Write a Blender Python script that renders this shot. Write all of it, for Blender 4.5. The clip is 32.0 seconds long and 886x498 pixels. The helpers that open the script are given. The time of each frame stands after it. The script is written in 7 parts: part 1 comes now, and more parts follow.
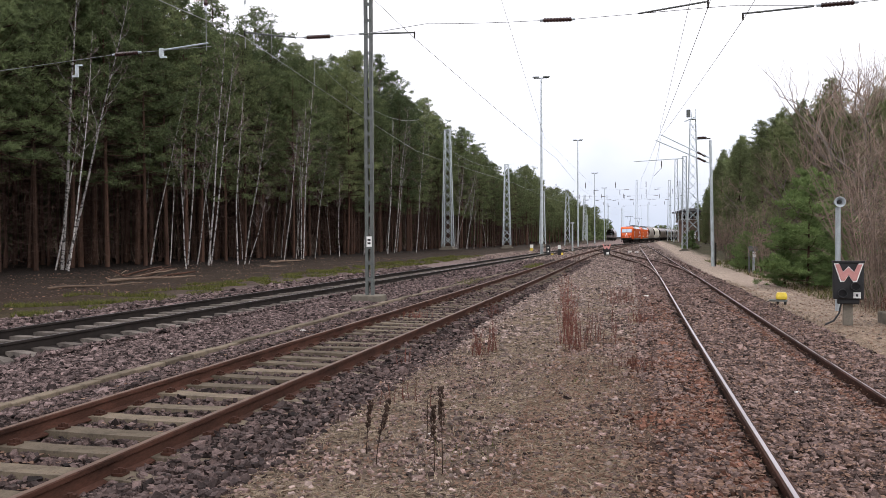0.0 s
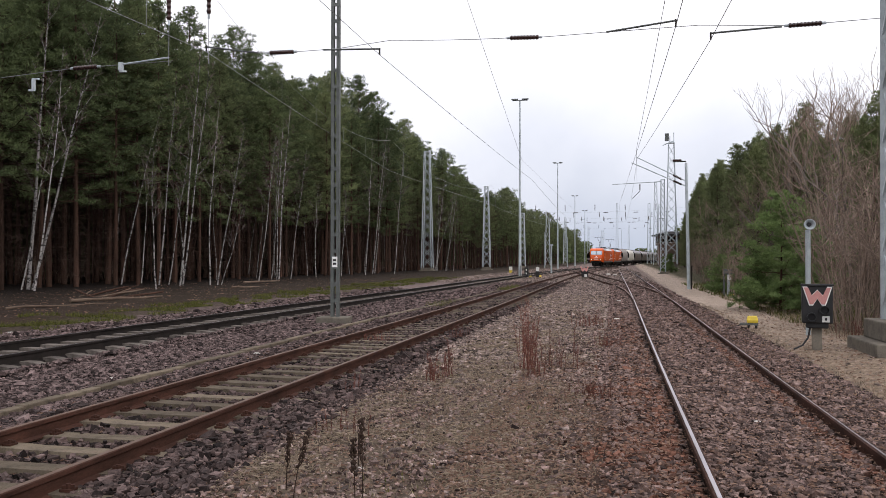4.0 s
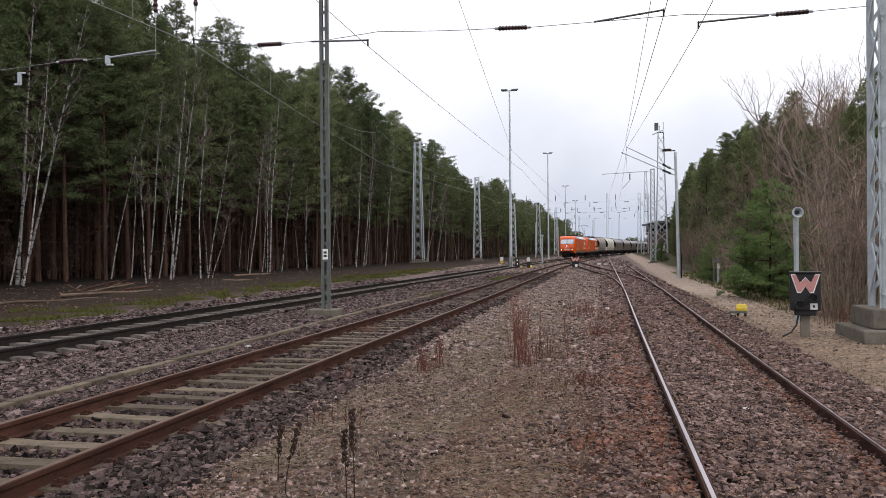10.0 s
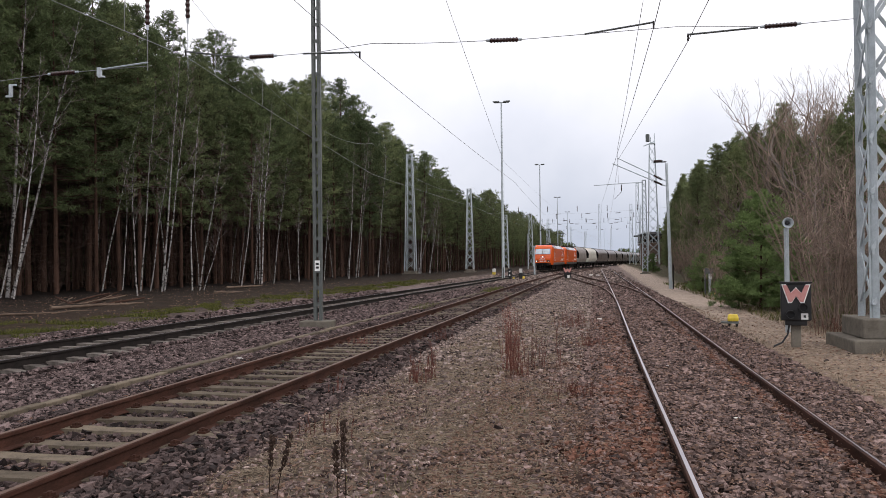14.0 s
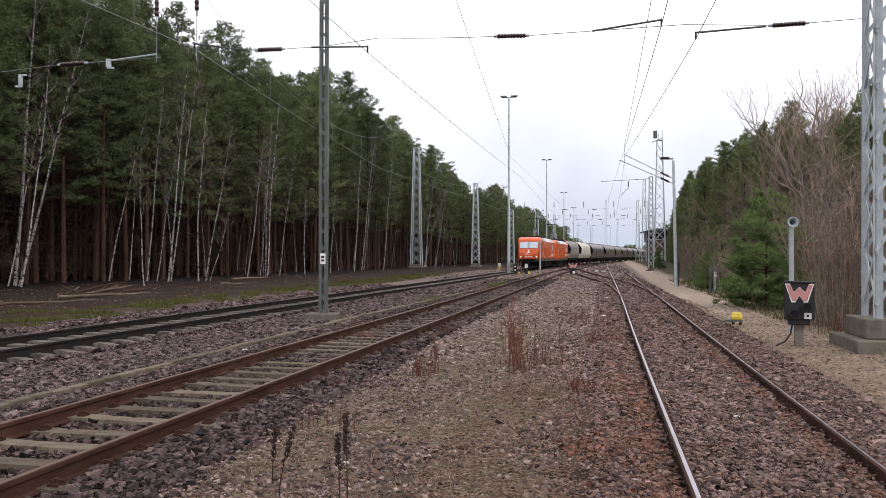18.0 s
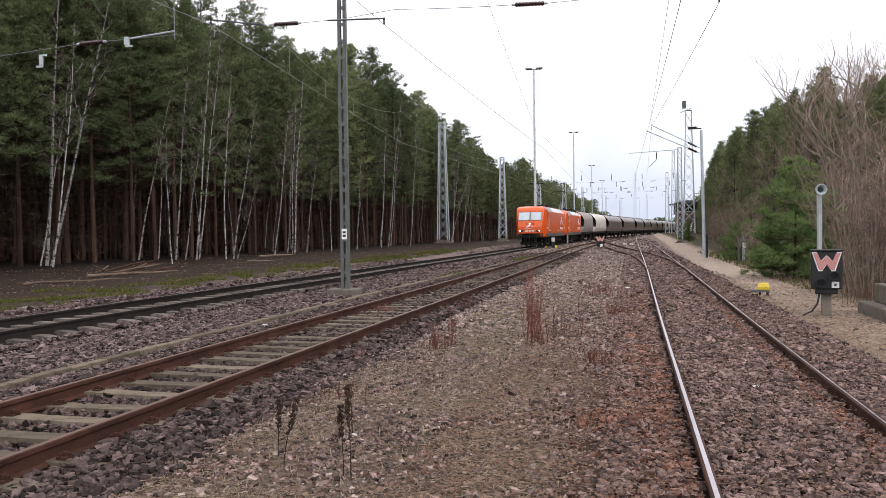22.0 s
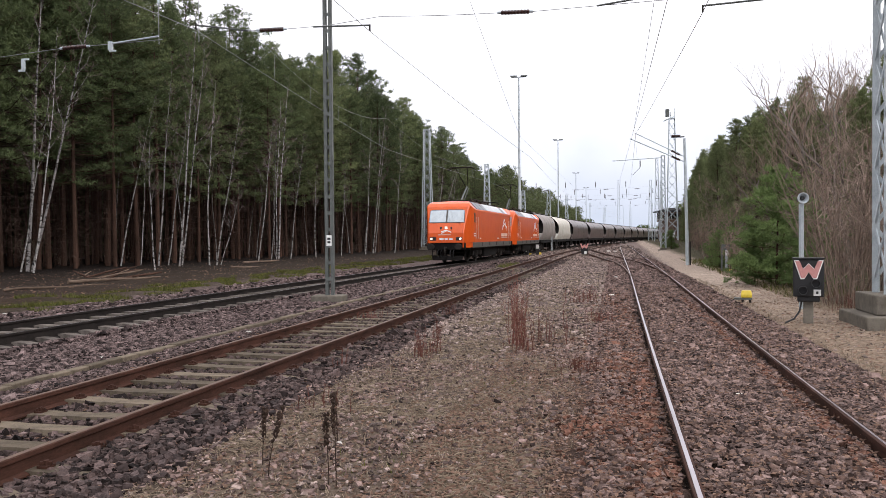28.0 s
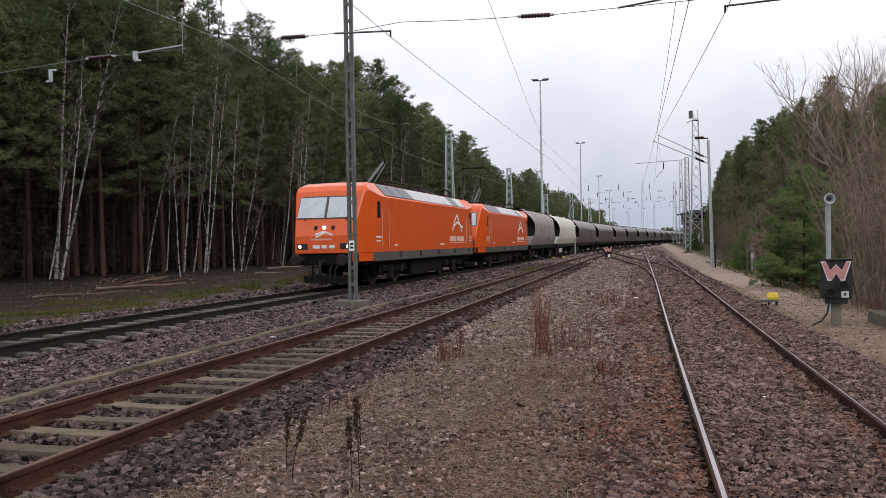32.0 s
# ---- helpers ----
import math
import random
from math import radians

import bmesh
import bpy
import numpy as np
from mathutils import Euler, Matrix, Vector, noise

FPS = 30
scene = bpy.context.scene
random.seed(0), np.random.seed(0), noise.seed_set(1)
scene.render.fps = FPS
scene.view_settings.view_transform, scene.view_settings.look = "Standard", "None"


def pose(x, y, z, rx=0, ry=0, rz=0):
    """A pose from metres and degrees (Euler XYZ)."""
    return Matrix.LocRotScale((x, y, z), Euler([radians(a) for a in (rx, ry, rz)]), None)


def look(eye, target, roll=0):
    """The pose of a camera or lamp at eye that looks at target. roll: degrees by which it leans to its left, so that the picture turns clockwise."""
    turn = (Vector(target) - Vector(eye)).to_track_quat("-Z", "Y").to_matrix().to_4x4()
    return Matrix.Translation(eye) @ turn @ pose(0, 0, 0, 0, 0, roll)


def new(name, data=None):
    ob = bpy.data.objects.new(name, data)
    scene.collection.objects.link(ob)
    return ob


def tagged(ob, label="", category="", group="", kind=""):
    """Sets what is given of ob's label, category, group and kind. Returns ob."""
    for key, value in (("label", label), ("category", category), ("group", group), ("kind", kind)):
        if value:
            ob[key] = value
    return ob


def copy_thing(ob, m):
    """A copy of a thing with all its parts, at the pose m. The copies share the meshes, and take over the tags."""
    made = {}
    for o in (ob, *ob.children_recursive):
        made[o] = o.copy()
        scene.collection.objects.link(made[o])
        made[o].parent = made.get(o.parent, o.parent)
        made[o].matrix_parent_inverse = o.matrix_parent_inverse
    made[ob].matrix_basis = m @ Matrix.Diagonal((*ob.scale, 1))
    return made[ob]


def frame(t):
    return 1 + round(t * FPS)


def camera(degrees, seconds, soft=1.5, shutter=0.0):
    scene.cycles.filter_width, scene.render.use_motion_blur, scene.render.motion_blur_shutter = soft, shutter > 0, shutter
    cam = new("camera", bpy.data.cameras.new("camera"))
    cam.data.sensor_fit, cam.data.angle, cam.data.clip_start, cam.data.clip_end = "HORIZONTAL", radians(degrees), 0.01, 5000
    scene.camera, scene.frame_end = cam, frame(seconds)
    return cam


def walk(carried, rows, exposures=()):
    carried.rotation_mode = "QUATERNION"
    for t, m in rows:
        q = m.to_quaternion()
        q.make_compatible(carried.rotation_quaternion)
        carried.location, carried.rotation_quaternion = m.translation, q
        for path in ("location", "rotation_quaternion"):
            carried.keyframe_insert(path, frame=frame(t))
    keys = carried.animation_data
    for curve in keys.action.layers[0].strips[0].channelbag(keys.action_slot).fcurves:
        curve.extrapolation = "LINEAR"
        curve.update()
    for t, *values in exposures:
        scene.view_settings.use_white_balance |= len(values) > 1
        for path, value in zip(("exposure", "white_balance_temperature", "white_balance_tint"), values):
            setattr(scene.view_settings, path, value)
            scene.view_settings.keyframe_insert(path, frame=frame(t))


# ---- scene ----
cam = camera(57.5, 32.0, soft=0.8)
PATH = [
    (0, (-0.225, -0.635, 1.814), (-0.675, 1.313, 1.785), -0.3),
    (0.5, (-0.189, -0.611, 1.813), (-0.645, 1.336, 1.784), -0.7),
    (1, (-0.213, -0.541, 1.817), (-0.659, 1.409, 1.813), -0.6),
    (1.5, (-0.213, -0.463, 1.834), (-0.614, 1.496, 1.861), -0.8),
    (2, (-0.18, -0.348, 1.821), (-0.575, 1.613, 1.845), -1.1),
    (2.5, (-0.055, -0.16, 1.8), (-0.484, 1.793, 1.843), -0.4),
    (3, (0.05, -0.074, 1.79), (-0.392, 1.876, 1.832), 0.4),
    (3.5, (0.071, -0.084, 1.787), (-0.347, 1.872, 1.821), 0.4),
    (5.5, (0.103, -0.077, 1.776), (-0.301, 1.882, 1.787), -0.4),
    (6, (0.102, -0.088, 1.77), (-0.309, 1.869, 1.786), -0.7),
    (6.5, (0.111, -0.081, 1.771), (-0.295, 1.877, 1.778), -0.9),
    (7, (0.107, -0.085, 1.77), (-0.289, 1.875, 1.771), -0.8),
    (7.5, (0.114, -0.087, 1.772), (-0.274, 1.874, 1.769), -0.7),
    (8, (0.109, -0.088, 1.779), (-0.277, 1.875, 1.779), -0.6),
    (8.5, (0.114, -0.107, 1.774), (-0.275, 1.855, 1.777), -0.5),
    (9, (0.107, -0.103, 1.781), (-0.283, 1.858, 1.781), -0.4),
    (9.5, (0.104, -0.109, 1.782), (-0.285, 1.853, 1.782), -0.3),
    (10, (0.099, -0.101, 1.785), (-0.286, 1.861, 1.788), -0.5),
    (10.5, (0.1, -0.107, 1.786), (-0.284, 1.856, 1.797), -0.8),
    (11, (0.102, -0.102, 1.787), (-0.299, 1.857, 1.805), -1.0),
    (11.5, (0.097, -0.108, 1.779), (-0.301, 1.852, 1.803), -0.5),
    (12, (0.106, -0.113, 1.783), (-0.277, 1.85, 1.81), -0.6),
    (12.5, (0.113, -0.097, 1.778), (-0.263, 1.867, 1.808), -0.7),
    (13, (0.112, -0.1, 1.781), (-0.259, 1.865, 1.812), -0.7),
    (13.5, (0.109, -0.109, 1.778), (-0.256, 1.857, 1.809), -0.6),
    (15.5, (0.115, -0.119, 1.784), (-0.26, 1.845, 1.815), -0.9),
    (16, (0.104, -0.14, 1.777), (-0.29, 1.821, 1.804), -0.3),
    (16.5, (0.09, -0.173, 1.795), (-0.319, 1.784, 1.837), -0.1),
    (17, (0.078, -0.213, 1.803), (-0.339, 1.743, 1.857), -0.4),
    (17.5, (0.08, -0.242, 1.812), (-0.307, 1.72, 1.837), -0.0),
    (18, (0.145, -0.184, 1.798), (-0.236, 1.779, 1.814), 0.1),
    (18.5, (0.255, -0.085, 1.762), (-0.171, 1.869, 1.781), 0.2),
    (19, (0.292, -0.046, 1.748), (-0.157, 1.903, 1.762), 0.3),
    (19.5, (0.301, -0.02, 1.748), (-0.155, 1.927, 1.748), -0.2),
    (20, (0.307, -0.007, 1.749), (-0.151, 1.94, 1.738), -0.6),
    (20.5, (0.304, -0.008, 1.747), (-0.149, 1.94, 1.726), -0.6),
    (21, (0.304, -0.005, 1.744), (-0.15, 1.942, 1.709), -0.6),
    (21.5, (0.304, -0.011, 1.755), (-0.152, 1.936, 1.715), -0.7),
    (22, (0.308, -0.025, 1.745), (-0.142, 1.924, 1.701), -0.7),
    (22.5, (0.301, -0.026, 1.749), (-0.135, 1.925, 1.701), -0.8),
    (23, (0.304, -0.016, 1.748), (-0.119, 1.938, 1.694), -0.8),
    (23.5, (0.312, -0.019, 1.749), (-0.108, 1.936, 1.69), -1.0),
    (24, (0.312, -0.018, 1.75), (-0.107, 1.936, 1.685), -1.3),
    (24.5, (0.314, -0.013, 1.747), (-0.104, 1.942, 1.681), -1.1),
    (25, (0.307, -0.008, 1.747), (-0.106, 1.948, 1.683), -1.0),
    (25.5, (0.313, -0.012, 1.747), (-0.099, 1.944, 1.689), -1.0),
    (27.5, (0.295, -0.02, 1.753), (-0.109, 1.938, 1.715), -0.5),
    (28, (0.292, -0.023, 1.752), (-0.12, 1.934, 1.724), -0.5),
    (28.5, (0.3, -0.016, 1.749), (-0.121, 1.94, 1.729), -0.9),
    (29, (0.3, -0.011, 1.747), (-0.133, 1.941, 1.724), -1.0),
    (29.5, (0.31, -0.007, 1.749), (-0.128, 1.945, 1.728), -1.1),
    (30, (0.305, -0.008, 1.748), (-0.138, 1.943, 1.725), -1.1),
    (30.5, (0.304, -0.009, 1.746), (-0.145, 1.94, 1.719), -1.3),
    (31, (0.299, -0.013, 1.746), (-0.156, 1.934, 1.719), -1.2),
    (31.5, (0.302, -0.018, 1.75), (-0.158, 1.928, 1.727), -1.1),
    (32, (0.306, -0.027, 1.747), (-0.161, 1.917, 1.731), -1.0),
]
walk(cam, [(t, look(eye, target, roll)) for t, eye, target, roll in PATH], exposures=[(t, stops, 6450, 13) for t, stops in ((0, 0.96), (1, 0.71), (2, 0.61), (6, 0.64), (9, 0.64), (13, 0.54), (16, 0.59), (17, 0.25), (18, 0.76), (19, 0.73), (22, 0.98), (25, 1.04), (28, 0.93), (30, 0.89), (31, 0.91), (32, 0.46))])


# ---- light ----
world = bpy.data.worlds.new("sky")
scene.world = world
world.use_nodes = True
wn = world.node_tree
sky = wn.nodes.new("ShaderNodeTexSky")
sky.sky_type, sky.sun_disc = "NISHITA", False
sky.sun_elevation, sky.sun_rotation = radians(32), radians(60)
sky.air_density, sky.dust_density, sky.ozone_density = 1.0, 6.0, 1.0
# a closed cloud cover, brighter towards the zenith, with soft swells
coord, split, swell = wn.nodes.new("ShaderNodeTexCoord"), wn.nodes.new("ShaderNodeSeparateXYZ"), wn.nodes.new("ShaderNodeTexNoise")
wn.links.new(coord.outputs["Generated"], split.inputs[0])
wn.links.new(coord.outputs["Generated"], swell.inputs["Vector"])
swell.inputs["Scale"].default_value, swell.inputs["Detail"].default_value = 3.5, 5
lift = wn.nodes.new("ShaderNodeMath")
lift.operation, lift.inputs[1].default_value = "MULTIPLY_ADD", 0.36
wn.links.new(swell.outputs[0], lift.inputs[0])
wn.links.new(split.outputs[2], lift.inputs[2])
cloud = wn.nodes.new("ShaderNodeValToRGB")
cloud.color_ramp.elements[0].position, cloud.color_ramp.elements[0].color = 0.19, (4.0, 4.45, 5.25, 1)
cloud.color_ramp.elements[1].position, cloud.color_ramp.elements[1].color = 0.52, (9.4, 9.3, 9.5, 1)
wn.links.new(lift.outputs[0], cloud.inputs[0])
soft_sky = wn.nodes.new("ShaderNodeMixRGB")
soft_sky.inputs[0].default_value = 0.9
wn.links.new(sky.outputs[0], soft_sky.inputs[1])
wn.links.new(cloud.outputs[0], soft_sky.inputs[2])
wn.links.new(soft_sky.outputs[0], wn.nodes["Background"].inputs[0])
wn.nodes["Background"].inputs[1].default_value = 0.1
sun = new("sun", bpy.data.lights.new("sun", "SUN"))
sun.data.energy, sun.data.angle, sun.data.color = 0.6, radians(25), (1, 0.97, 0.93)
sun.matrix_world = look((60, -40, 60), (0, 20, 0))


# ---- materials ----
def nodes_of(name, rough=0.8, metal=0.0):
    m = bpy.data.materials.new(name)
    m.use_nodes = True
    b = m.node_tree.nodes["Principled BSDF"]
    b.inputs["Roughness"].default_value, b.inputs["Metallic"].default_value = rough, metal
    b.inputs["Specular IOR Level"].default_value = 0.12 if rough >= 0.7 else 0.5
    return m, m.node_tree, b


def surf(name, dark, light, scale=3.0, fine=40.0, rough=0.8, metal=0.0, bump=0.3, depth=0.01, spread=0.25, island=False, stretch=(1, 1, 1), wear=None, wear_at=0.62):
    """Two colours mixed by a broad and a fine noise, with relief, a chance tint for each object or island, and patches of wear."""
    m, nt, b = nodes_of(name, rough, metal)
    n, l = nt.nodes, nt.links
    co = n.new("ShaderNodeTexCoord")
    mp = n.new("ShaderNodeMapping")
    mp.inputs["Scale"].default_value = stretch
    l.new(co.outputs["Object"], mp.inputs[0])
    big, small = n.new("ShaderNodeTexNoise"), n.new("ShaderNodeTexNoise")
    for node, s, d in ((big, scale, 4), (small, fine, 6)):
        node.inputs["Scale"].default_value, node.inputs["Detail"].default_value, node.inputs["Roughness"].default_value = s, d, 0.65
        l.new(mp.outputs[0], node.inputs["Vector"])
    add = n.new("ShaderNodeMath")
    add.operation = "MULTIPLY_ADD"
    l.new(big.outputs[0], add.inputs[0])
    add.inputs[1].default_value = 0.6
    half = n.new("ShaderNodeMath")
    half.operation = "MULTIPLY"
    half.inputs[1].default_value = 0.4
    l.new(small.outputs[0], half.inputs[0])
    l.new(half.outputs[0], add.inputs[2])
    ramp = n.new("ShaderNodeValToRGB")
    ramp.color_ramp.elements[0].position, ramp.color_ramp.elements[1].position = 0.35, 0.65
    ramp.color_ramp.elements[0].color, ramp.color_ramp.elements[1].color = (*dark, 1), (*light, 1)
    l.new(add.outputs[0], ramp.inputs[0])
    col = ramp.outputs[0]
    if wear:
        wr = n.new("ShaderNodeValToRGB")
        wr.color_ramp.elements[0].position, wr.color_ramp.elements[1].position = wear_at, wear_at + 0.08
        l.new(add.outputs[0], wr.inputs[0])
        mix = n.new("ShaderNodeMixRGB")
        mix.inputs[2].default_value = (*wear, 1)
        l.new(wr.outputs[0], mix.inputs[0])
        l.new(col, mix.inputs[1])
        col = mix.outputs[0]
    if spread:
        info = n.new("ShaderNodeNewGeometry" if island else "ShaderNodeObjectInfo")
        mr = n.new("ShaderNodeMapRange")
        mr.inputs[3].default_value, mr.inputs[4].default_value = 1 - spread, 1 + spread
        l.new(info.outputs["Random Per Island" if island else "Random"], mr.inputs[0])
        hs = n.new("ShaderNodeHueSaturation")
        l.new(mr.outputs[0], hs.inputs["Value"])
        l.new(col, hs.inputs["Color"])
        col = hs.outputs[0]
    l.new(col, b.inputs["Base Color"])
    if bump:
        bp = n.new("ShaderNodeBump")
        bp.inputs["Strength"].default_value, bp.inputs["Distance"].default_value = bump, depth
        l.new(add.outputs[0], bp.inputs["Height"])
        l.new(bp.outputs[0], b.inputs["Normal"])
    return m


def plain(name, color, rough=0.5, metal=0.0, spread=0.15):
    """A plain painted or moulded surface with slight dirt."""
    return surf(name, [c * 0.8 for c in color], [min(1, c * 1.1) for c in color], 1.5, 25, rough, metal, 0.1, 0.004, spread)


def lamp_glow(name, color, power):
    m, nt, b = nodes_of(name, 0.3)
    b.inputs["Base Color"].default_value = (*color, 1)
    b.inputs["Emission Color"].default_value = (*color, 1)
    b.inputs["Emission Strength"].default_value = power
    return m


def leaves(name, dark, light, rough=0.7):
    """Foliage: colour by island and by tree, a little light passing through."""
    m, nt, b = nodes_of(name, rough)
    n, l = nt.nodes, nt.links
    geo, info = n.new("ShaderNodeNewGeometry"), n.new("ShaderNodeObjectInfo")
    mean = n.new("ShaderNodeMath")
    mean.operation = "MULTIPLY_ADD"
    mean.inputs[1].default_value = 0.6
    sc = n.new("ShaderNodeMath")
    sc.operation = "MULTIPLY"
    sc.inputs[1].default_value = 0.4
    l.new(info.outputs["Random"], sc.inputs[0])
    l.new(geo.outputs["Random Per Island"], mean.inputs[0])
    l.new(sc.outputs[0], mean.inputs[2])
    ramp = n.new("ShaderNodeValToRGB")
    ramp.color_ramp.elements[0].color, ramp.color_ramp.elements[1].color = (*dark, 1), (*light, 1)
    l.new(mean.outputs[0], ramp.inputs[0])
    l.new(ramp.outputs[0], b.inputs["Base Color"])
    tr = n.new("ShaderNodeBsdfTranslucent")
    l.new(ramp.outputs[0], tr.inputs[0])
    mx = n.new("ShaderNodeMixShader")
    mx.inputs[0].default_value = 0.4
    l.new(b.outputs[0], mx.inputs[1])
    l.new(tr.outputs[0], mx.inputs[2])
    l.new(mx.outputs[0], n["Material Output"].inputs[0])
    return m


def ground_material():
    """One sheet: forest litter, moss, ballast, dry grass and the sandy path follow each other across the yard, with
    shade painted in under wood and stones.
    """
    m, nt, b = nodes_of("yard_ground", 0.95)
    n, l = nt.nodes, nt.links
    co = n.new("ShaderNodeTexCoord")
    sep = n.new("ShaderNodeSeparateXYZ")
    l.new(co.outputs["Object"], sep.inputs[0])

    def noise_tex(scale, detail=5, rough=0.6):
        t = n.new("ShaderNodeTexNoise")
        t.inputs["Scale"].default_value, t.inputs["Detail"].default_value, t.inputs["Roughness"].default_value = scale, detail, rough
        l.new(co.outputs["Object"], t.inputs["Vector"])
        return t.outputs[0]

    def math_node(op, a, c, d=None):
        t = n.new("ShaderNodeMath")
        t.operation = op
        for i, v in enumerate((a, c, d)):
            if v is None:
                continue
            if isinstance(v, (int, float)):
                t.inputs[i].default_value = v
            else:
                l.new(v, t.inputs[i])
        return t.outputs[0]

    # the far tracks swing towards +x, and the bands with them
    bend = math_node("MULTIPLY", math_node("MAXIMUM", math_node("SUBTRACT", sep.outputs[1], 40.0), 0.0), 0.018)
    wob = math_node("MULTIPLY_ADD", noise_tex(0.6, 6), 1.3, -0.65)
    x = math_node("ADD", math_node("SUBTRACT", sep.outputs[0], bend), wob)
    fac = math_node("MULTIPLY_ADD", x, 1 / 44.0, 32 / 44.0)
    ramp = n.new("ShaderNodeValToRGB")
    # litter sinks below its own brown towards -32: the wood's shade, put into the colour
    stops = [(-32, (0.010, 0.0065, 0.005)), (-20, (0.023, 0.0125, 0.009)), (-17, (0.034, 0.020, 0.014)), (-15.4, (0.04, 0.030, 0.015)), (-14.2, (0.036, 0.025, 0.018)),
             # near-black stops beneath the ballast paint in the shade between stones
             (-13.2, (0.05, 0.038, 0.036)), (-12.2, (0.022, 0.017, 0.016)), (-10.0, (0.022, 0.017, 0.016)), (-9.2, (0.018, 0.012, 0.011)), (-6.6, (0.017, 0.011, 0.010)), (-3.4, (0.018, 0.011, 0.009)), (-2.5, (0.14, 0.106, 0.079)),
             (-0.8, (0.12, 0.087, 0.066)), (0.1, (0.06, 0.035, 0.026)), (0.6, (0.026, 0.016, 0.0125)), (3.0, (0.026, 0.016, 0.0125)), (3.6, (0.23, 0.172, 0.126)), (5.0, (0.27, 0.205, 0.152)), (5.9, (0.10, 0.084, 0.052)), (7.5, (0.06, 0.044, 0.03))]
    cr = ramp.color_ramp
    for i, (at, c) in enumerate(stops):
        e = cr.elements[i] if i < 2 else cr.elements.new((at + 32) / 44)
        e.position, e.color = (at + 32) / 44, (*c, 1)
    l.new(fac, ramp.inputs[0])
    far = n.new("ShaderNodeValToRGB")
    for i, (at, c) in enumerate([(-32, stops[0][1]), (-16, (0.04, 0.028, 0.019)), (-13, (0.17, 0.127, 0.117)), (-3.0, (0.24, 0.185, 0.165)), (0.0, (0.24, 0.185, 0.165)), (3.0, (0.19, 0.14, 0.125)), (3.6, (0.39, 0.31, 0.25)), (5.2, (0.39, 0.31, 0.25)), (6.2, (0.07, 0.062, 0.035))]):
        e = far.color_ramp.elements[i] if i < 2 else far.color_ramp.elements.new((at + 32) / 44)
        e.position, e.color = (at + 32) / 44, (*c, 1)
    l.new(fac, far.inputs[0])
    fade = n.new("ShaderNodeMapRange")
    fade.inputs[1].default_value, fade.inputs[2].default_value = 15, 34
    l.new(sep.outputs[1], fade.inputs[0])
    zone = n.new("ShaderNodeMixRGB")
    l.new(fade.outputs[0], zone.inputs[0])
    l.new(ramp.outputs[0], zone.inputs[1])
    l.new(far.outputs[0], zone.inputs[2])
    vor = n.new("ShaderNodeTexVoronoi")
    vor.inputs["Scale"].default_value = 16
    l.new(co.outputs["Object"], vor.inputs["Vector"])
    fine = noise_tex(9, 8, 0.75)
    patch = noise_tex(1.1, 5, 0.6)
    val = math_node("MULTIPLY_ADD", fine, 2.9, -0.6)
    val = math_node("MULTIPLY", val, math_node("MULTIPLY_ADD", patch, 0.9, 0.6))
    val = math_node("MULTIPLY", val, math_node("MULTIPLY_ADD", vor.outputs["Color"], 0.7, 0.65))
    hs = n.new("ShaderNodeHueSaturation")
    l.new(zone.outputs[0], hs.inputs["Color"])
    l.new(val, hs.inputs["Value"])
    # tufts of moss and dead grass
    moss = n.new("ShaderNodeValToRGB")
    moss.color_ramp.elements[0].position, moss.color_ramp.elements[1].position = 0.62, 0.72
    l.new(noise_tex(0.8, 7, 0.7), moss.inputs[0])
    grn = n.new("ShaderNodeMixRGB")
    grn.inputs[2].default_value = (0.085, 0.082, 0.035, 1)
    l.new(math_node("MULTIPLY", moss.outputs[0], 0.35), grn.inputs[0])
    l.new(hs.outputs[0], grn.inputs[1])
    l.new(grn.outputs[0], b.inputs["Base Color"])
    bp = n.new("ShaderNodeBump")
    bp.inputs["Strength"].default_value, bp.inputs["Distance"].default_value = 0.9, 0.05
    l.new(math_node("ADD", math_node("MULTIPLY", vor.outputs["Distance"], -0.6), fine), bp.inputs["Height"])
    l.new(bp.outputs[0], b.inputs["Normal"])
    return m


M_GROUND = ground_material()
M_STONE = surf("grey_ballast", (0.013, 0.009, 0.0088), (0.175, 0.128, 0.122), 6, 60, 0.85, spread=0.9, island=True)
M_STONE_RED = surf("rusty_ballast", (0.022, 0.0145, 0.013), (0.245, 0.172, 0.152), 6, 60, 0.85, spread=0.8, island=True)
M_STONE_TRACK = surf("track_ballast", (0.0115, 0.0082, 0.008), (0.115, 0.082, 0.076), 6, 60, 0.85, spread=0.9, island=True)
M_STONE_PALE = surf("pale_gravel", (0.05, 0.038, 0.034), (0.33, 0.255, 0.225), 6, 60, 0.85, spread=0.8, island=True)
M_STONE_RUST = surf("brake_dust_ballast", (0.038, 0.0165, 0.0115), (0.20, 0.10, 0.07), 6, 60, 0.85, spread=0.8, island=True)
M_STONE_DARK = surf("oily_ballast", (0.018, 0.015, 0.015), (0.07, 0.058, 0.056), 6, 60, 0.85, spread=0.6, island=True)
M_LITTER = leaves("dead_leaves", (0.06, 0.024, 0.017), (0.34, 0.225, 0.165))
M_STRAW = leaves("dry_grass", (0.085, 0.064, 0.047), (0.50, 0.40, 0.295))
M_GRASS = leaves("mossy_grass", (0.04, 0.05, 0.012), (0.17, 0.165, 0.045))
M_CONCRETE = surf("weathered_concrete", (0.09, 0.08, 0.066), (0.19, 0.168, 0.138), 4, 50, 0.9, bump=0.5, wear=(0.07, 0.065, 0.05), wear_at=0.6)
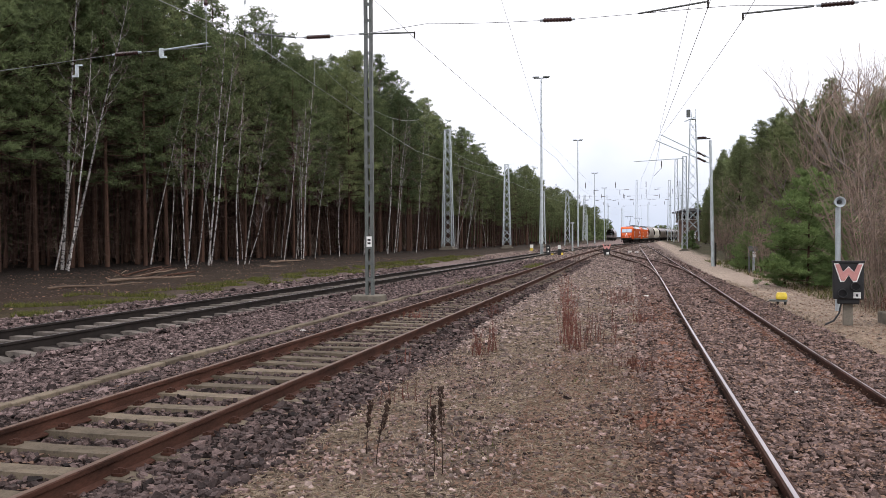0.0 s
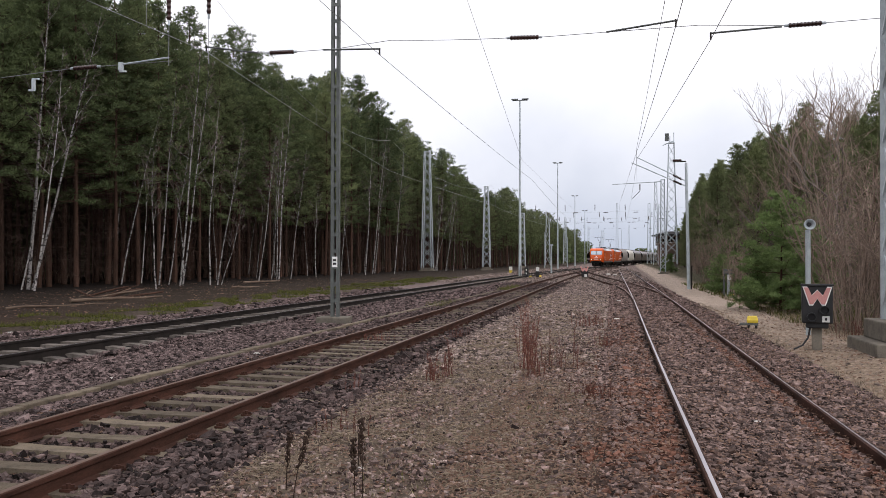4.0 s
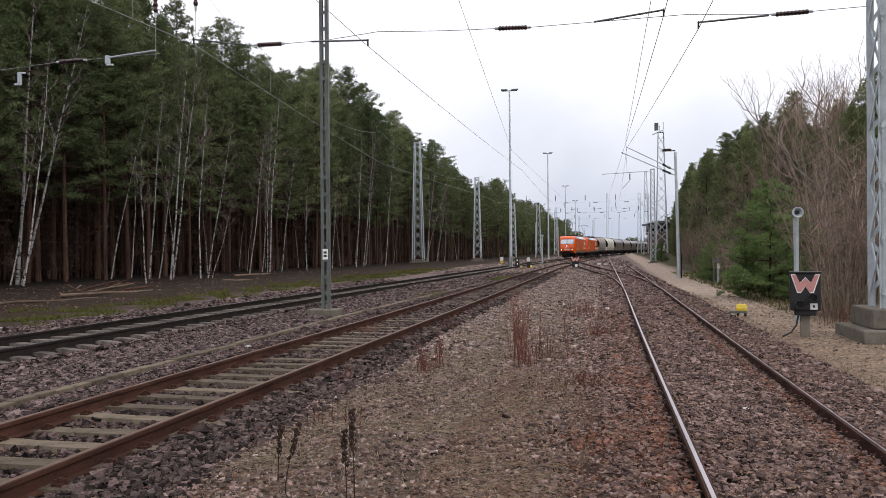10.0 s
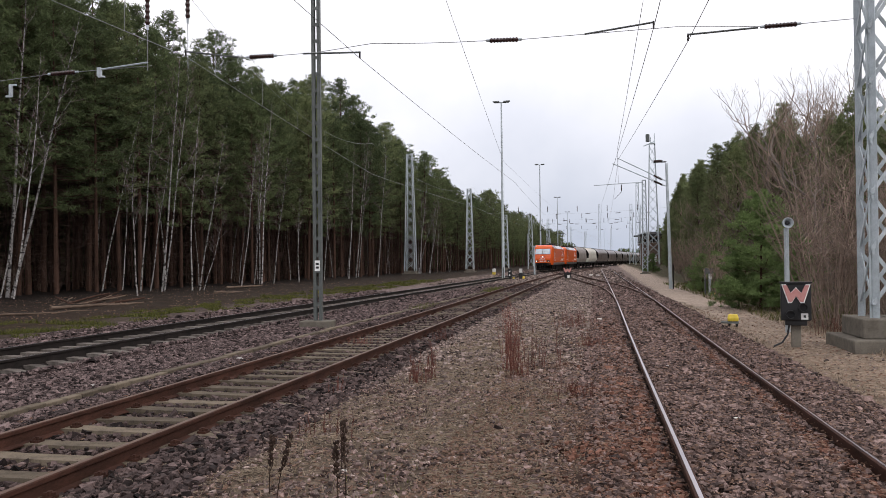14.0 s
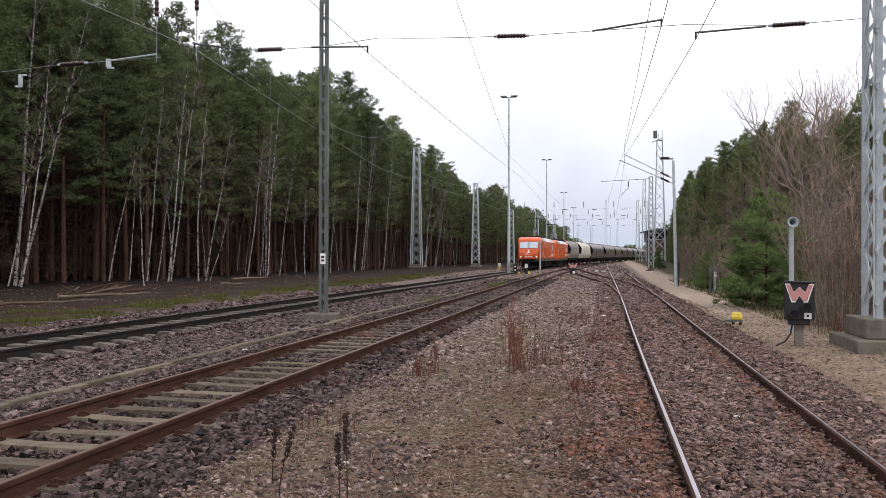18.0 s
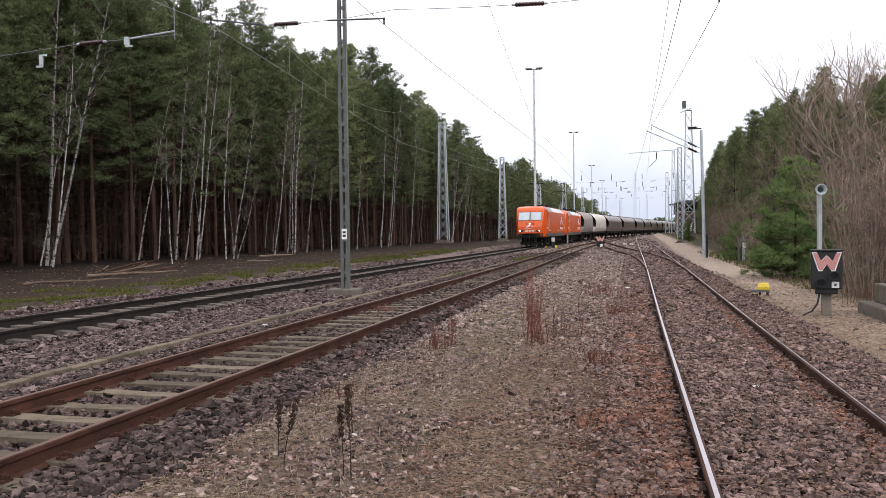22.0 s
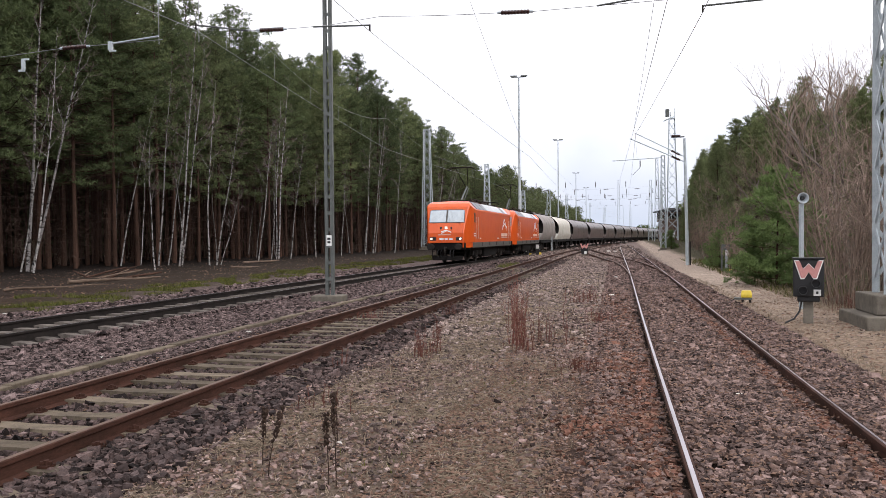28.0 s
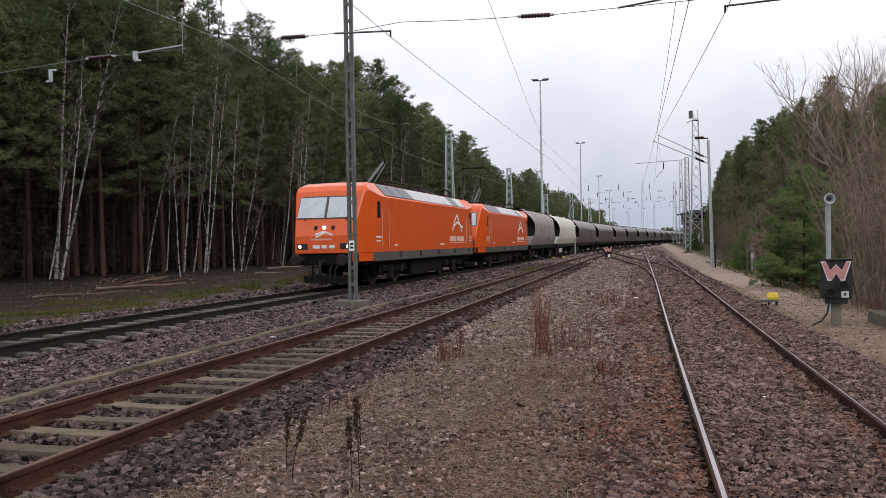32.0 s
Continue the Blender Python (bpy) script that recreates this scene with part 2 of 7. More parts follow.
M_SLEEPER = surf("sleeper_concrete", (0.062, 0.05, 0.037), (0.17, 0.138, 0.102), 5, 45, 0.9, bump=0.5, spread=0.3, wear=(0.075, 0.05, 0.035), wear_at=0.58)
M_RUST = surf("rail_rust", (0.02, 0.0092, 0.0065), (0.08, 0.036, 0.025), 5, 60, 0.75, bump=0.3, spread=0.1, stretch=(1, 0.35, 1))
M_RUST_TOP = surf("rusty_rail_head", (0.075, 0.04, 0.026), (0.14, 0.085, 0.06), 5, 60, 0.6, 0.3, 0.1, spread=0.1)
M_SLEEPER_PALE = surf("grey_sleeper_concrete", (0.07, 0.06, 0.053), (0.17, 0.148, 0.132), 5, 45, 0.9, bump=0.5, spread=0.3, wear=(0.06, 0.05, 0.045), wear_at=0.6)
M_RAIL_DARK = surf("oily_rail", (0.009, 0.0075, 0.007), (0.026, 0.021, 0.019), 4, 50, 0.72, bump=0.3, spread=0.1)
M_POLISH = surf("polished_rail_head", (0.30, 0.27, 0.29), (0.46, 0.42, 0.45), 6, 80, 0.28, 1.0, 0.05, spread=0.05, stretch=(1, 0.1, 1))
M_GALV = surf("galvanised_steel", (0.29, 0.33, 0.345), (0.50, 0.55, 0.575), 3, 40, 0.6, 0.1, 0.15, spread=0.15)
M_GREYSTEEL = surf("grey_painted_steel", (0.06, 0.067, 0.063), (0.125, 0.135, 0.128), 2, 40, 0.6, 0.2, 0.15, spread=0.15, wear=(0.08, 0.05, 0.035), wear_at=0.66)
M_IRON = surf("dark_iron", (0.016, 0.014, 0.013), (0.05, 0.044, 0.04), 3, 40, 0.7, 0.3, 0.2)
M_BLACK = plain("black_paint", (0.008, 0.008, 0.009), 0.6)
M_WIRE = plain("weathered_wire", (0.26, 0.265, 0.27), 0.5, 0.5, 0.1)
M_PORCELAIN = plain("brown_porcelain", (0.035, 0.016, 0.014), 0.25)
M_YELLOW = surf("yellow_paint", (0.50, 0.36, 0.03), (0.72, 0.56, 0.06), 4, 40, 0.5, bump=0.1)
M_WHITE = plain("white_enamel", (0.7, 0.7, 0.68), 0.4)
M_FADED = plain("faded_lettering", (0.62, 0.40, 0.30), 0.5)
M_PINK = surf("faded_red_enamel", (0.44, 0.18, 0.165), (0.56, 0.28, 0.255), 8, 60, 0.45, bump=0.1)
M_ORANGE = surf("orange_paint", (0.57, 0.078, 0.011), (0.69, 0.108, 0.016), 1.2, 18, 0.24, bump=0.04, depth=0.004, spread=0.03, wear=(0.46, 0.075, 0.02), wear_at=0.66)
M_SKIRT = surf("dusty_grey_paint", (0.042, 0.039, 0.034), (0.088, 0.081, 0.069), 2, 25, 0.55, bump=0.1)
M_GRILLE = surf("silver_grille", (0.38, 0.40, 0.41), (0.55, 0.57, 0.58), 3, 40, 0.4, 0.5, 0.1, spread=0.1)
M_GRILLE_DARK = surf("dark_grille", (0.05, 0.06, 0.07), (0.12, 0.14, 0.155), 3, 40, 0.4, 0.4, 0.1, spread=0.1)
# grime of frames and bogies, also the painted shade in the wagon ends
M_UNDER = surf("underframe_grime", (0.003, 0.003, 0.003), (0.014, 0.012, 0.011), 3, 30, 0.8, bump=0.3)
M_GLASS_DARK = plain("dark_window_glass", (0.012, 0.014, 0.016), 0.06, 0.0, 0)
M_SCREEN = plain("windscreen_glass", (0.40, 0.44, 0.46), 0.05, 1.0, 0)
M_LAMP = lamp_glow("head_lamp_glow", (1.0, 0.93, 0.75), 2.2)
M_WAGON = surf("brown_wagon_paint", (0.062, 0.046, 0.043), (0.15, 0.112, 0.104), 0.8, 12, 0.36, bump=0.1, spread=0.25, wear=(0.12, 0.10, 0.095), wear_at=0.64)
M_WAGON_GREY = surf("grey_wagon_paint", (0.15, 0.13, 0.12), (0.32, 0.285, 0.26), 0.7, 12, 0.6, bump=0.1, spread=0.05, wear=(0.09, 0.07, 0.06), wear_at=0.62)
M_WAGON_CREAM = surf("cream_wagon_paint", (0.40, 0.38, 0.33), (0.60, 0.58, 0.52), 0.7, 12, 0.6, bump=0.1, spread=0.05, wear=(0.22, 0.19, 0.16), wear_at=0.64)
M_BIRCH = surf("birch_bark", (0.22, 0.20, 0.19), (0.62, 0.59, 0.57), 2.2, 9, 0.8, bump=0.3, spread=0.25, stretch=(1, 1, 2.2), wear=(0.03, 0.027, 0.025), wear_at=0.47)
M_TWIG = surf("birch_twigs", (0.09, 0.06, 0.055), (0.18, 0.14, 0.13), 4, 30, 0.85, spread=0.2)
M_PINEBARK = surf("pine_bark", (0.026, 0.0155, 0.0115), (0.085, 0.047, 0.034), 2, 20, 0.9, bump=0.6, spread=0.35, stretch=(1, 1, 0.4))
M_NEEDLES = leaves("pine_needles", (0.04, 0.057, 0.03), (0.18, 0.222, 0.098))
# olive tone of the edge pines; on far trees its paleness is painted haze
M_NEEDLES_EDGE = leaves("olive_pine_needles", (0.058, 0.076, 0.04), (0.25, 0.285, 0.128))
M_DEADTWIG = leaves("dead_pine_twigs", (0.034, 0.022, 0.018), (0.115, 0.077, 0.064))
M_NEEDLES_YOUNG = leaves("young_pine_needles", (0.06, 0.1, 0.038), (0.23, 0.31, 0.115))
M_BAREBARK = surf("bare_tree_bark", (0.09, 0.075, 0.063), (0.2, 0.17, 0.15), 3, 25, 0.9, spread=0.3)
M_BRUSH = surf("brown_brush", (0.12, 0.088, 0.068), (0.30, 0.228, 0.185), 3, 25, 0.9, spread=0.35)
M_WEED_RED = surf("red_dead_weed", (0.09, 0.035, 0.028), (0.17, 0.07, 0.052), 6, 40, 0.9, spread=0.3)
M_WEED_DARK = surf("dark_dead_weed", (0.018, 0.012, 0.010), (0.06, 0.038, 0.028), 6, 40, 0.9, spread=0.3)
M_LOG = surf("peeled_log", (0.06, 0.04, 0.03), (0.19, 0.14, 0.105), 3, 25, 0.85, spread=0.3, stretch=(0.4, 1, 1))
M_BRICK = surf("old_brick", (0.10, 0.06, 0.045), (0.2, 0.135, 0.10), 2, 25, 0.9, bump=0.3)
M_ROOF = surf("dark_roofing", (0.02, 0.02, 0.021), (0.05, 0.048, 0.048), 2, 25, 0.8)
M_LICHEN = surf("pale_stone", (0.35, 0.33, 0.30), (0.6, 0.58, 0.55), 8, 50, 0.8)


# ---- shapes ----
class Geo:
    """Vertices and faces of one mesh."""

    def __init__(self):
        self.v, self.f = [], []

    def add(self, verts, faces):
        k = len(self.v)
        self.v += [tuple(p) for p in verts]
        self.f += [tuple(k + i for i in q) for q in faces]
        return self

    def box(self, x0, x1, y0, y1, z0, z1, m=None):
        c = [Vector((x, y, z)) for z in (z0, z1) for x, y in ((x0, y0), (x1, y0), (x1, y1), (x0, y1))]
        if m is not None:
            c = [m @ p for p in c]
        return self.add(c, ((3, 2, 1, 0), (4, 5, 6, 7), (0, 1, 5, 4), (1, 2, 6, 5), (2, 3, 7, 6), (3, 0, 4, 7)))

    def bar(self, a, b, w, h=None):
        """A straight bar of section w x h from a to b."""
        a, b = Vector(a), Vector(b)
        d = (b - a).normalized()
        side = d.cross(Vector((0, 0, 1)))
        side = side.normalized() if side.length > 1e-4 else Vector((1, 0, 0))
        up = side.cross(d)
        h = h or w
        o = [side * sx * w / 2 + up * sz * h / 2 for sx, sz in ((-1, -1), (1, -1), (1, 1), (-1, 1))]
        return self.add([a + p for p in o] + [b + p for p in o], ((0, 1, 2, 3), (7, 6, 5, 4), (0, 4, 5, 1), (1, 5, 6, 2), (2, 6, 7, 3), (3, 7, 4, 0)))

    def loft(self, rings, closed=True, caps=True):
        n = len(rings[0])
        verts = [p for r in rings for p in r]
        faces = []
        for i in range(len(rings) - 1):
            for j in range(n if closed else n - 1):
                k = (j + 1) % n
                faces.append((i * n + j, i * n + k, (i + 1) * n + k, (i + 1) * n + j))
        if caps and closed:
            faces.append(tuple(range(n - 1, -1, -1)))
            faces.append(tuple((len(rings) - 1) * n + j for j in range(n)))
        return self.add(verts, faces)

    def tube(self, pts, radii, n=6, caps=True):
        pts = [Vector(p) for p in pts]
        if isinstance(radii, (int, float)):
            radii = [radii] * len(pts)
        rings = []
        d0 = (pts[1] - pts[0]).normalized()
        side = d0.cross(Vector((0, 0, 1)))
        side = side.normalized() if side.length > 0.05 else Vector((1, 0, 0))
        for i, p in enumerate(pts):
            d = (pts[min(i + 1, len(pts) - 1)] - pts[max(i - 1, 0)]).normalized()
            side = (side - d * side.dot(d)).normalized()
            up = d.cross(side)
            rings.append([p + (side * math.cos(a) + up * math.sin(a)) * radii[i] for a in (2 * math.pi * k / n for k in range(n))])
        return self.loft(rings, True, caps)

    def blade(self, a, b, w, side):
        """A thin tapering triangle."""
        s = Vector(side) * w / 2
        return self.add((Vector(a) - s, Vector(a) + s, b), ((0, 1, 2),))


def part(name, geo, material, parent=None, label="", bevel=0.0, smooth=False, at=None, kind=""):
    me = bpy.data.meshes.new(name)
    me.from_pydata(geo.v, [], geo.f)
    me.materials.append(material)
    if smooth:
        me.polygons.foreach_set("use_smooth", [True] * len(me.polygons))
    me.update()
    ob = new(name, me)
    if parent:
        ob.parent = parent
    if at is not None:
        ob.matrix_basis = at
    if label:
        ob["label"] = label
    if kind:
        ob["kind"] = kind
    if bevel:
        mod = ob.modifiers.new("round", "BEVEL")
        mod.width, mod.segments, mod.limit_method, mod.angle_limit = bevel, 2, "ANGLE", radians(25)
    return ob


def fast_part(name, verts, tris, material, parent=None, label=""):
    """A triangle mesh from arrays."""
    me = bpy.data.meshes.new(name)
    nv, nf = len(verts), len(tris)
    me.vertices.add(nv)
    me.vertices.foreach_set("co", np.asarray(verts, np.float32).ravel())
    me.loops.add(3 * nf)
    me.loops.foreach_set("vertex_index", np.asarray(tris, np.int32).ravel())
    me.polygons.add(nf)
    me.polygons.foreach_set("loop_start", np.arange(0, 3 * nf, 3, dtype=np.int32))
    me.polygons.foreach_set("loop_total", np.full(nf, 3, np.int32))
    me.polygons.foreach_set("use_smooth", np.zeros(nf, bool))
    me.update(calc_edges=True)
    me.materials.append(material)
    ob = new(name, me)
    if parent:
        ob.parent = parent
    if label:
        ob["label"] = label
    return ob


def thing(name, label, category, group="", m=None, kind=""):
    """An empty at the base of a thing."""
    ob = new(name)
    ob.empty_display_size = 0.2
    if m is not None:
        ob.matrix_basis = m
    return tagged(ob, label, category, group, kind)


def shared(name, ob, parent, m):
    """Another object on the mesh of ob."""
    o = new(name, ob.data)
    o.parent = parent
    o.matrix_basis = m
    return o


# ---- the plan ----
TRAIN = [(-10.78, -60), (-10.78, -25), (-10.78, 8), (-10.66, 20), (-10.35, 32), (-9.9, 45), (-9.3, 65), (-8.5, 90), (-7.6, 112), (-6.1, 136), (-3.4, 165), (2.0, 212), (8.6, 268), (18, 340), (30, 420), (46, 515), (80, 680)]
SIDING = [(1.5, -30), (1.53, -10), (1.56, 5), (1.6, 15), (1.75, 35), (1.9, 75), (2.2, 140), (3.5, 230)]
MIDDLE = [(-4.86, -30), (-4.86, -10), (-4.85, 5), (-4.78, 11), (-4.66, 20), (-4.52, 35), (-4.4, 60), (-4.0, 85), (-3.2, 110), (-1.5, 140), (2.5, 190)]
BRANCH = [(1.74, 33), (1.70, 38), (1.52, 45), (1.05, 53), (0.1, 63), (-1.1, 76), (-2.7, 95), (-4.6, 118), (-6.5, 142), (-7.6, 160)]


def spline(cp, n=14):
    """A smooth line through the points of the plan."""
    ys = [c[1] for c in cp]
    sl = [(cp[min(i + 1, len(cp) - 1)][0] - cp[max(i - 1, 0)][0]) / (ys[min(i + 1, len(cp) - 1)] - ys[max(i - 1, 0)]) for i in range(len(cp))]
    out = []
    for i in range(len(cp) - 1):
        h = ys[i + 1] - ys[i]
        for k in range(n):
            u = k / n
            x = (2 * u ** 3 - 3 * u * u + 1) * cp[i][0] + (u ** 3 - 2 * u * u + u) * h * sl[i] + (3 * u * u - 2 * u ** 3) * cp[i + 1][0] + (u ** 3 - u * u) * h * sl[i + 1]
            out.append(Vector((x, ys[i] + u * h, 0)))
    return out + [Vector((*cp[-1], 0))]


def x_on(line, y):
    return float(np.interp(y, [p.y for p in line], [p.x for p in line]))


TRAIN_LINE, SIDING_LINE, MIDDLE_LINE, BRANCH_LINE = spline(TRAIN), spline(SIDING), spline(MIDDLE), spline(BRANCH)
RAIL_TOP = 0.15


def land(x, y):
    """Height of the ground."""
    z = -0.05 if -13 < x < 3.2 else 0.0
    if -3.2 < x < 0.1 and y < 70:
        z = 0.0
    if 0.1 <= x < 3.2:
        z = 0.03
    if -12.3 < x < -9.2:
        z = -0.11
    if x > 6:
        z += min(0.4, (x - 6) * 0.06)
    rough = 0.12 if (x < -14 or x > 5.5) else 0.025
    return z + rough * noise.noise(Vector((x * 0.5, y * 0.5, 0))) + 0.012 * noise.noise(Vector((x * 2.3, y * 2.3, 5)))


# ---- ground and tracks ----
def build_ground():
    xs = sorted({round(float(v), 3) for v in [*np.arange(-20, 9, 0.3), *(-20 - np.geomspace(0.5, 900, 34)), *(9 + np.geomspace(0.5, 900, 34))]})
    ys = sorted({round(float(v), 3) for v in [*np.arange(-6, 34, 0.3), *(34 + np.geomspace(0.5, 2600, 70)), *(-6 - np.geomspace(1, 300, 14))]})
    verts = [(x, y, land(x, y) if y < 400 else 0.0) for y in ys for x in xs]
    n = len(xs)
    g = Geo().add(verts, [(j * n + i, j * n + i + 1, (j + 1) * n + i + 1, (j + 1) * n + i) for j in range(len(ys) - 1) for i in range(n - 1)])
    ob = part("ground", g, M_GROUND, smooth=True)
    tagged(ob, "yard ground of ballast, dry grass, sandy path and forest litter", "ground", kind="structure")


TALL_RAIL = [(-0.075, -0.08), (0.075, -0.08), (0.075, -0.06), (0.014, -0.03), (0.011, 0.10), (0.036, 0.112), (0.036, 0.145), (0.026, 0.15), (-0.026, 0.15), (-0.036, 0.145), (-0.036, 0.112), (-0.011, 0.10), (-0.014, -0.03), (-0.075, -0.06)]
RAIL_SHAPE = [(-0.065, -0.02), (0.065, -0.02), (0.065, -0.008), (0.012, 0.012), (0.009, 0.10), (0.034, 0.112), (0.034, 0.145), (0.026, 0.15), (-0.026, 0.15), (-0.034, 0.145), (-0.034, 0.112), (-0.009, 0.10), (-0.012, 0.012), (-0.065, -0.008)]


def rail(line, offset, material, head, parent, top_width=0.05):
    rings, tops = [], []
    for i, p in enumerate(line):
        d = (line[min(i + 1, len(line) - 1)] - line[max(i - 1, 0)]).normalized()
        nx = Vector((d.y, -d.x, 0))
        c = p + nx * offset
        rings.append([c + nx * a + Vector((0, 0, h)) for a, h in (TALL_RAIL if material is M_RAIL_DARK else RAIL_SHAPE)])
        tops.append([c + nx * a + Vector((0, 0, h)) for a, h in ((-top_width / 2, 0.1505), (-top_width / 2, 0.1535), (top_width / 2, 0.1535), (top_width / 2, 0.1505))])
    ob = part("rail", Geo().loft(rings), material, parent)
    part("running_surface", Geo().loft(tops), head, ob)
    return ob


def build_track(name, line, label, material, heads, offsets=(-0.753, 0.753), width=0.05):
    t = thing(name, label, "railway track", kind="structure")
    for o, h, w in zip(offsets, heads, width if isinstance(width, tuple) else (width, width)):
        rail(line, o, material, h, t, w)
    return t


def build_turnout_bits(parent):
    """Blades, check rails and the rods of the turnout."""
    for cp in ([(2.42, 37), (2.40, 44)], [(0.98, 60), (1.02, 70)], [(-0.35, 58), (-1.0, 66)]):
        g = Geo().bar((*cp[0], 0.10), (*cp[1], 0.10), 0.05, 0.12)
        part("check_rail", g, M_RUST, parent)
    for y in (33.6, 34.4):
        part("point_rod", Geo().bar((0.9, y, 0.0), (3.0, y, 0.0), 0.03), M_RUST, parent)


def scatter(x0, x1, y0, y1, per_m2, size, seed, skip=None, z=0.0, flat=0.65):
    """Angular stones: broken six-sided blocks."""
    rng = np.random.default_rng(seed)
    n = int((x1 - x0) * (y1 - y0) * per_m2)
    c = np.c_[rng.uniform(x0, x1, n), rng.uniform(y0, y1, n)]
    if skip:
        c = c[~skip(c[:, 0], c[:, 1])]
    n = len(c)
    zz = np.array([land(a, b) for a, b in c]) + z
    base = np.array([(x, y, z) for z in (-0.8, 0.8) for x, y in ((-0.8, -0.8), (0.8, -0.8), (0.8, 0.8), (-0.8, 0.8))])
    s = size * rng.lognormal(0, 0.32, (n, 1, 1)) * rng.uniform(0.65, 1.25, (n, 1, 3))
    s[:, :, 2] *= flat
    v = (base[None] * (1 - 0.25 * rng.random((n, 8, 1))) + rng.normal(0, 0.2, (n, 8, 3))) * s
    a = rng.uniform(0, 6.283, n)
    tilt = rng.normal(0, 0.5, n)
    y2, z2 = v[:, :, 1] * np.cos(tilt)[:, None] - v[:, :, 2] * np.sin(tilt)[:, None], v[:, :, 1] * np.sin(tilt)[:, None] + v[:, :, 2] * np.cos(tilt)[:, None]
    x2 = v[:, :, 0] * np.cos(a)[:, None] - y2 * np.sin(a)[:, None]
    y3 = v[:, :, 0] * np.sin(a)[:, None] + y2 * np.cos(a)[:, None]
    v = np.stack([x2 + c[:, :1], y3 + c[:, 1:], z2 + zz[:, None] + size * 0.25], 2)
    tri = np.array([(0, 2, 1), (0, 3, 2), (4, 5, 6), (4, 6, 7), (0, 1, 5), (0, 5, 4), (1, 2, 6), (1, 6, 5), (2, 3, 7), (2, 7, 6), (3, 0, 4), (3, 4, 7)])
    return v.reshape(-1, 3), (tri[None] + 8 * np.arange(n)[:, None, None]).reshape(-1, 3)


def gather(name, pieces, material, label, category):
    vs, ts, k = [], [], 0
    for v, t in pieces:
        vs.append(v)
        ts.append(t + k)
        k += len(v)
    ob = fast_part(name, np.concatenate(vs), np.concatenate(ts), material)
    return tagged(ob, label, category, kind="stuff")


SLEEPER_STEP = 0.6


def off_sleepers(x, y):
    """True where a concrete sleeper of the middle track, or a rail, lies."""
    xm = np.interp(y, [p.y for p in MIDDLE_LINE], [p.x for p in MIDDLE_LINE])
    d = np.abs(x - xm)
    hide = np.sin(np.floor((y - 4.5) / SLEEPER_STEP) * 12.9 + np.sign(x - xm) * 4.1) * 0.26
    on_sleeper = (d < 1.0 + hide) & (np.abs((y - 4.8 + SLEEPER_STEP / 2) % SLEEPER_STEP - SLEEPER_STEP / 2) < 0.095)
    return on_sleeper | (np.abs(d - 0.753) < 0.075)


def off_mid_rails(x, y):
    """True on the rails of the middle track."""
    return np.abs(np.abs(x - np.interp(y, [p.y for p in MIDDLE_LINE], [p.x for p in MIDDLE_LINE])) - 0.753) < 0.08


def off_shoulder(x, y):
    """True off the ragged shoulder that buries most sleeper ends of the middle track."""
    xm = np.interp(y, [p.y for p in MIDDLE_LINE], [p.x for p in MIDDLE_LINE])
    d = np.abs(x - xm)
    edge = 1.28 + 0.22 * np.sin(x * 37.3 + y * 91.7) + 0.1 * np.sin(y * 2.3)
    k = np.floor((y - 4.8 + SLEEPER_STEP / 2) / SLEEPER_STEP)
    bare = (np.sin(k * 12.9 + np.sign(x - xm) * 4.1) > 0.35) & (np.abs((y - 4.8 + SLEEPER_STEP / 2) % SLEEPER_STEP - SLEEPER_STEP / 2) < 0.10)
    return bare | (d < 0.86) | (d > edge)


def off_rails(x, y):
    xs = np.interp(y, [p.y for p in SIDING_LINE], [p.x for p in SIDING_LINE])
    return np.abs(np.abs(x - xs) - 0.753) < 0.06


def off_train_rails(x, y):
    xs = np.interp(y, [p.y for p in TRAIN_LINE], [p.x for p in TRAIN_LINE])
    d = np.abs(x - xs)
    return (np.abs(d - 0.753) < 0.075) | ((d < 0.84) & (np.abs((y - 8.1 + 0.3) % 0.6 - 0.3) < 0.13))


def off_duct(x, y):
    return (np.abs(x + 6.86 - np.maximum(0, y - 22) * 0.03) < 0.045) & (np.sin(y * 2.7) + np.sin(y * 7.1 + x * 9) < 1.1)


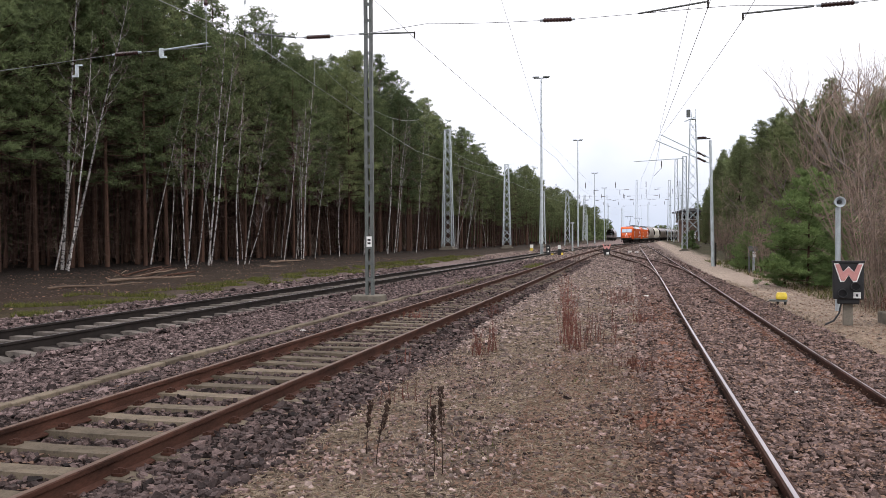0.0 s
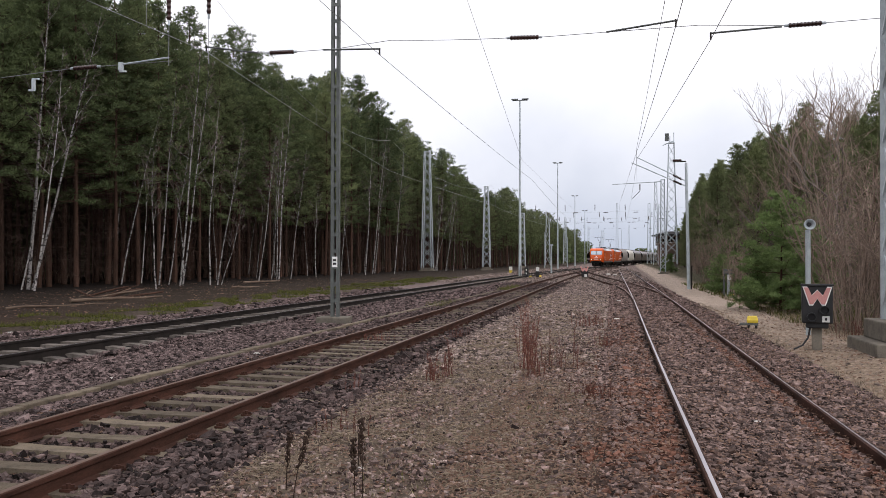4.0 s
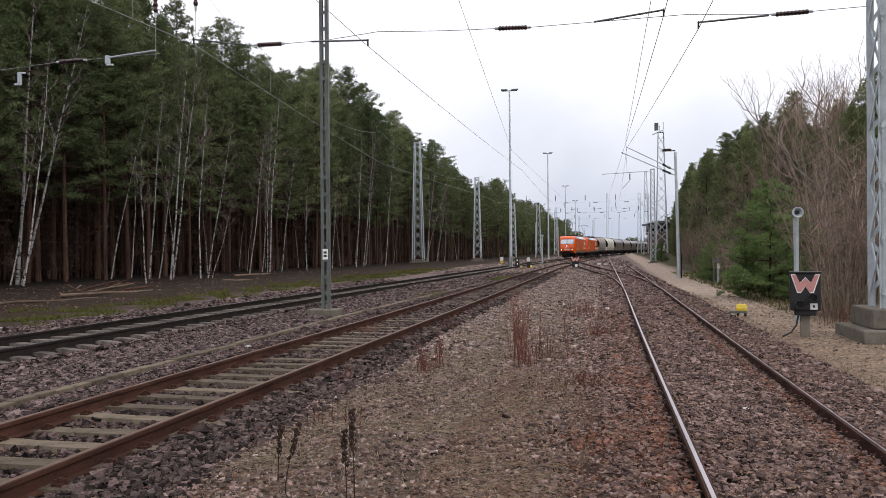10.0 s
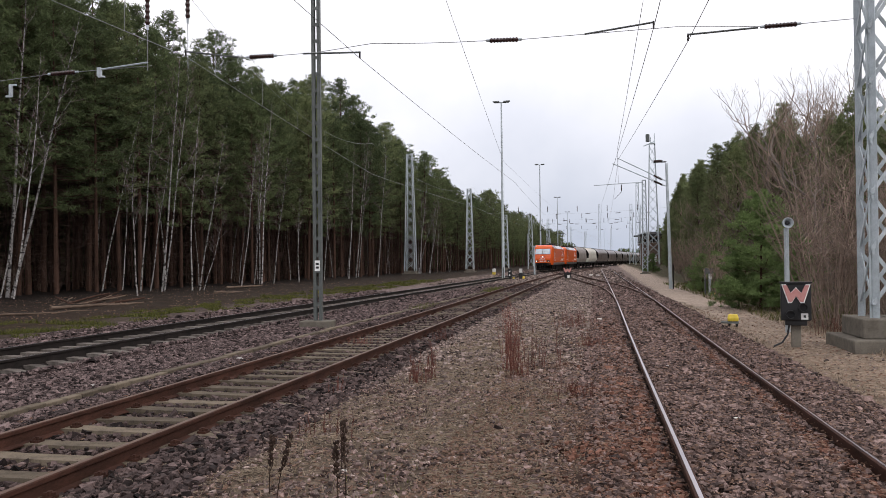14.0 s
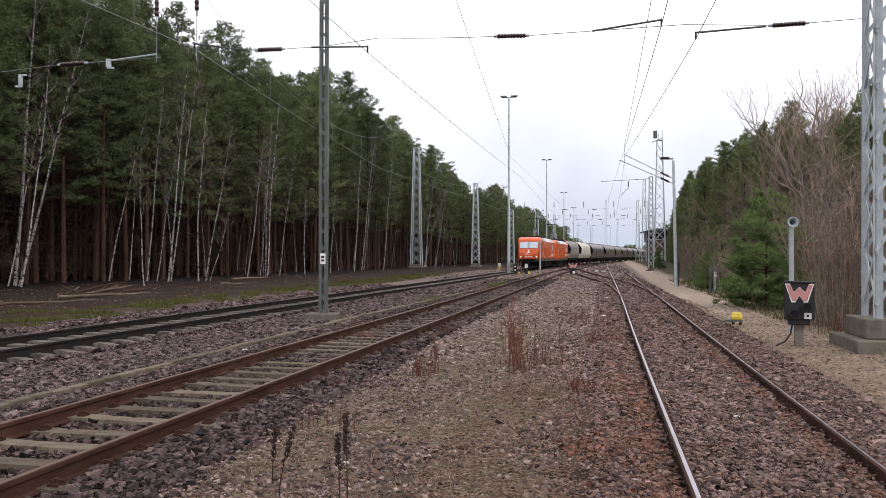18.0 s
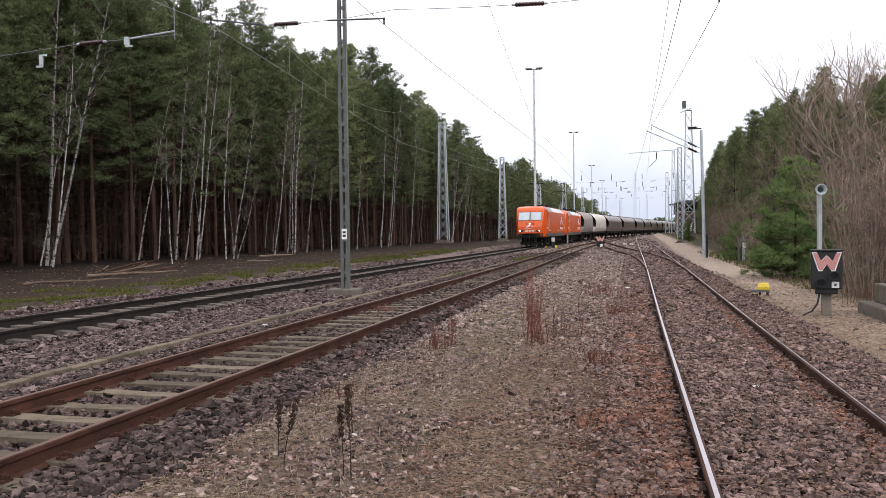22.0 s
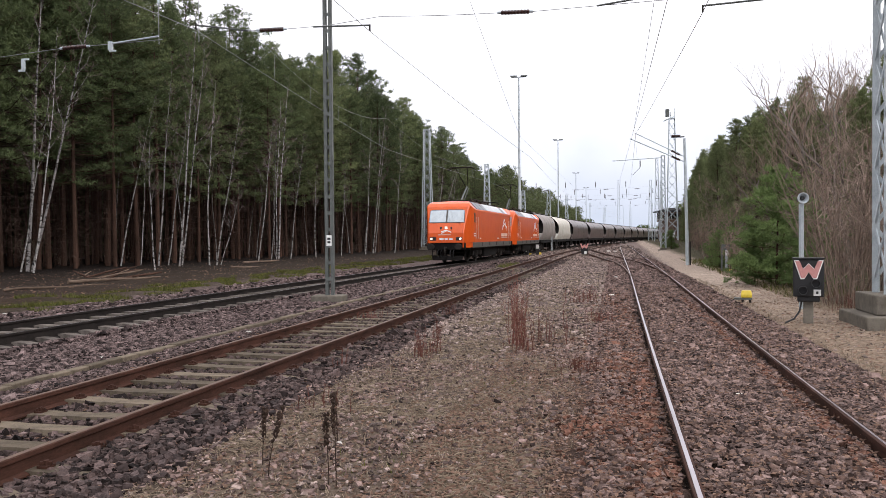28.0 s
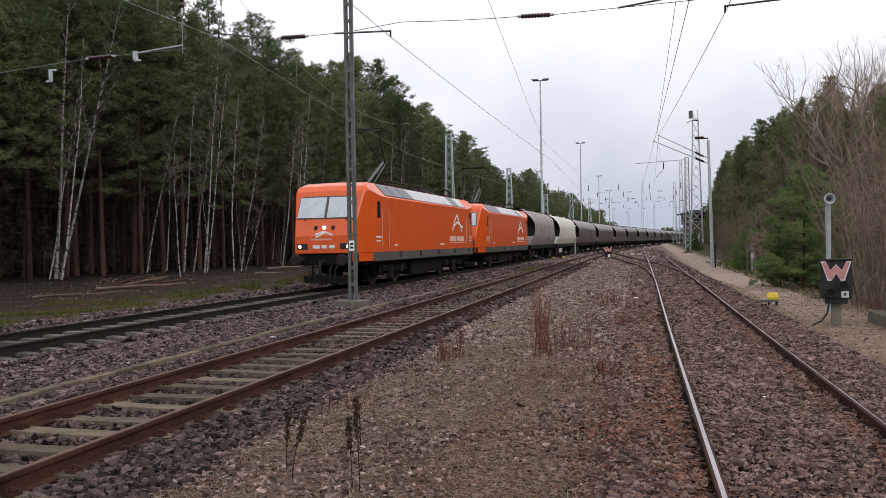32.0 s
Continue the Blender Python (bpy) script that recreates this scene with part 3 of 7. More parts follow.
def build_stones():
    m = [scatter(-6.4, -3.2, 3.6, 9.5, 620, 0.0265, 1, off_sleepers, -0.004), scatter(-6.6, -3.2, 9.5, 17, 560, 0.026, 2, off_sleepers, -0.004), scatter(-6.7, -3.2, 17, 36, 200, 0.036, 3, off_sleepers, -0.004),
         scatter(-6.2, -3.25, 3.6, 12, 150, 0.028, 33, off_sleepers, 0.026), scatter(-3.5, -2.95, 4, 14, 200, 0.029, 34), scatter(-6.4, -3.1, 3.6, 14, 420, 0.030, 37, off_shoulder, 0.034), scatter(-6.4, -3.0, 14, 30, 150, 0.042, 38, off_shoulder, 0.03), scatter(-6.6, -2.9, 36, 62, 50, 0.05, 18), scatter(-5.7, -3.9, 12, 20, 170, 0.026, 57, off_mid_rails, 0.03), scatter(-5.6, -3.8, 20, 40, 90, 0.034, 58, off_mid_rails, 0.03)]
    gather("ballast", m, M_STONE_TRACK, "grey angular ballast stones between weathered concrete sleepers", "ballast")
    d = [scatter(-9.4, -6.3, 6.5, 17, 560, 0.026, 4, off_duct), scatter(-9.3, -6.4, 17, 36, 220, 0.035, 5, off_duct), scatter(-9.3, -6.4, 36, 62, 50, 0.05, 19), scatter(-13.9, -12.1, 10, 24, 240, 0.042, 6), scatter(-13.6, -12.2, 24, 48, 80, 0.058, 7), scatter(-9.62, -9.1, 10, 44, 260, 0.034, 35, off_train_rails, 0.06)]
    gather("ballast", d, M_STONE, "purple-grey ballast stones along the main track", "ballast")
    o = [scatter(-12.4, -9.2, 9, 22, 330, 0.036, 16, off_train_rails), scatter(-12.3, -9.2, 22, 48, 100, 0.052, 17, off_train_rails)]
    gather("ballast", o, M_STONE_DARK, "oily dark ballast between the main rails", "ballast")
    r = [scatter(0.0, 3.35, 4.0, 9.5, 1050, 0.0195, 8, off_rails, 0.012), scatter(-0.1, 3.4, 9.5, 17, 720, 0.0235, 9, off_rails, 0.012), scatter(0.0, 3.4, 17, 38, 240, 0.032, 10, off_rails, 0.01), scatter(0.0, 3.3, 38, 62, 50, 0.05, 20, off_rails, 0.0)]
    gather("ballast", r, M_STONE_RED, "rust-stained ballast stones filling the siding track", "ballast")
    e = [scatter(-3.1, 0.0, 4.0, 12, 130, 0.0155, 11, None, 0.004), scatter(-3.1, 0.0, 12, 24, 70, 0.024, 56, None, 0.004), scatter(-3.3, 0.0, 11, 40, 70, 0.028, 12, None, -0.008), scatter(3.3, 5.6, 6, 20, 30, 0.016, 13, None, -0.006),
         scatter(-3.0, 0.0, 20, 62, 70, 0.034, 21), scatter(-3.2, -0.7, 14, 26, 230, 0.026, 42, off_patches)]
    gather("gravel", e, M_STONE_PALE, "small loose stones trodden into the dry grass strip", "gravel")


def off_rust(x, y):
    """True off the ragged band of brake dust along the rail."""
    jump = np.sin(x * 351.7 + y * 197.3) * np.sin(x * 97.1 - y * 253.9)
    return x + 0.25 * np.sin(y * 1.9) + 0.16 * np.sin(y * 5.3 + x * 4) + 0.45 * jump < 0.34


def build_strip_stones():
    n = [scatter(-3.2, -0.7, 4, 14, 300, 0.017, 41, off_patches), scatter(-1.1, -0.2, 4, 12, 420, 0.019, 43, off_patches, 0.004), scatter(-1.1, -0.2, 12, 28, 240, 0.026, 44, off_patches, 0.004), scatter(-0.4, 0.1, 4, 20, 140, 0.02, 15), scatter(-3.1, -0.3, 4, 18, 45, 0.02, 55, None, 0.004)]
    gather("gravel", n, M_STONE_RED, "dark brown stones scattered through the dead grass", "gravel")
    f = [scatter(-14, 3.4, 62, 95, 16, 0.062, 51, off_far_rails), scatter(-13, 3.6, 95, 150, 5, 0.09, 52, off_far_rails)]
    gather("ballast", f, M_STONE_PALE, "grey ballast further down the yard", "ballast")


def off_far_rails(x, y):
    """True on the rails beyond the turnout."""
    hit = np.zeros(len(x), bool)
    for line in (TRAIN_LINE, SIDING_LINE, MIDDLE_LINE, BRANCH_LINE):
        hit |= np.abs(np.abs(x - np.interp(y, [p.y for p in line], [p.x for p in line])) - 0.753) < 0.12
    return hit


def off_patches(x, y):
    """True off the stony patches of the grass strip, which grow denser towards both tracks."""
    n = np.sin(x * 2.1 + 1.3 * np.sin(y * 1.7)) + np.sin(y * 1.3 + 2.0 * np.sin(x * 1.9)) + 0.7 * np.sin(x * 5.3 - y * 4.1)
    lean = np.maximum(0, -2.1 - x) * 2.2 + np.maximum(0, x + 1.0) * 2.6
    return n + lean + 0.9 * np.sin(x * 331.7 + y * 177.3) < 0.9


def flakes(x0, x1, y0, y1, n, size, seed, lift=0.012):
    """Small curled dead leaves lying on the ground."""
    rng = np.random.default_rng(seed)
    x, y = rng.uniform(x0, x1, n), y0 + (y1 - y0) * rng.uniform(0, 1, n) ** 1.6
    z = np.array([land(a, b) for a, b in zip(x, y)]) + lift
    a, s = rng.uniform(0, 6.283, n), size * rng.uniform(0.5, 1.4, n)
    q = np.array([(-1, 0, 0.1), (0, -0.45, -0.1), (1, 0, 0.15), (0, 0.45, 0.2)])
    v = np.zeros((n, 4, 3))
    for k in range(4):
        v[:, k, 0] = x + s * (q[k, 0] * np.cos(a) - q[k, 1] * np.sin(a))
        v[:, k, 1] = y + s * (q[k, 0] * np.sin(a) + q[k, 1] * np.cos(a))
        v[:, k, 2] = z + s * (q[k, 2] + rng.normal(0, 0.2, n))
    t = np.array([(0, 1, 2), (0, 2, 3)])
    return v.reshape(-1, 3), (t[None] + 4 * np.arange(n)[:, None, None]).reshape(-1, 3)


def blades(x0, x1, y0, y1, n, tall, seed, lean=0.8, clump=0.0):
    """Single blades of grass, upright or lodged."""
    rng = np.random.default_rng(seed)
    x, y = rng.uniform(x0, x1, n), y0 + (y1 - y0) * rng.uniform(0, 1, n) ** 1.5
    if clump:
        keep = np.array([noise.noise(Vector((a * 0.9, b * 0.9, 3))) for a, b in zip(x, y)]) > clump
        x, y = x[keep], y[keep]
        n = len(x)
    z = np.array([land(a, b) for a, b in zip(x, y)])
    a, h = rng.uniform(0, 6.283, n), tall * rng.uniform(0.3, 1.3, n)
    le = lean * rng.uniform(0.1, 1, n) ** 0.5
    w = 0.0035 + 0.002 * rng.uniform(0, 1, n) + 0.00025 * y
    v = np.zeros((n, 3, 3))
    v[:, 0] = np.c_[x - w * np.sin(a), y + w * np.cos(a), z]
    v[:, 1] = np.c_[x + w * np.sin(a), y - w * np.cos(a), z]
    v[:, 2] = np.c_[x + h * le * np.cos(a), y + h * le * np.sin(a), z + h * np.sqrt(np.maximum(0.02, 1 - le ** 2)) + 0.005]
    return v.reshape(-1, 3), np.arange(3 * n).reshape(-1, 3)


def matted(x0, x1, y0, y1, n, long, seed, clump=-1.0):
    """Dead grass pressed flat: curved blades lying across one another."""
    r = np.random.default_rng(seed)
    x, y = r.uniform(x0, x1, n), y0 + (y1 - y0) * r.uniform(0, 1, n) ** 1.7
    if clump > -1:
        keep = np.array([noise.noise(Vector((a * 0.8, b * 0.8, 9))) for a, b in zip(x, y)]) > clump + r.normal(0, 0.12, n)
        x, y = x[keep], y[keep]
        n = len(x)
    z = np.array([land(a, b) for a, b in zip(x, y)]) + r.uniform(0.004, 0.022, n)
    a, ln = r.uniform(0, 6.283, n), long * r.uniform(0.4, 1.4, n)
    w = 0.0008 + 0.0008 * r.uniform(0, 1, n) + 0.00022 * y
    bow = r.normal(0, 0.35, n)
    v = np.zeros((n, 5, 3))
    for k, (u, side) in enumerate(((0, -1), (0, 1), (0.55, -1), (0.55, 1), (1, 0))):
        t = a + bow * u
        v[:, k] = np.c_[x + ln * u * np.cos(t) - side * w * np.sin(t), y + ln * u * np.sin(t) + side * w * np.cos(t), z + ln * r.normal(0.04, 0.08, n) * u]
    t = np.array([(0, 1, 2), (1, 3, 2), (2, 3, 4)])
    return v.reshape(-1, 3), (t[None] + 5 * np.arange(n)[:, None, None]).reshape(-1, 3)


def build_rusty_edge():
    s = [scatter(2.06, 2.22, 4, 24, 420, 0.021, 45, None, 0.02), scatter(-0.6, 0.74, 4, 12, 700, 0.02, 46, off_rust, 0.022), scatter(-0.5, 0.74, 12, 24, 420, 0.024, 47, off_rust, 0.012)]
    gather("ballast", s, M_STONE_RUST, "orange-brown brake-dusted stones along the siding rail", "ballast")


def build_litter():
    gather("dead_leaves", [flakes(-3.1, 0.3, 4, 30, 15000, 0.022, 21), flakes(-1.3, 0.75, 3.8, 14, 15000, 0.02, 49, 0.02), flakes(0.0, 3.2, 4, 28, 14000, 0.022, 22, 0.05), flakes(-30, -15.5, 16, 70, 3500, 0.045, 37, 0.03), flakes(3.2, 6.2, 6, 30, 5200, 0.028, 23), flakes(-6.5, -3.2, 4, 20, 2500, 0.028, 26, 0.03)], M_LITTER, "brown dead leaves lying on ballast and grass", "leaves")
    gather("dry_grass", [matted(-3.0, -0.2, 3.8, 16, 64000, 0.085, 24, -0.02), matted(-2.9, 0.0, 16, 40, 12000, 0.2, 47, -0.1), blades(-2.9, 0.0, 4, 26, 7000, 0.065, 48, 1.0, 0.0), blades(3.0, 3.7, 7, 34, 2500, 0.09, 25, 0.99, 0.0), blades(5.0, 6.6, 9, 40, 7000, 0.14, 32, 0.97, 0.0)], M_STRAW, "matted straw-coloured dry grass between the tracks", "grass")
    gather("mossy_grass", [blades(-17.0, -13.4, 15, 75, 75000, 0.16, 27, 0.93, 0.08), blades(-2.6, -0.2, 4.2, 16, 1200, 0.07, 28, 0.9, 0.32), blades(-6.3, -5.5, 46, 52, 500, 0.3, 29, 0.9), blades(5.0, 7.5, 24, 60, 3000, 0.25, 30, 0.9, 0.0), blades(-6.9, -6.2, 30, 33, 150, 0.25, 31, 0.9)], M_GRASS, "low green moss and grass tufts", "grass")


build_ground()
MAIN_TRACK = build_track("main_track", TRAIN_LINE, "main track with dark oily rails on concrete sleepers", M_RAIL_DARK, (M_POLISH, M_POLISH), width=0.03)
SIDING_TRACK = build_track("siding_track", SIDING_LINE, "siding track with rusty rails sunk in brown ballast", M_RUST, (M_POLISH, M_POLISH), width=(0.031, 0.018))
MIDDLE_TRACK = build_track("middle_track", MIDDLE_LINE, "middle track with rust-brown rails on pale concrete sleepers", M_RUST, (M_RUST_TOP, M_RUST_TOP), width=0.05)
BRANCH_TRACK = build_track("branch_track", BRANCH_LINE, "branch of the turnout with rusty curved rails", M_RUST, (M_RUST_TOP, M_RUST_TOP), width=0.05)
build_turnout_bits(BRANCH_TRACK)
build_stones()
build_strip_stones()
build_rusty_edge()
build_litter()


# ---- masts, signals and wires ----
def lattice(name, label, at, height, base, top, step, material, group, leg=0.09, brace=0.05, footing=0.5, turn=0.0, head=True, wide=0.0):
    """A four-legged lattice mast that tapers upwards, with crossed bracing, on a concrete footing."""
    t = thing(name, label, "lattice mast", group, pose(*at, 0, 0, turn))
    f = Geo()
    b = base / 2 + 0.3 + wide
    d = b * (1.08 if wide else 1)
    f.box(-b, b, -d, d, -0.3, footing * 0.4)
    gap = 0.015 if wide else 0.0
    f.box(-b + 0.24, -gap, -d + 0.24 + wide * 0.3, d - 0.24, footing * 0.4, footing)
    f.box(gap, b - 0.24, -d + 0.24 + wide * 0.3, d - 0.24, footing * 0.4, footing)
    part("footing", f, M_CONCRETE, t, "stepped weathered concrete footing", 0.03)
    half = lambda z: (base + (top - base) * (z / height)) / 2
    for sx, sy in ((-1, -1), (1, -1), (1, 1), (-1, 1)):
        g = Geo()
        lo, hi = half(0), half(height)
        if leg > 0.12:
            g.bar((sx * (lo - leg / 2), sy * lo, footing), (sx * (hi - leg / 2), sy * hi, height), leg, 0.016)
            g.bar((sx * lo, sy * (lo - leg / 2), footing), (sx * hi, sy * (hi - leg / 2), height), 0.016, leg)
        else:
            g.bar((sx * lo, sy * lo, footing), (sx * hi, sy * hi, height), leg, leg)
        part("leg", g, material, t)
    for side in range(4):
        m = pose(0, 0, 0, 0, 0, 90 * side)
        z = footing + 0.25
        while z < height - step * 0.6:
            z2 = min(z + step, height - 0.05)
            a, c = half(z), half(z2)
            part("brace", Geo().bar(m @ Vector((-a, -a - 0.012, z)), m @ Vector((c, -c - 0.012, z2)), brace * 0.3, brace), material, t)
            part("brace", Geo().bar(m @ Vector((a, -a + 0.012, z)), m @ Vector((-c, -c + 0.012, z2)), brace * 0.3, brace), material, t)
            z = z2
    if head:
        w = half(height)
        part("cap", Geo().box(-w - 0.06, w + 0.06, -w - 0.06, w + 0.06, height - 0.03, height + 0.05), material, t)
    return t


def ladder_mast(name, label, at, height, width, turn):
    """Two channel posts joined by batten plates."""
    t = thing(name, label, "catenary mast", "", pose(*at, 0, 0, turn))
    part("footing", Geo().box(-0.48, 0.42, -0.35, 0.35, -0.3, 0.14), M_CONCRETE, t, "flat pale concrete footing", 0.03)
    for s in (-1, 1):
        g = Geo()
        x = s * width / 2
        prof = [(0, -0.066), (-0.09, -0.066), (-0.09, -0.054), (-0.012, -0.054), (-0.012, 0.054), (-0.09, 0.054), (-0.09, 0.066), (0, 0.066)]
        g.loft([[(x + s * a, b, z) for a, b in prof] for z in (0.1, height)])
        part("post", g, M_GREYSTEEL, t)
    z = 0.55
    while z < height - 0.2:
        part("batten_plate", Geo().box(-width / 2 + 0.02, width / 2 - 0.02, -0.075, -0.063, z, z + 0.10), M_GREYSTEEL, t)
        z += 0.47
    part("mast_tag", Geo().box(-0.07, 0.08, -0.1, -0.08, 1.55, 1.85), M_WHITE, t, "small white number tag with dark bars")
    part("tag_mark", Geo().box(-0.04, 0.05, -0.106, -0.1005, 1.62, 1.68).box(-0.04, 0.05, -0.106, -0.1005, 1.72, 1.78), M_BLACK, t)
    return t


def lamp_mast(label, at, height, group):
    t = thing("yard_lamp", label, "yard lamp", group, pose(*at))
    part("footing", Geo().box(-0.4, 0.4, -0.4, 0.4, -0.3, 0.1), M_CONCRETE, t, bevel=0.02)
    part("pole", Geo().tube([(0, 0, 0), (0, 0, height * 0.5), (0, 0, height)], [0.15, 0.11, 0.07], 10), M_GALV, t, "slender grey steel pole")
    part("crossarm", Geo().bar((-0.75, 0, height), (0.75, 0, height), 0.08), M_GREYSTEEL, t)
    for s in (-1, 1):
        part("lamp_head", Geo().loft([[(s * 0.2, -0.14, height + 0.02), (s * 0.2, 0.14, height + 0.02), (s * 0.2, 0.1, height + 0.16), (s * 0.2, -0.1, height + 0.16)],
                                      [(s * 0.85, -0.14, height + 0.08), (s * 0.85, 0.14, height + 0.08), (s * 0.85, 0.08, height + 0.18), (s * 0.85, -0.08, height + 0.18)]]), M_GREYSTEEL, t, "flat grey lamp head")
    return t


def insulator(a, b, parent=None, ribs=9, radius=0.062):
    """Ribbed porcelain between two metal caps."""
    a, b = Vector(a), Vector(b)
    pts, rr = [], []
    for i in range(ribs * 2 + 1):
        u = i / (ribs * 2)
        pts.append(a.lerp(b, 0.1 + 0.8 * u))
        rr.append(radius if i % 2 else radius * 0.6)
    ob = part("insulator", Geo().tube(pts, rr, 8), M_PORCELAIN, parent, "ribbed dark brown insulator")
    part("insulator_cap", Geo().tube([a, a.lerp(b, 0.1)], radius * 0.5, 6), M_GALV, ob if parent is None else parent)
    part("insulator_cap", Geo().tube([a.lerp(b, 0.9), b], radius * 0.5, 6), M_GALV, ob if parent is None else parent)
    return ob


def sag(a, b, drop, n=10):
    a, b = Vector(a), Vector(b)
    return [a.lerp(b, i / n) - Vector((0, 0, drop * 4 * (i / n) * (1 - i / n))) for i in range(n + 1)]


def build_cross_span():
    """The lower cross-span over all tracks: wire, insulators, steady tubes."""
    y = 18.2
    t = thing("cross_span", "overhead cross-span wire with insulators and steady tubes", "overhead wire")
    for a, b, d in (((-16.5, y, 6.45), (-13.48, y, 6.66), 0), ((-12.63, y, 6.68), (-10.6, y, 6.72), 0), ((-8.31, y, 6.8), (-8.09, y, 6.79), 0), ((-7.32, y, 6.78), (-6.3, y, 6.8), 0.0),
                    ((-6.3, y, 6.8), (-4.97, y, 6.93), 0.0), ((-4.97, y, 6.93), (-2.24, y, 6.83), 0.02), ((-1.43, y, 6.81), (-0.02, y, 6.84), 0), ((-0.02, y, 6.84), (1.97, y, 6.88), 0.0), ((1.97, y, 6.88), (3.71, y, 6.77), 0), ((4.54, y, 6.78), (5.7, y, 6.82), 0)):
        part("span_wire", Geo().tube(sag(a, b, d, 4), 0.008, 4), M_WIRE, t)
    part("span_wire", Geo().tube(sag((-30, y, 5.9), (-16.5, y, 6.45), 0.05, 6), 0.0105, 4), M_WIRE, t)
    for a, b in (((-13.48, y, 6.66), (-12.63, y, 6.68)), ((-8.09, y, 6.79), (-7.32, y, 6.78)), ((-2.24, y, 6.83), (-1.43, y, 6.81)), ((3.71, y, 6.76), (4.54, y, 6.78))):
        insulator(a, b, t)
    for a, b, m in (((-12.04, y, 6.70), (-10.71, y, 6.81), M_GALV), ((-9.69, y, 7.02), (-8.31, y, 6.8), M_IRON), ((-6.65, y, 6.79), (-5.25, y, 6.74), M_IRON), ((-0.02, y, 6.84), (1.48, y, 7.01), M_IRON), ((2.21, y, 6.69), (3.66, y, 6.75), M_IRON)):
        part("steady_tube", Geo().tube([a, b], 0.022, 6), M_GALV if m is M_GALV else M_GREYSTEEL, t)
    part("bracket", Geo().box(-12.09, -11.99, y - 0.04, y + 0.04, 6.54, 6.75), M_GALV, t, "pale galvanised bracket")
    part("bracket", Geo().box(-12.07, -11.90, y - 0.03, y + 0.03, 6.50, 6.538), M_GALV, t)
    for x, z in ((-5.25, 6.6), (1.48, 6.88), (2.21, 6.55), (-9.69, 6.9)):
        part("clamp", Geo().tube([(x, y, z + 0.16), (x, y, z)], 0.022, 5), M_IRON, t)
    # the bracket that hangs further out over the forest edge
    part("hanging_bracket", Geo().box(-14.6, -14.52, y - 0.03, y + 0.03, 6.17, 6.45).box(-14.7, -14.52, y - 0.02, y + 0.02, 6.13, 6.18).box(-14.6, -14.4, y - 0.02, y + 0.02, 6.42, 6.46), M_GALV, t)
    for x, z0, z1 in ((-10.43, 8.2, 9.5), (-11.6, 8.1, 9.4)):
        insulator((x, y + 1.5, z1), (x, y + 1.5, z0), t, 7, 0.07)
        part("dropper", Geo().tube([(x, y + 1.5, z0), (x, y + 1.5, 7.0)], 0.0105, 4), M_WIRE, t)
        part("dropper", Geo().tube([(x, y + 1.5, z1), (x, y + 1.5, 13.0)], 0.0105, 4), M_WIRE, t)


def contact_wire(label, pts, messenger=None):
    t = thing("contact_wire", label, "overhead wire", "overhead wires")
    g = Geo()
    for a, b in zip(pts, pts[1:]):
        g.tube(sag(a, b, 0.06, 8), 0.0085, 4)
    part("wire", g, M_WIRE, t)
    if messenger:
        h = Geo()
        for (a, b), rise in zip(zip(pts, pts[1:]), messenger):
            hi = sag(Vector(a) + Vector((0, 0, rise)), Vector(b) + Vector((0, 0, rise)), rise * 0.7, 12)
            h.tube(hi, 0.006, 4)
            lo = sag(a, b, 0.06, 12)
            for i in range(1, 12, 2):
                h.tube([hi[i], lo[i]], 0.004, 3)
        part("messenger_wire", h, M_WIRE, t)
    return t


def concrete_mast(at):
    t = thing("catenary_mast", "grey concrete catenary mast with a double cantilever", "catenary mast", "", pose(*at))
    part("pole", Geo().tube([(0, 0, -0.2), (-0.15, 0, 7.5)], [0.11, 0.075], 10), M_GALV, t)
    part("cantilever", Geo().tube([(-0.1, 0, 6.1), (-3.3, 0, 7.6)], 0.035, 6), M_GALV, t)
    part("cantilever", Geo().tube([(-0.1, 0, 6.4), (-3.0, 0.2, 7.95)], 0.035, 6), M_GALV, t)
    insulator((-0.35, 0, 6.2), (-0.95, 0, 6.5), t, 7, 0.08)
    insulator((-0.35, 0.05, 6.52), (-0.95, 0.07, 6.85), t, 7, 0.08)
    part("top_arm", Geo().tube([(-0.15, 0, 7.6), (-0.9, 0, 7.6)], 0.04, 6), M_IRON, t)
    insulator((-0.35, 0, 7.68), (-0.95, 0, 7.68), t, 6, 0.07)
    part("base_cable", Geo().tube([(0.14, -0.1, 0), (0.14, -0.1, 1.4)], 0.04, 6), M_IRON, t)
    return t


def cantilever_mast(at, height, reach, z):
    t = lattice("catenary_mast", "pale lattice catenary mast with a long cantilever", at, height, 0.6, 0.4, 0.7, M_GALV, "lattice masts", 0.07, 0.045, 0.3)
    part("cantilever", Geo().tube([(-0.1, 0, z), (-reach, 0, z - 0.25)], 0.05, 6), M_GALV, t)
    insulator((-reach * 0.45, 0, z - 0.2), (-reach * 0.45, 0, z - 1.1), t, 6, 0.08)
    part("steady_tube", Geo().tube([(-reach * 0.45, 0, z - 1.1), (-reach * 0.6, 0, z - 2.0)], 0.03, 5), M_IRON, t)
    return t


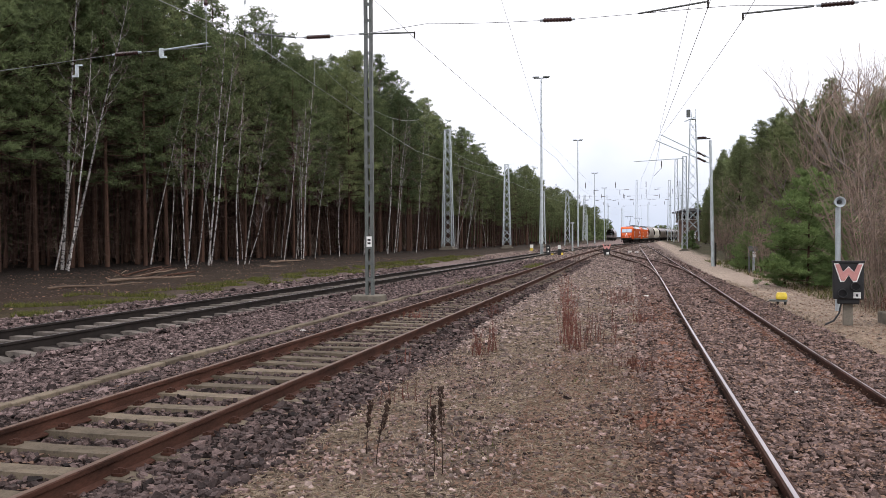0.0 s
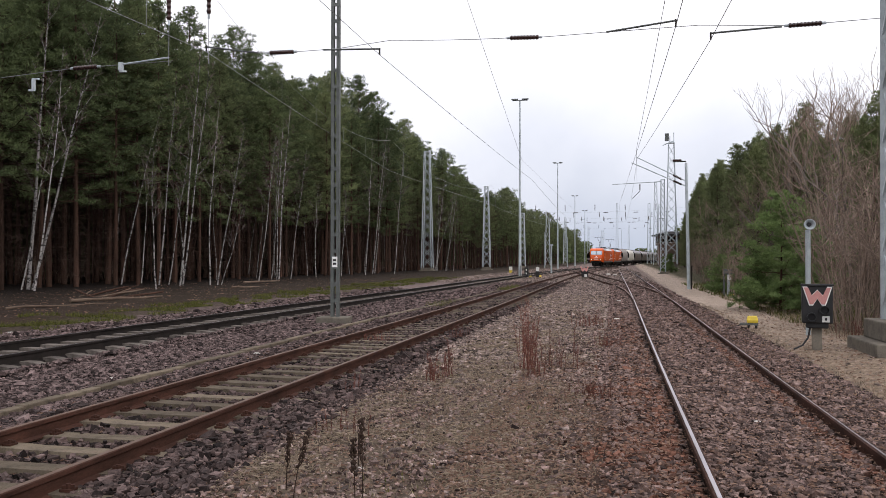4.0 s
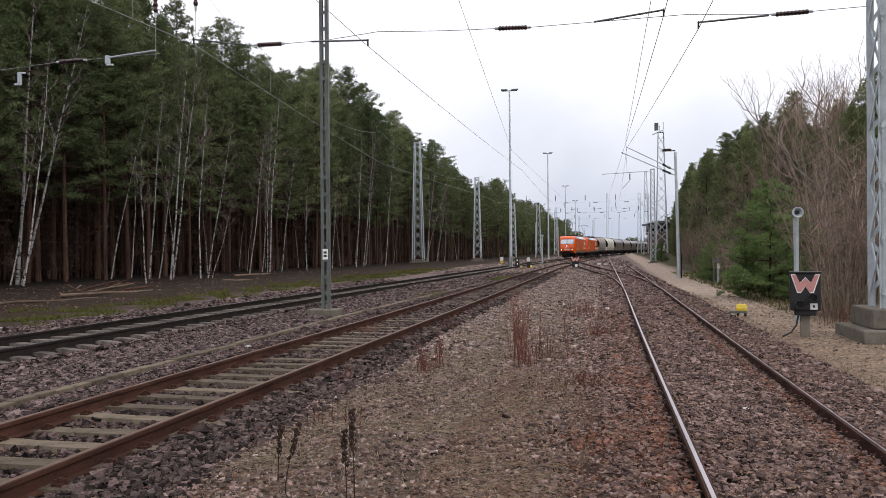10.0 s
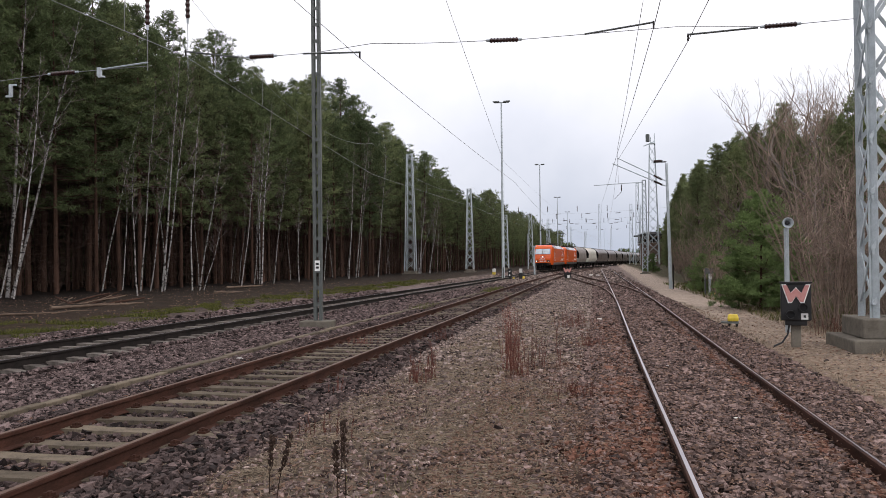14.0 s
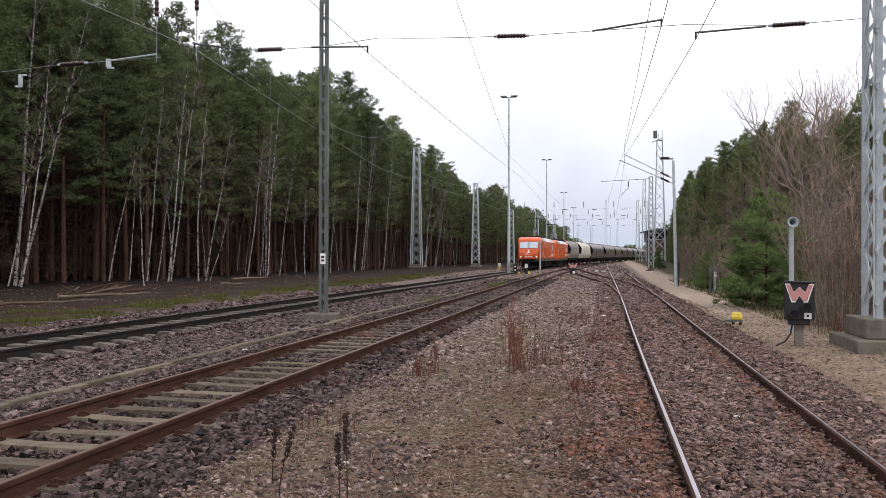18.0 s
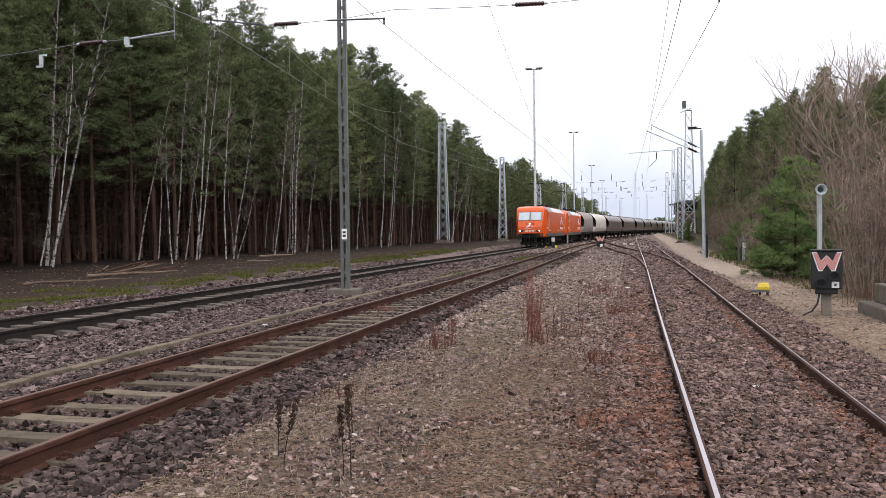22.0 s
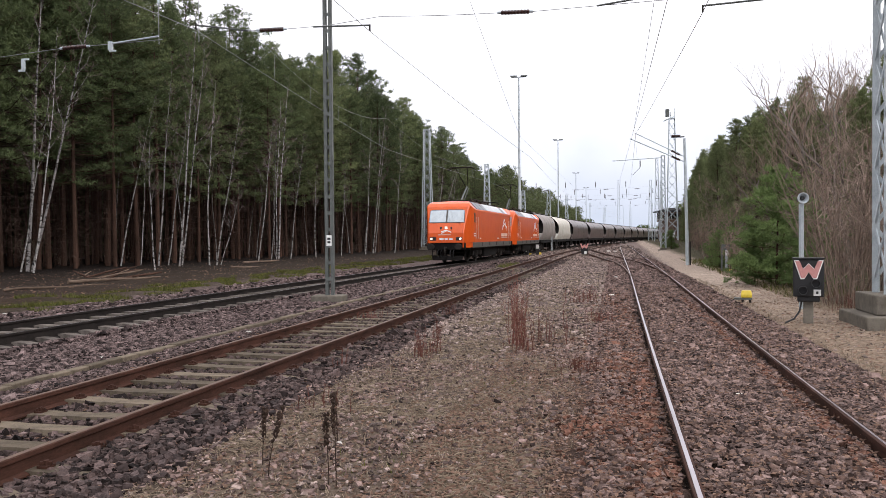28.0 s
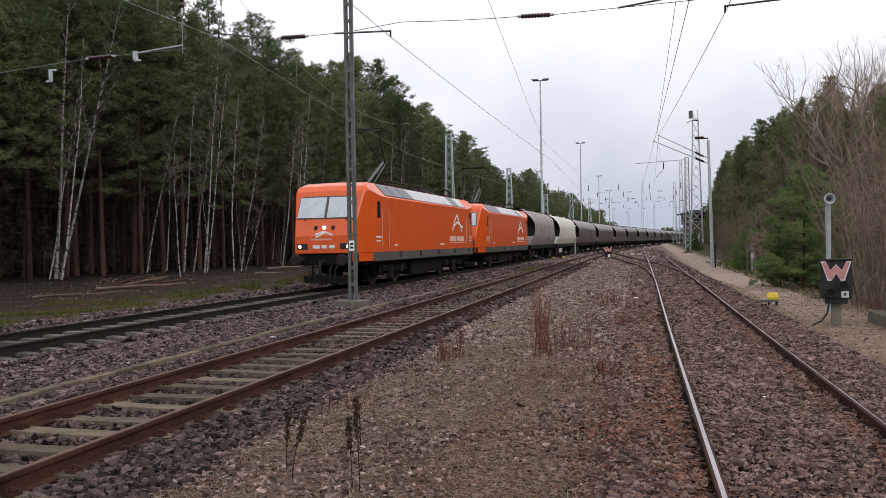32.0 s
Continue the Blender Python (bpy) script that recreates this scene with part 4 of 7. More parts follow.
def w_sign(g, w, h):
    """The letter shape of a wait signal as one flat plate outline, local x-z."""
    pts = [(-0.5, 0.5), (-0.34, 0.5), (-0.20, 0.02), (0, 0.34), (0.20, 0.02), (0.34, 0.5), (0.5, 0.5), (0.28, -0.5), (0.15, -0.5), (0, -0.14), (-0.15, -0.5), (-0.28, -0.5)]
    front = [(x * w, 0.0, z * h) for x, z in pts]
    back = [(x, 0.01, z) for x, y, z in front]
    n = len(pts)
    quads = [(i, (i + 1) % n, n + (i + 1) % n, n + i) for i in range(n)]
    tri = [(0, 1, 2, 10, 11), (2, 3, 9, 10), (3, 4, 8, 9), (4, 5, 6, 7, 8)]
    return g.add(front + back, [tuple(reversed(q)) for q in tri] + quads)


def wait_signal(at, turn):
    t = thing("shunting_signal", "black shunting signal with a faded red letter on concrete", "railway signal", "", pose(*at, 0, 0, turn))
    part("post", Geo().box(-0.09, 0.09, 0.0, 0.16, -0.2, 0.55), M_CONCRETE, t, "short concrete post", 0.015)
    part("bracket", Geo().box(-0.2, 0.2, -0.1, 0.12, 0.44, 0.58), M_BLACK, t, bevel=0.02)
    part("housing", Geo().box(-0.275, 0.275, -0.14, 0.14, 0.54, 1.27), M_BLACK, t, "black sheet-metal housing", 0.02)
    part("hood", Geo().box(-0.29, 0.29, -0.17, 0.15, 1.272, 1.30), M_BLACK, t)
    g = w_sign(Geo(), 0.53, 0.37)
    part("letter_border", g, M_WHITE, t, at=pose(0, -0.154, 1.07))
    part("letter", w_sign(Geo(), 0.48, 0.325), M_PINK, t, "faded red enamel letter W", at=pose(0, -0.166, 1.073))
    for x, z in ((-0.1, 0.66), (0.13, 0.80)):
        ring = [[(x + r * math.cos(a), y, z + r * math.sin(a)) for a in (k * math.pi / 8 for k in range(16))] for y, r in ((-0.142, 0.09), (-0.24, 0.09), (-0.24, 0.075), (-0.15, 0.07))]
        part("lamp_hood", Geo().loft(ring), M_BLACK, t, "round black lamp hood", smooth=False)
    part("label_plate", Geo().box(0.085, 0.215, -0.152, -0.145, 0.565, 0.685), M_WHITE, t, "small white plate with a dark mark")
    part("label_mark", Geo().box(0.13, 0.17, -0.158, -0.1525, 0.60, 0.65), M_BLACK, t)
    part("cable", Geo().tube([(-0.12, 0, 0.46), (-0.16, -0.02, 0.25), (-0.26, -0.05, 0.10), (-0.42, -0.1, 0.02)], 0.018, 6), M_BLACK, t)
    return t


def dwarf_signal(at, label, size=1.0):
    t = thing("dwarf_signal", label, "railway signal", "dwarf signals", pose(*at) @ Matrix.Scale(size, 4))
    part("base", Geo().box(-0.2, 0.2, -0.15, 0.15, -0.1, 0.12), M_CONCRETE, t)
    part("housing", Geo().loft([[(-0.2, -0.15, 0.1), (0.2, -0.15, 0.1), (0.2, 0.15, 0.1), (-0.2, 0.15, 0.1)], [(-0.26, -0.17, 0.55), (0.26, -0.17, 0.55), (0.26, 0.17, 0.55), (-0.26, 0.17, 0.55)]]), M_BLACK, t, bevel=0.03)
    part("letter", w_sign(Geo(), 0.6, 0.34), M_PINK, t, "faded red letter W", at=pose(0, -0.19, 0.68))
    part("label_plate", Geo().box(-0.02, 0.16, -0.19, -0.18, 0.14, 0.32), M_WHITE, t)
    return t


def yellow_box(at):
    t = thing("point_heater_box", "small yellow trackside box on a dark tray beside the rail", "trackside box", "", pose(*at, 0, 0, -8))
    part("box", Geo().loft([[(-0.13, -0.11, 0.14), (0.13, -0.11, 0.14), (0.13, 0.11, 0.14), (-0.13, 0.11, 0.14)], [(-0.14, -0.12, 0.22), (0.14, -0.12, 0.22), (0.14, 0.12, 0.22), (-0.14, 0.12, 0.22)], [(-0.11, -0.09, 0.32), (0.11, -0.09, 0.32), (0.11, 0.09, 0.32), (-0.11, 0.09, 0.32)]]), M_YELLOW, t, "chipped yellow cover", 0.02)
    part("stand", Geo().box(-0.12, -0.06, -0.08, 0.08, -0.1, 0.14).box(0.06, 0.12, -0.08, 0.08, -0.1, 0.14), M_IRON, t)
    part("tray", Geo().box(-0.30, 0.14, -0.12, 0.10, 0.085, 0.135), M_GREYSTEEL, t)
    part("cable", Geo().tube([(-0.28, 0, 0.1), (-0.38, -0.05, 0.05), (-0.5, 0, -0.01)], 0.015, 5), M_BLACK, t)
    return t


def horn_post(at):
    t = thing("loudspeaker_post", "grey yard loudspeaker horn on a steel post", "loudspeaker", "", pose(*at))
    part("post", Geo().tube([(0, 0, -0.2), (0, 0, 2.54)], 0.058, 10), M_GALV, t)
    prof = [(0.0, 0.05), (-0.05, 0.055), (-0.14, 0.085), (-0.2, 0.13), (-0.2, 0.115), (-0.13, 0.07), (-0.06, 0.03)]
    ring = [[(r * math.cos(a), y, 2.66 + r * math.sin(a)) for a in (k * math.pi / 8 for k in range(16))] for y, r in prof]
    part("horn", Geo().loft(ring), M_GALV, t, "round pale grey horn", smooth=True)
    part("horn_core", Geo().tube([(0, -0.17, 2.66), (0, -0.02, 2.66)], [0.045, 0.06], 10), M_BLACK, t)
    part("driver", Geo().tube([(0, 0, 2.66), (0, 0.14, 2.66)], 0.075, 10), M_GREYSTEEL, t)
    return t


def sign_post(at):
    t = thing("marker_post", "low grey marker post with a small plate", "marker post", "", pose(*at))
    part("post", Geo().box(-0.05, 0.05, -0.05, 0.05, -0.2, 1.1), M_GALV, t)
    part("post", Geo().box(-0.24, -0.17, -0.05, 0.05, -0.2, 1.25), M_GREYSTEEL, t)
    part("plate", Geo().box(-0.24, 0.16, -0.1, -0.06, 1.06, 1.32), M_GREYSTEEL, t)
    part("plate_mark", Geo().box(-0.06, 0.08, -0.11, -0.1005, 0.78, 1.02), M_WHITE, t)
    part("cap", Geo().tube([(0.1, -0.1, 0.0), (0.1, -0.1, 0.12)], 0.13, 8), M_YELLOW, t)
    return t


def signal_tower(at):
    t = thing("signal_tower", "old brick signal tower with a dark overhanging roof", "building", "", pose(*at, 0, 0, 8))
    part("wall", Geo().box(-2.2, 2.2, -3.5, 3.5, -0.3, 5.0), M_BRICK, t, "weathered brown brick walls")
    part("cabin", Geo().box(-2.5, 2.5, -3.8, 3.8, 5.0, 7.2), M_BRICK, t)
    part("roof", Geo().box(-3.3, 3.3, -4.6, 4.6, 7.2, 7.55).loft([[(-3.0, -4.3, 7.55), (3.0, -4.3, 7.55), (3.0, 4.3, 7.55), (-3.0, 4.3, 7.55)], [(-1, -2.5, 8.2), (1, -2.5, 8.2), (1, 2.5, 8.2), (-1, 2.5, 8.2)]]), M_ROOF, t, "flat dark roof")
    for x in (-1.9, -0.65, 0.6, 1.85):
        w = part("window", Geo().box(x - 0.5, x + 0.5, -3.84, -3.78, 5.6, 6.8), M_GLASS_DARK, t)
        part("window_frame", Geo().box(x - 0.55, x + 0.55, -3.86, -3.845, 5.52, 5.6).box(x - 0.03, x + 0.03, -3.87, -3.846, 5.6, 6.8), M_WHITE, w)
    for y in (-2.7, -0.9, 0.9, 2.7):
        w = part("window", Geo().box(-2.54, -2.48, y - 0.7, y + 0.7, 5.6, 6.8), M_GLASS_DARK, t)
        part("window_frame", Geo().box(-2.56, -2.545, y - 0.75, y + 0.75, 5.52, 5.6).box(-2.57, -2.546, y - 0.03, y + 0.03, 5.6, 6.8), M_WHITE, w)
    return t


def slim_pole(label, at, height, r=0.09, plate=False):
    t = thing("signal_post", label, "pole", "yard poles", pose(*at))
    part("pole", Geo().tube([(0, 0, -0.2), (0, 0, height)], [r, r * 0.7], 8), M_GALV, t)
    part("base", Geo().box(-0.25, 0.25, -0.25, 0.25, -0.2, 0.1), M_CONCRETE, t)
    if plate:
        part("head_plate", Geo().box(-0.22, 0.22, -0.1, 0.02, height - 0.12, height + 0.05), M_GALV, t)
    return t


ladder_mast("ladder_mast", "tall grey steel catenary mast of two posts with batten plates", (-7.63, 21.9, 0), 14.0, 0.25, 4)
lattice("lattice_tower", "tall pale galvanised lattice tower on a stepped concrete footing", (5.64, 16.72, 0), 15.0, 0.74, 0.66, 1.05, M_GALV, "lattice masts", 0.125, 0.07, 0.62, wide=0.2)
lattice("lattice_mast", "pale galvanised lattice mast before the forest edge", (-26.0, 114.2, 0), 17.4, 1.5, 0.75, 1.3, M_GALV, "lattice masts", 0.095, 0.055)
lattice("lattice_mast", "pale galvanised lattice mast before the forest edge", (-19.6, 129.3, 0), 13.5, 1.2, 0.6, 1.2, M_GALV, "lattice masts", 0.09, 0.055)
lattice("lattice_mast", "pale galvanised lattice mast before the forest edge", (-16.0, 150.0, 0), 10.3, 1.1, 0.6, 1.2, M_GALV, "lattice masts", 0.09, 0.055)
lr = lattice("lattice_mast", "tall pale lattice mast with floodlights on top", (8.7, 121.0, 0), 18.6, 1.6, 0.75, 1.4, M_GALV, "lattice masts", 0.08, 0.05, 1.1)
part("floodlight", Geo().box(-0.9, -0.35, -0.3, 0.1, 18.9, 20.0), M_GREYSTEEL, lr, "grey floodlight box", 0.05)
part("floodlight_arm", Geo().bar((-1.2, 0, 18.3), (0.3, 0, 18.9), 0.14).bar((0.35, 0, 18.6), (0.35, 0, 20.1), 0.1).bar((-0.2, 0, 18.6), (-0.2, 0, 19.6), 0.1), M_GALV, lr)
part("mast_box", Geo().box(-0.3, 0.3, -1.3, -1.1, 1.4, 2.3), M_WHITE, lr, "white switch box between the legs")
lamp_mast("tall slender yard lamp with a twin flat head", (-8.7, 79.6, 0), 17.5, "yard lamps")
lamp_mast("tall slender yard lamp with a twin flat head", (-8.85, 140.0, 0), 18.3, "yard lamps")
lamp_mast("tall slender yard lamp far down the yard", (-8.7, 205.0, 0), 17.6, "yard lamps")
lamp_mast("tall slender yard lamp far down the yard", (-7.8, 255.0, 0), 16.8, "yard lamps")
concrete_mast((4.62, 49.8, 0))
cantilever_mast((6.2, 100.0, 0), 11.3, 5.9, 11.1)
for x, y, h in ((10.3, 193.0, 19.5), (10.4, 228.0, 17.0), (13.9, 240.0, 17.5), (2.6, 330.0, 24.0), (-16.5, 300.0, 15.4), (-13.0, 240.0, 14.0), (-14.0, 185.0, 12.5), (-10.0, 380.0, 17.0), (9.0, 420.0, 18.0), (-4.0, 470.0, 18.0), (22.0, 470.0, 20.0)):
    lattice("lattice_mast", "distant pale lattice mast of the yard", (x, y, 0), h, 1.1, 0.55, 1.9, M_GALV, "distant masts", 0.08, 0.045)
slim_pole("slim pale signal post beside the tracks", (-6.9, 97.4, 0), 3.5, 0.11, True)
for x, y, h in ((-12.5, 158.0, 7.0), (-9.0, 175.0, 6.5), (-3.0, 290.0, 12.0), (15.5, 275.0, 13.0), (12.6, 214.0, 14.0), (5.0, 380.0, 15.0)):
    slim_pole("slim grey pole far down the yard", (x, y, 0), h)
wait_signal((4.03, 16.9, 0), -10)
horn_post((4.63, 20.3, -0.06))
yellow_box((3.66, 22.0, 0))
sign_post((5.6, 40.6, 0))
dwarf_signal((-2.24, 74.3, 0), "low black shunting signal with a faded red letter", 1.3)
t = thing("ground_signal", "cluster of small black, white and yellow ground signals", "railway signal", "dwarf signals", pose(-7.9, 79.4, 0))
part("post", Geo().tube([(-0.75, 0, -0.1), (-0.75, 0, 1.15)], 0.045, 6), M_GREYSTEEL, t)
part("base", Geo().box(-0.95, -0.5, -0.15, 0.15, -0.1, 0.08), M_LICHEN, t, bevel=0.03)
part("box", Geo().box(-0.34, 0.06, -0.12, 0.12, -0.1, 0.98), M_BLACK, t, bevel=0.03)
part("plate", Geo().box(-0.2, -0.08, -0.14, -0.121, 0.66, 0.8), M_WHITE, t)
part("plate", Geo().box(-0.2, -0.08, -0.14, -0.121, 0.3, 0.44), M_WHITE, t)
part("box", Geo().box(0.78, 1.12, -0.14, 0.14, -0.1, 0.6), M_BLACK, t, bevel=0.03)
part("plate", Geo().box(0.8, 1.1, -0.1, 0.0, 0.605, 1.0), M_WHITE, t)
part("cover", Geo().box(0.2, 0.42, -0.7, -0.5, -0.1, 0.16), M_YELLOW, t, bevel=0.04)
part("cover", Geo().box(0.35, 0.5, -0.45, -0.3, -0.1, 0.1), M_BLACK, t, bevel=0.03)
part("cover", Geo().box(1.15, 1.35, -0.5, -0.3, -0.1, 0.24), M_YELLOW, t, bevel=0.04)
dwarf = thing("track_lamp", "small white trackside lamp with a yellow band", "trackside lamp", "", pose(-12.6, 104.0, 0))
part("base", Geo().box(-0.2, 0.2, -0.2, 0.2, -0.1, 0.35), M_YELLOW, dwarf)
part("lamp", Geo().box(-0.2, 0.2, -0.2, 0.2, 0.35, 0.8), M_WHITE, dwarf, bevel=0.05)
for x, y in ((-0.2, 92.0), (0.55, 88.0)):
    c = thing("cable_cover", "small pale cover block between the tracks", "trackside box", "cover blocks", pose(x, y, 0))
    part("cover", Geo().box(-0.2, 0.2, -0.15, 0.15, -0.1, 0.2), M_LICHEN, c, bevel=0.05)
signal_tower((13.6, 196.0, 0))
build_cross_span()
contact_wire("contact wire over the main track", [(-10.6, -12, 6.3), (-9.69, 18.2, 6.9), (-11.0, 40, 6.3), (-9.6, 66, 6.3), (-9.2, 95, 6.3), (-6.8, 130, 6.4), (-2, 180, 6.4), (6, 245, 6.4)], [1.6] * 7)
contact_wire("contact wire over the middle track", [(-4.6, -12, 6.4), (-5.25, 18.2, 6.6), (-4.3, 46, 6.3), (-4.6, 80, 6.3), (-3.5, 112, 6.3), (1.0, 170, 6.4)])
contact_wire("contact wire over the siding", [(1.2, -12, 6.4), (1.48, 18.2, 6.88), (1.38, 49.8, 7.5), (1.2, 100, 8.8), (1.5, 150, 9)])
contact_wire("contact wire over the siding", [(2.6, -12, 6.4), (2.21, 18.2, 6.55), (1.65, 49.8, 7.85), (2.5, 100, 8.9), (3, 150, 9)])
contact_wire("high messenger wire over the yard", [(1.3, -12, 8.6), (1.5, 18.2, 8.8), (1.6, 49.8, 8.4), (3.2, 100, 11.0)])
contact_wire("feeder wire high over the middle track", [(-4.9, -12, 11.5), (-4.2, 18.2, 10.9), (-6.4, 60, 9.2), (-4.5, 120, 8.4)])
for (x0, y0), (x1, y1), z in (((-17.42, 129), (11.58, 129), 9.5), ((-17, 150), (12, 150), 9.5), ((-16.5, 175), (12.5, 175), 10), ((-14, 185), (10.3, 193), 10.5), ((-13, 240), (13.9, 240), 11)):
    s = thing("far_cross_span", "far cross-span wires with hanging insulators", "overhead wire", "far cross-spans")
    y = (y0 + y1) / 2
    part("span_wire", Geo().tube(sag((x0, y0, z), (x1, y1, z + 0.3), 0.5, 8), 0.006, 4), M_WIRE, s)
    for k in range(5):
        x = x0 + (x1 - x0) * (0.2 + 0.16 * k)
        insulator((x, y, z + 0.9), (x, y, z - 0.15), s, 5, 0.065)
        insulator((x + 1.2, y, z - 0.42), (x + 2.1, y, z - 0.38), s, 5, 0.055)


# ---- the train ----
LOCO = 18.9


def bogie(parent, y, wheelbase, radius, side=1.0, name="bogie"):
    b = part(name, Geo().box(-side - 0.12, -side + 0.02, -wheelbase / 2 - 0.7, wheelbase / 2 + 0.7, 0.5, 0.85).box(side - 0.02, side + 0.12, -wheelbase / 2 - 0.7, wheelbase / 2 + 0.7, 0.5, 0.85).box(-side, side, -0.3, 0.3, 0.5, 0.8), M_UNDER, parent, "grimy bogie frame", 0.03, at=pose(0, y, 0))
    for s in (-1, 1):
        for k in (-1, 1):
            part("axle_box", Geo().box(s * (side + 0.02) - 0.14, s * (side + 0.02) + 0.14, k * wheelbase / 2 - 0.16, k * wheelbase / 2 + 0.16, radius - 0.16, radius + 0.16), M_IRON, b, bevel=0.03)
        part("spring", Geo().tube([(s * (side + 0.08), 0, 0.3), (s * (side + 0.08), 0, 0.75)], 0.13, 8), M_IRON, b)
    for k in (-1, 1):
        g = Geo()
        for s in (-1, 1):
            prof = [(s * 0.685, radius - 0.1), (s * 0.685, radius + 0.025), (s * 0.715, radius + 0.025), (s * 0.725, radius), (s * 0.82, radius - 0.008), (s * 0.82, radius - 0.1), (s * 0.77, radius - 0.14), (s * 0.77, 0.1)]
            g.loft([[(x, r * math.cos(a), r * math.sin(a)) for a in (2 * math.pi * j / 20 for j in range(20))] for x, r in prof])
        g.tube([(-0.8, 0, 0), (0.8, 0, 0)], 0.09, 8)
        for s in (-1, 1):
            g.box(s * 0.78 - 0.02, s * 0.78 + 0.02, -0.06, 0.06, -radius + 0.12, radius - 0.12)
        part("wheelset", g, M_IRON, b, at=pose(0, k * wheelbase / 2, radius))
    return b


def buffers(parent, y, out):
    for s in (-1, 1):
        prof = [(0.0, 0.12), (0.22, 0.12), (0.22, 0.09), (0.48, 0.08), (0.48, 0.20), (0.54, 0.20), (0.56, 0.16)]
        part("buffer", Geo().loft([[(s * 0.875 + r * 1.15 * math.cos(a), y + out * d, 1.05 + r * math.sin(a)) for a in (2 * math.pi * j / 14 for j in range(14))] for d, r in prof]), M_IRON, parent, "round greasy buffer")


def pantograph(parent, y, raised, toward):
    p = part("pantograph", Geo().box(-0.75, 0.75, y - 0.55, y + 0.55, 4.02, 4.08).box(-0.5, -0.42, y - 0.7, y + 0.7, 4.0, 4.1).box(0.42, 0.5, y - 0.7, y + 0.7, 4.0, 4.1), M_IRON, parent, "dark pantograph on the roof")
    knee = Vector((0, y + toward * 1.5, 5.1 if raised else 4.22))
    top = Vector((0, y - toward * 0.2, 6.3 if raised else 4.34))
    part("lower_arm", Geo().tube([(0, y - toward * 0.4, 4.1), knee], 0.06, 6).tube([(0.15, y - toward * 0.1, 4.1), knee + Vector((0.1, 0, -0.1))], 0.025, 5), M_GREYSTEEL, p)
    g = Geo()
    for s in (-1, 1):
        g.tube([knee + Vector((s * 0.08, 0, 0)), top + Vector((s * 0.4, 0, -0.05))], 0.026, 5)
    part("upper_arm", g, M_IRON, p)
    h = Geo()
    for d in (-0.22, 0.22):
        h.tube([top + Vector((-0.95, d, -0.18)), top + Vector((-0.7, d, 0)), top + Vector((0.7, d, 0)), top + Vector((0.95, d, -0.18))], 0.028, 5)
    part("collector_head", h, M_IRON, p)


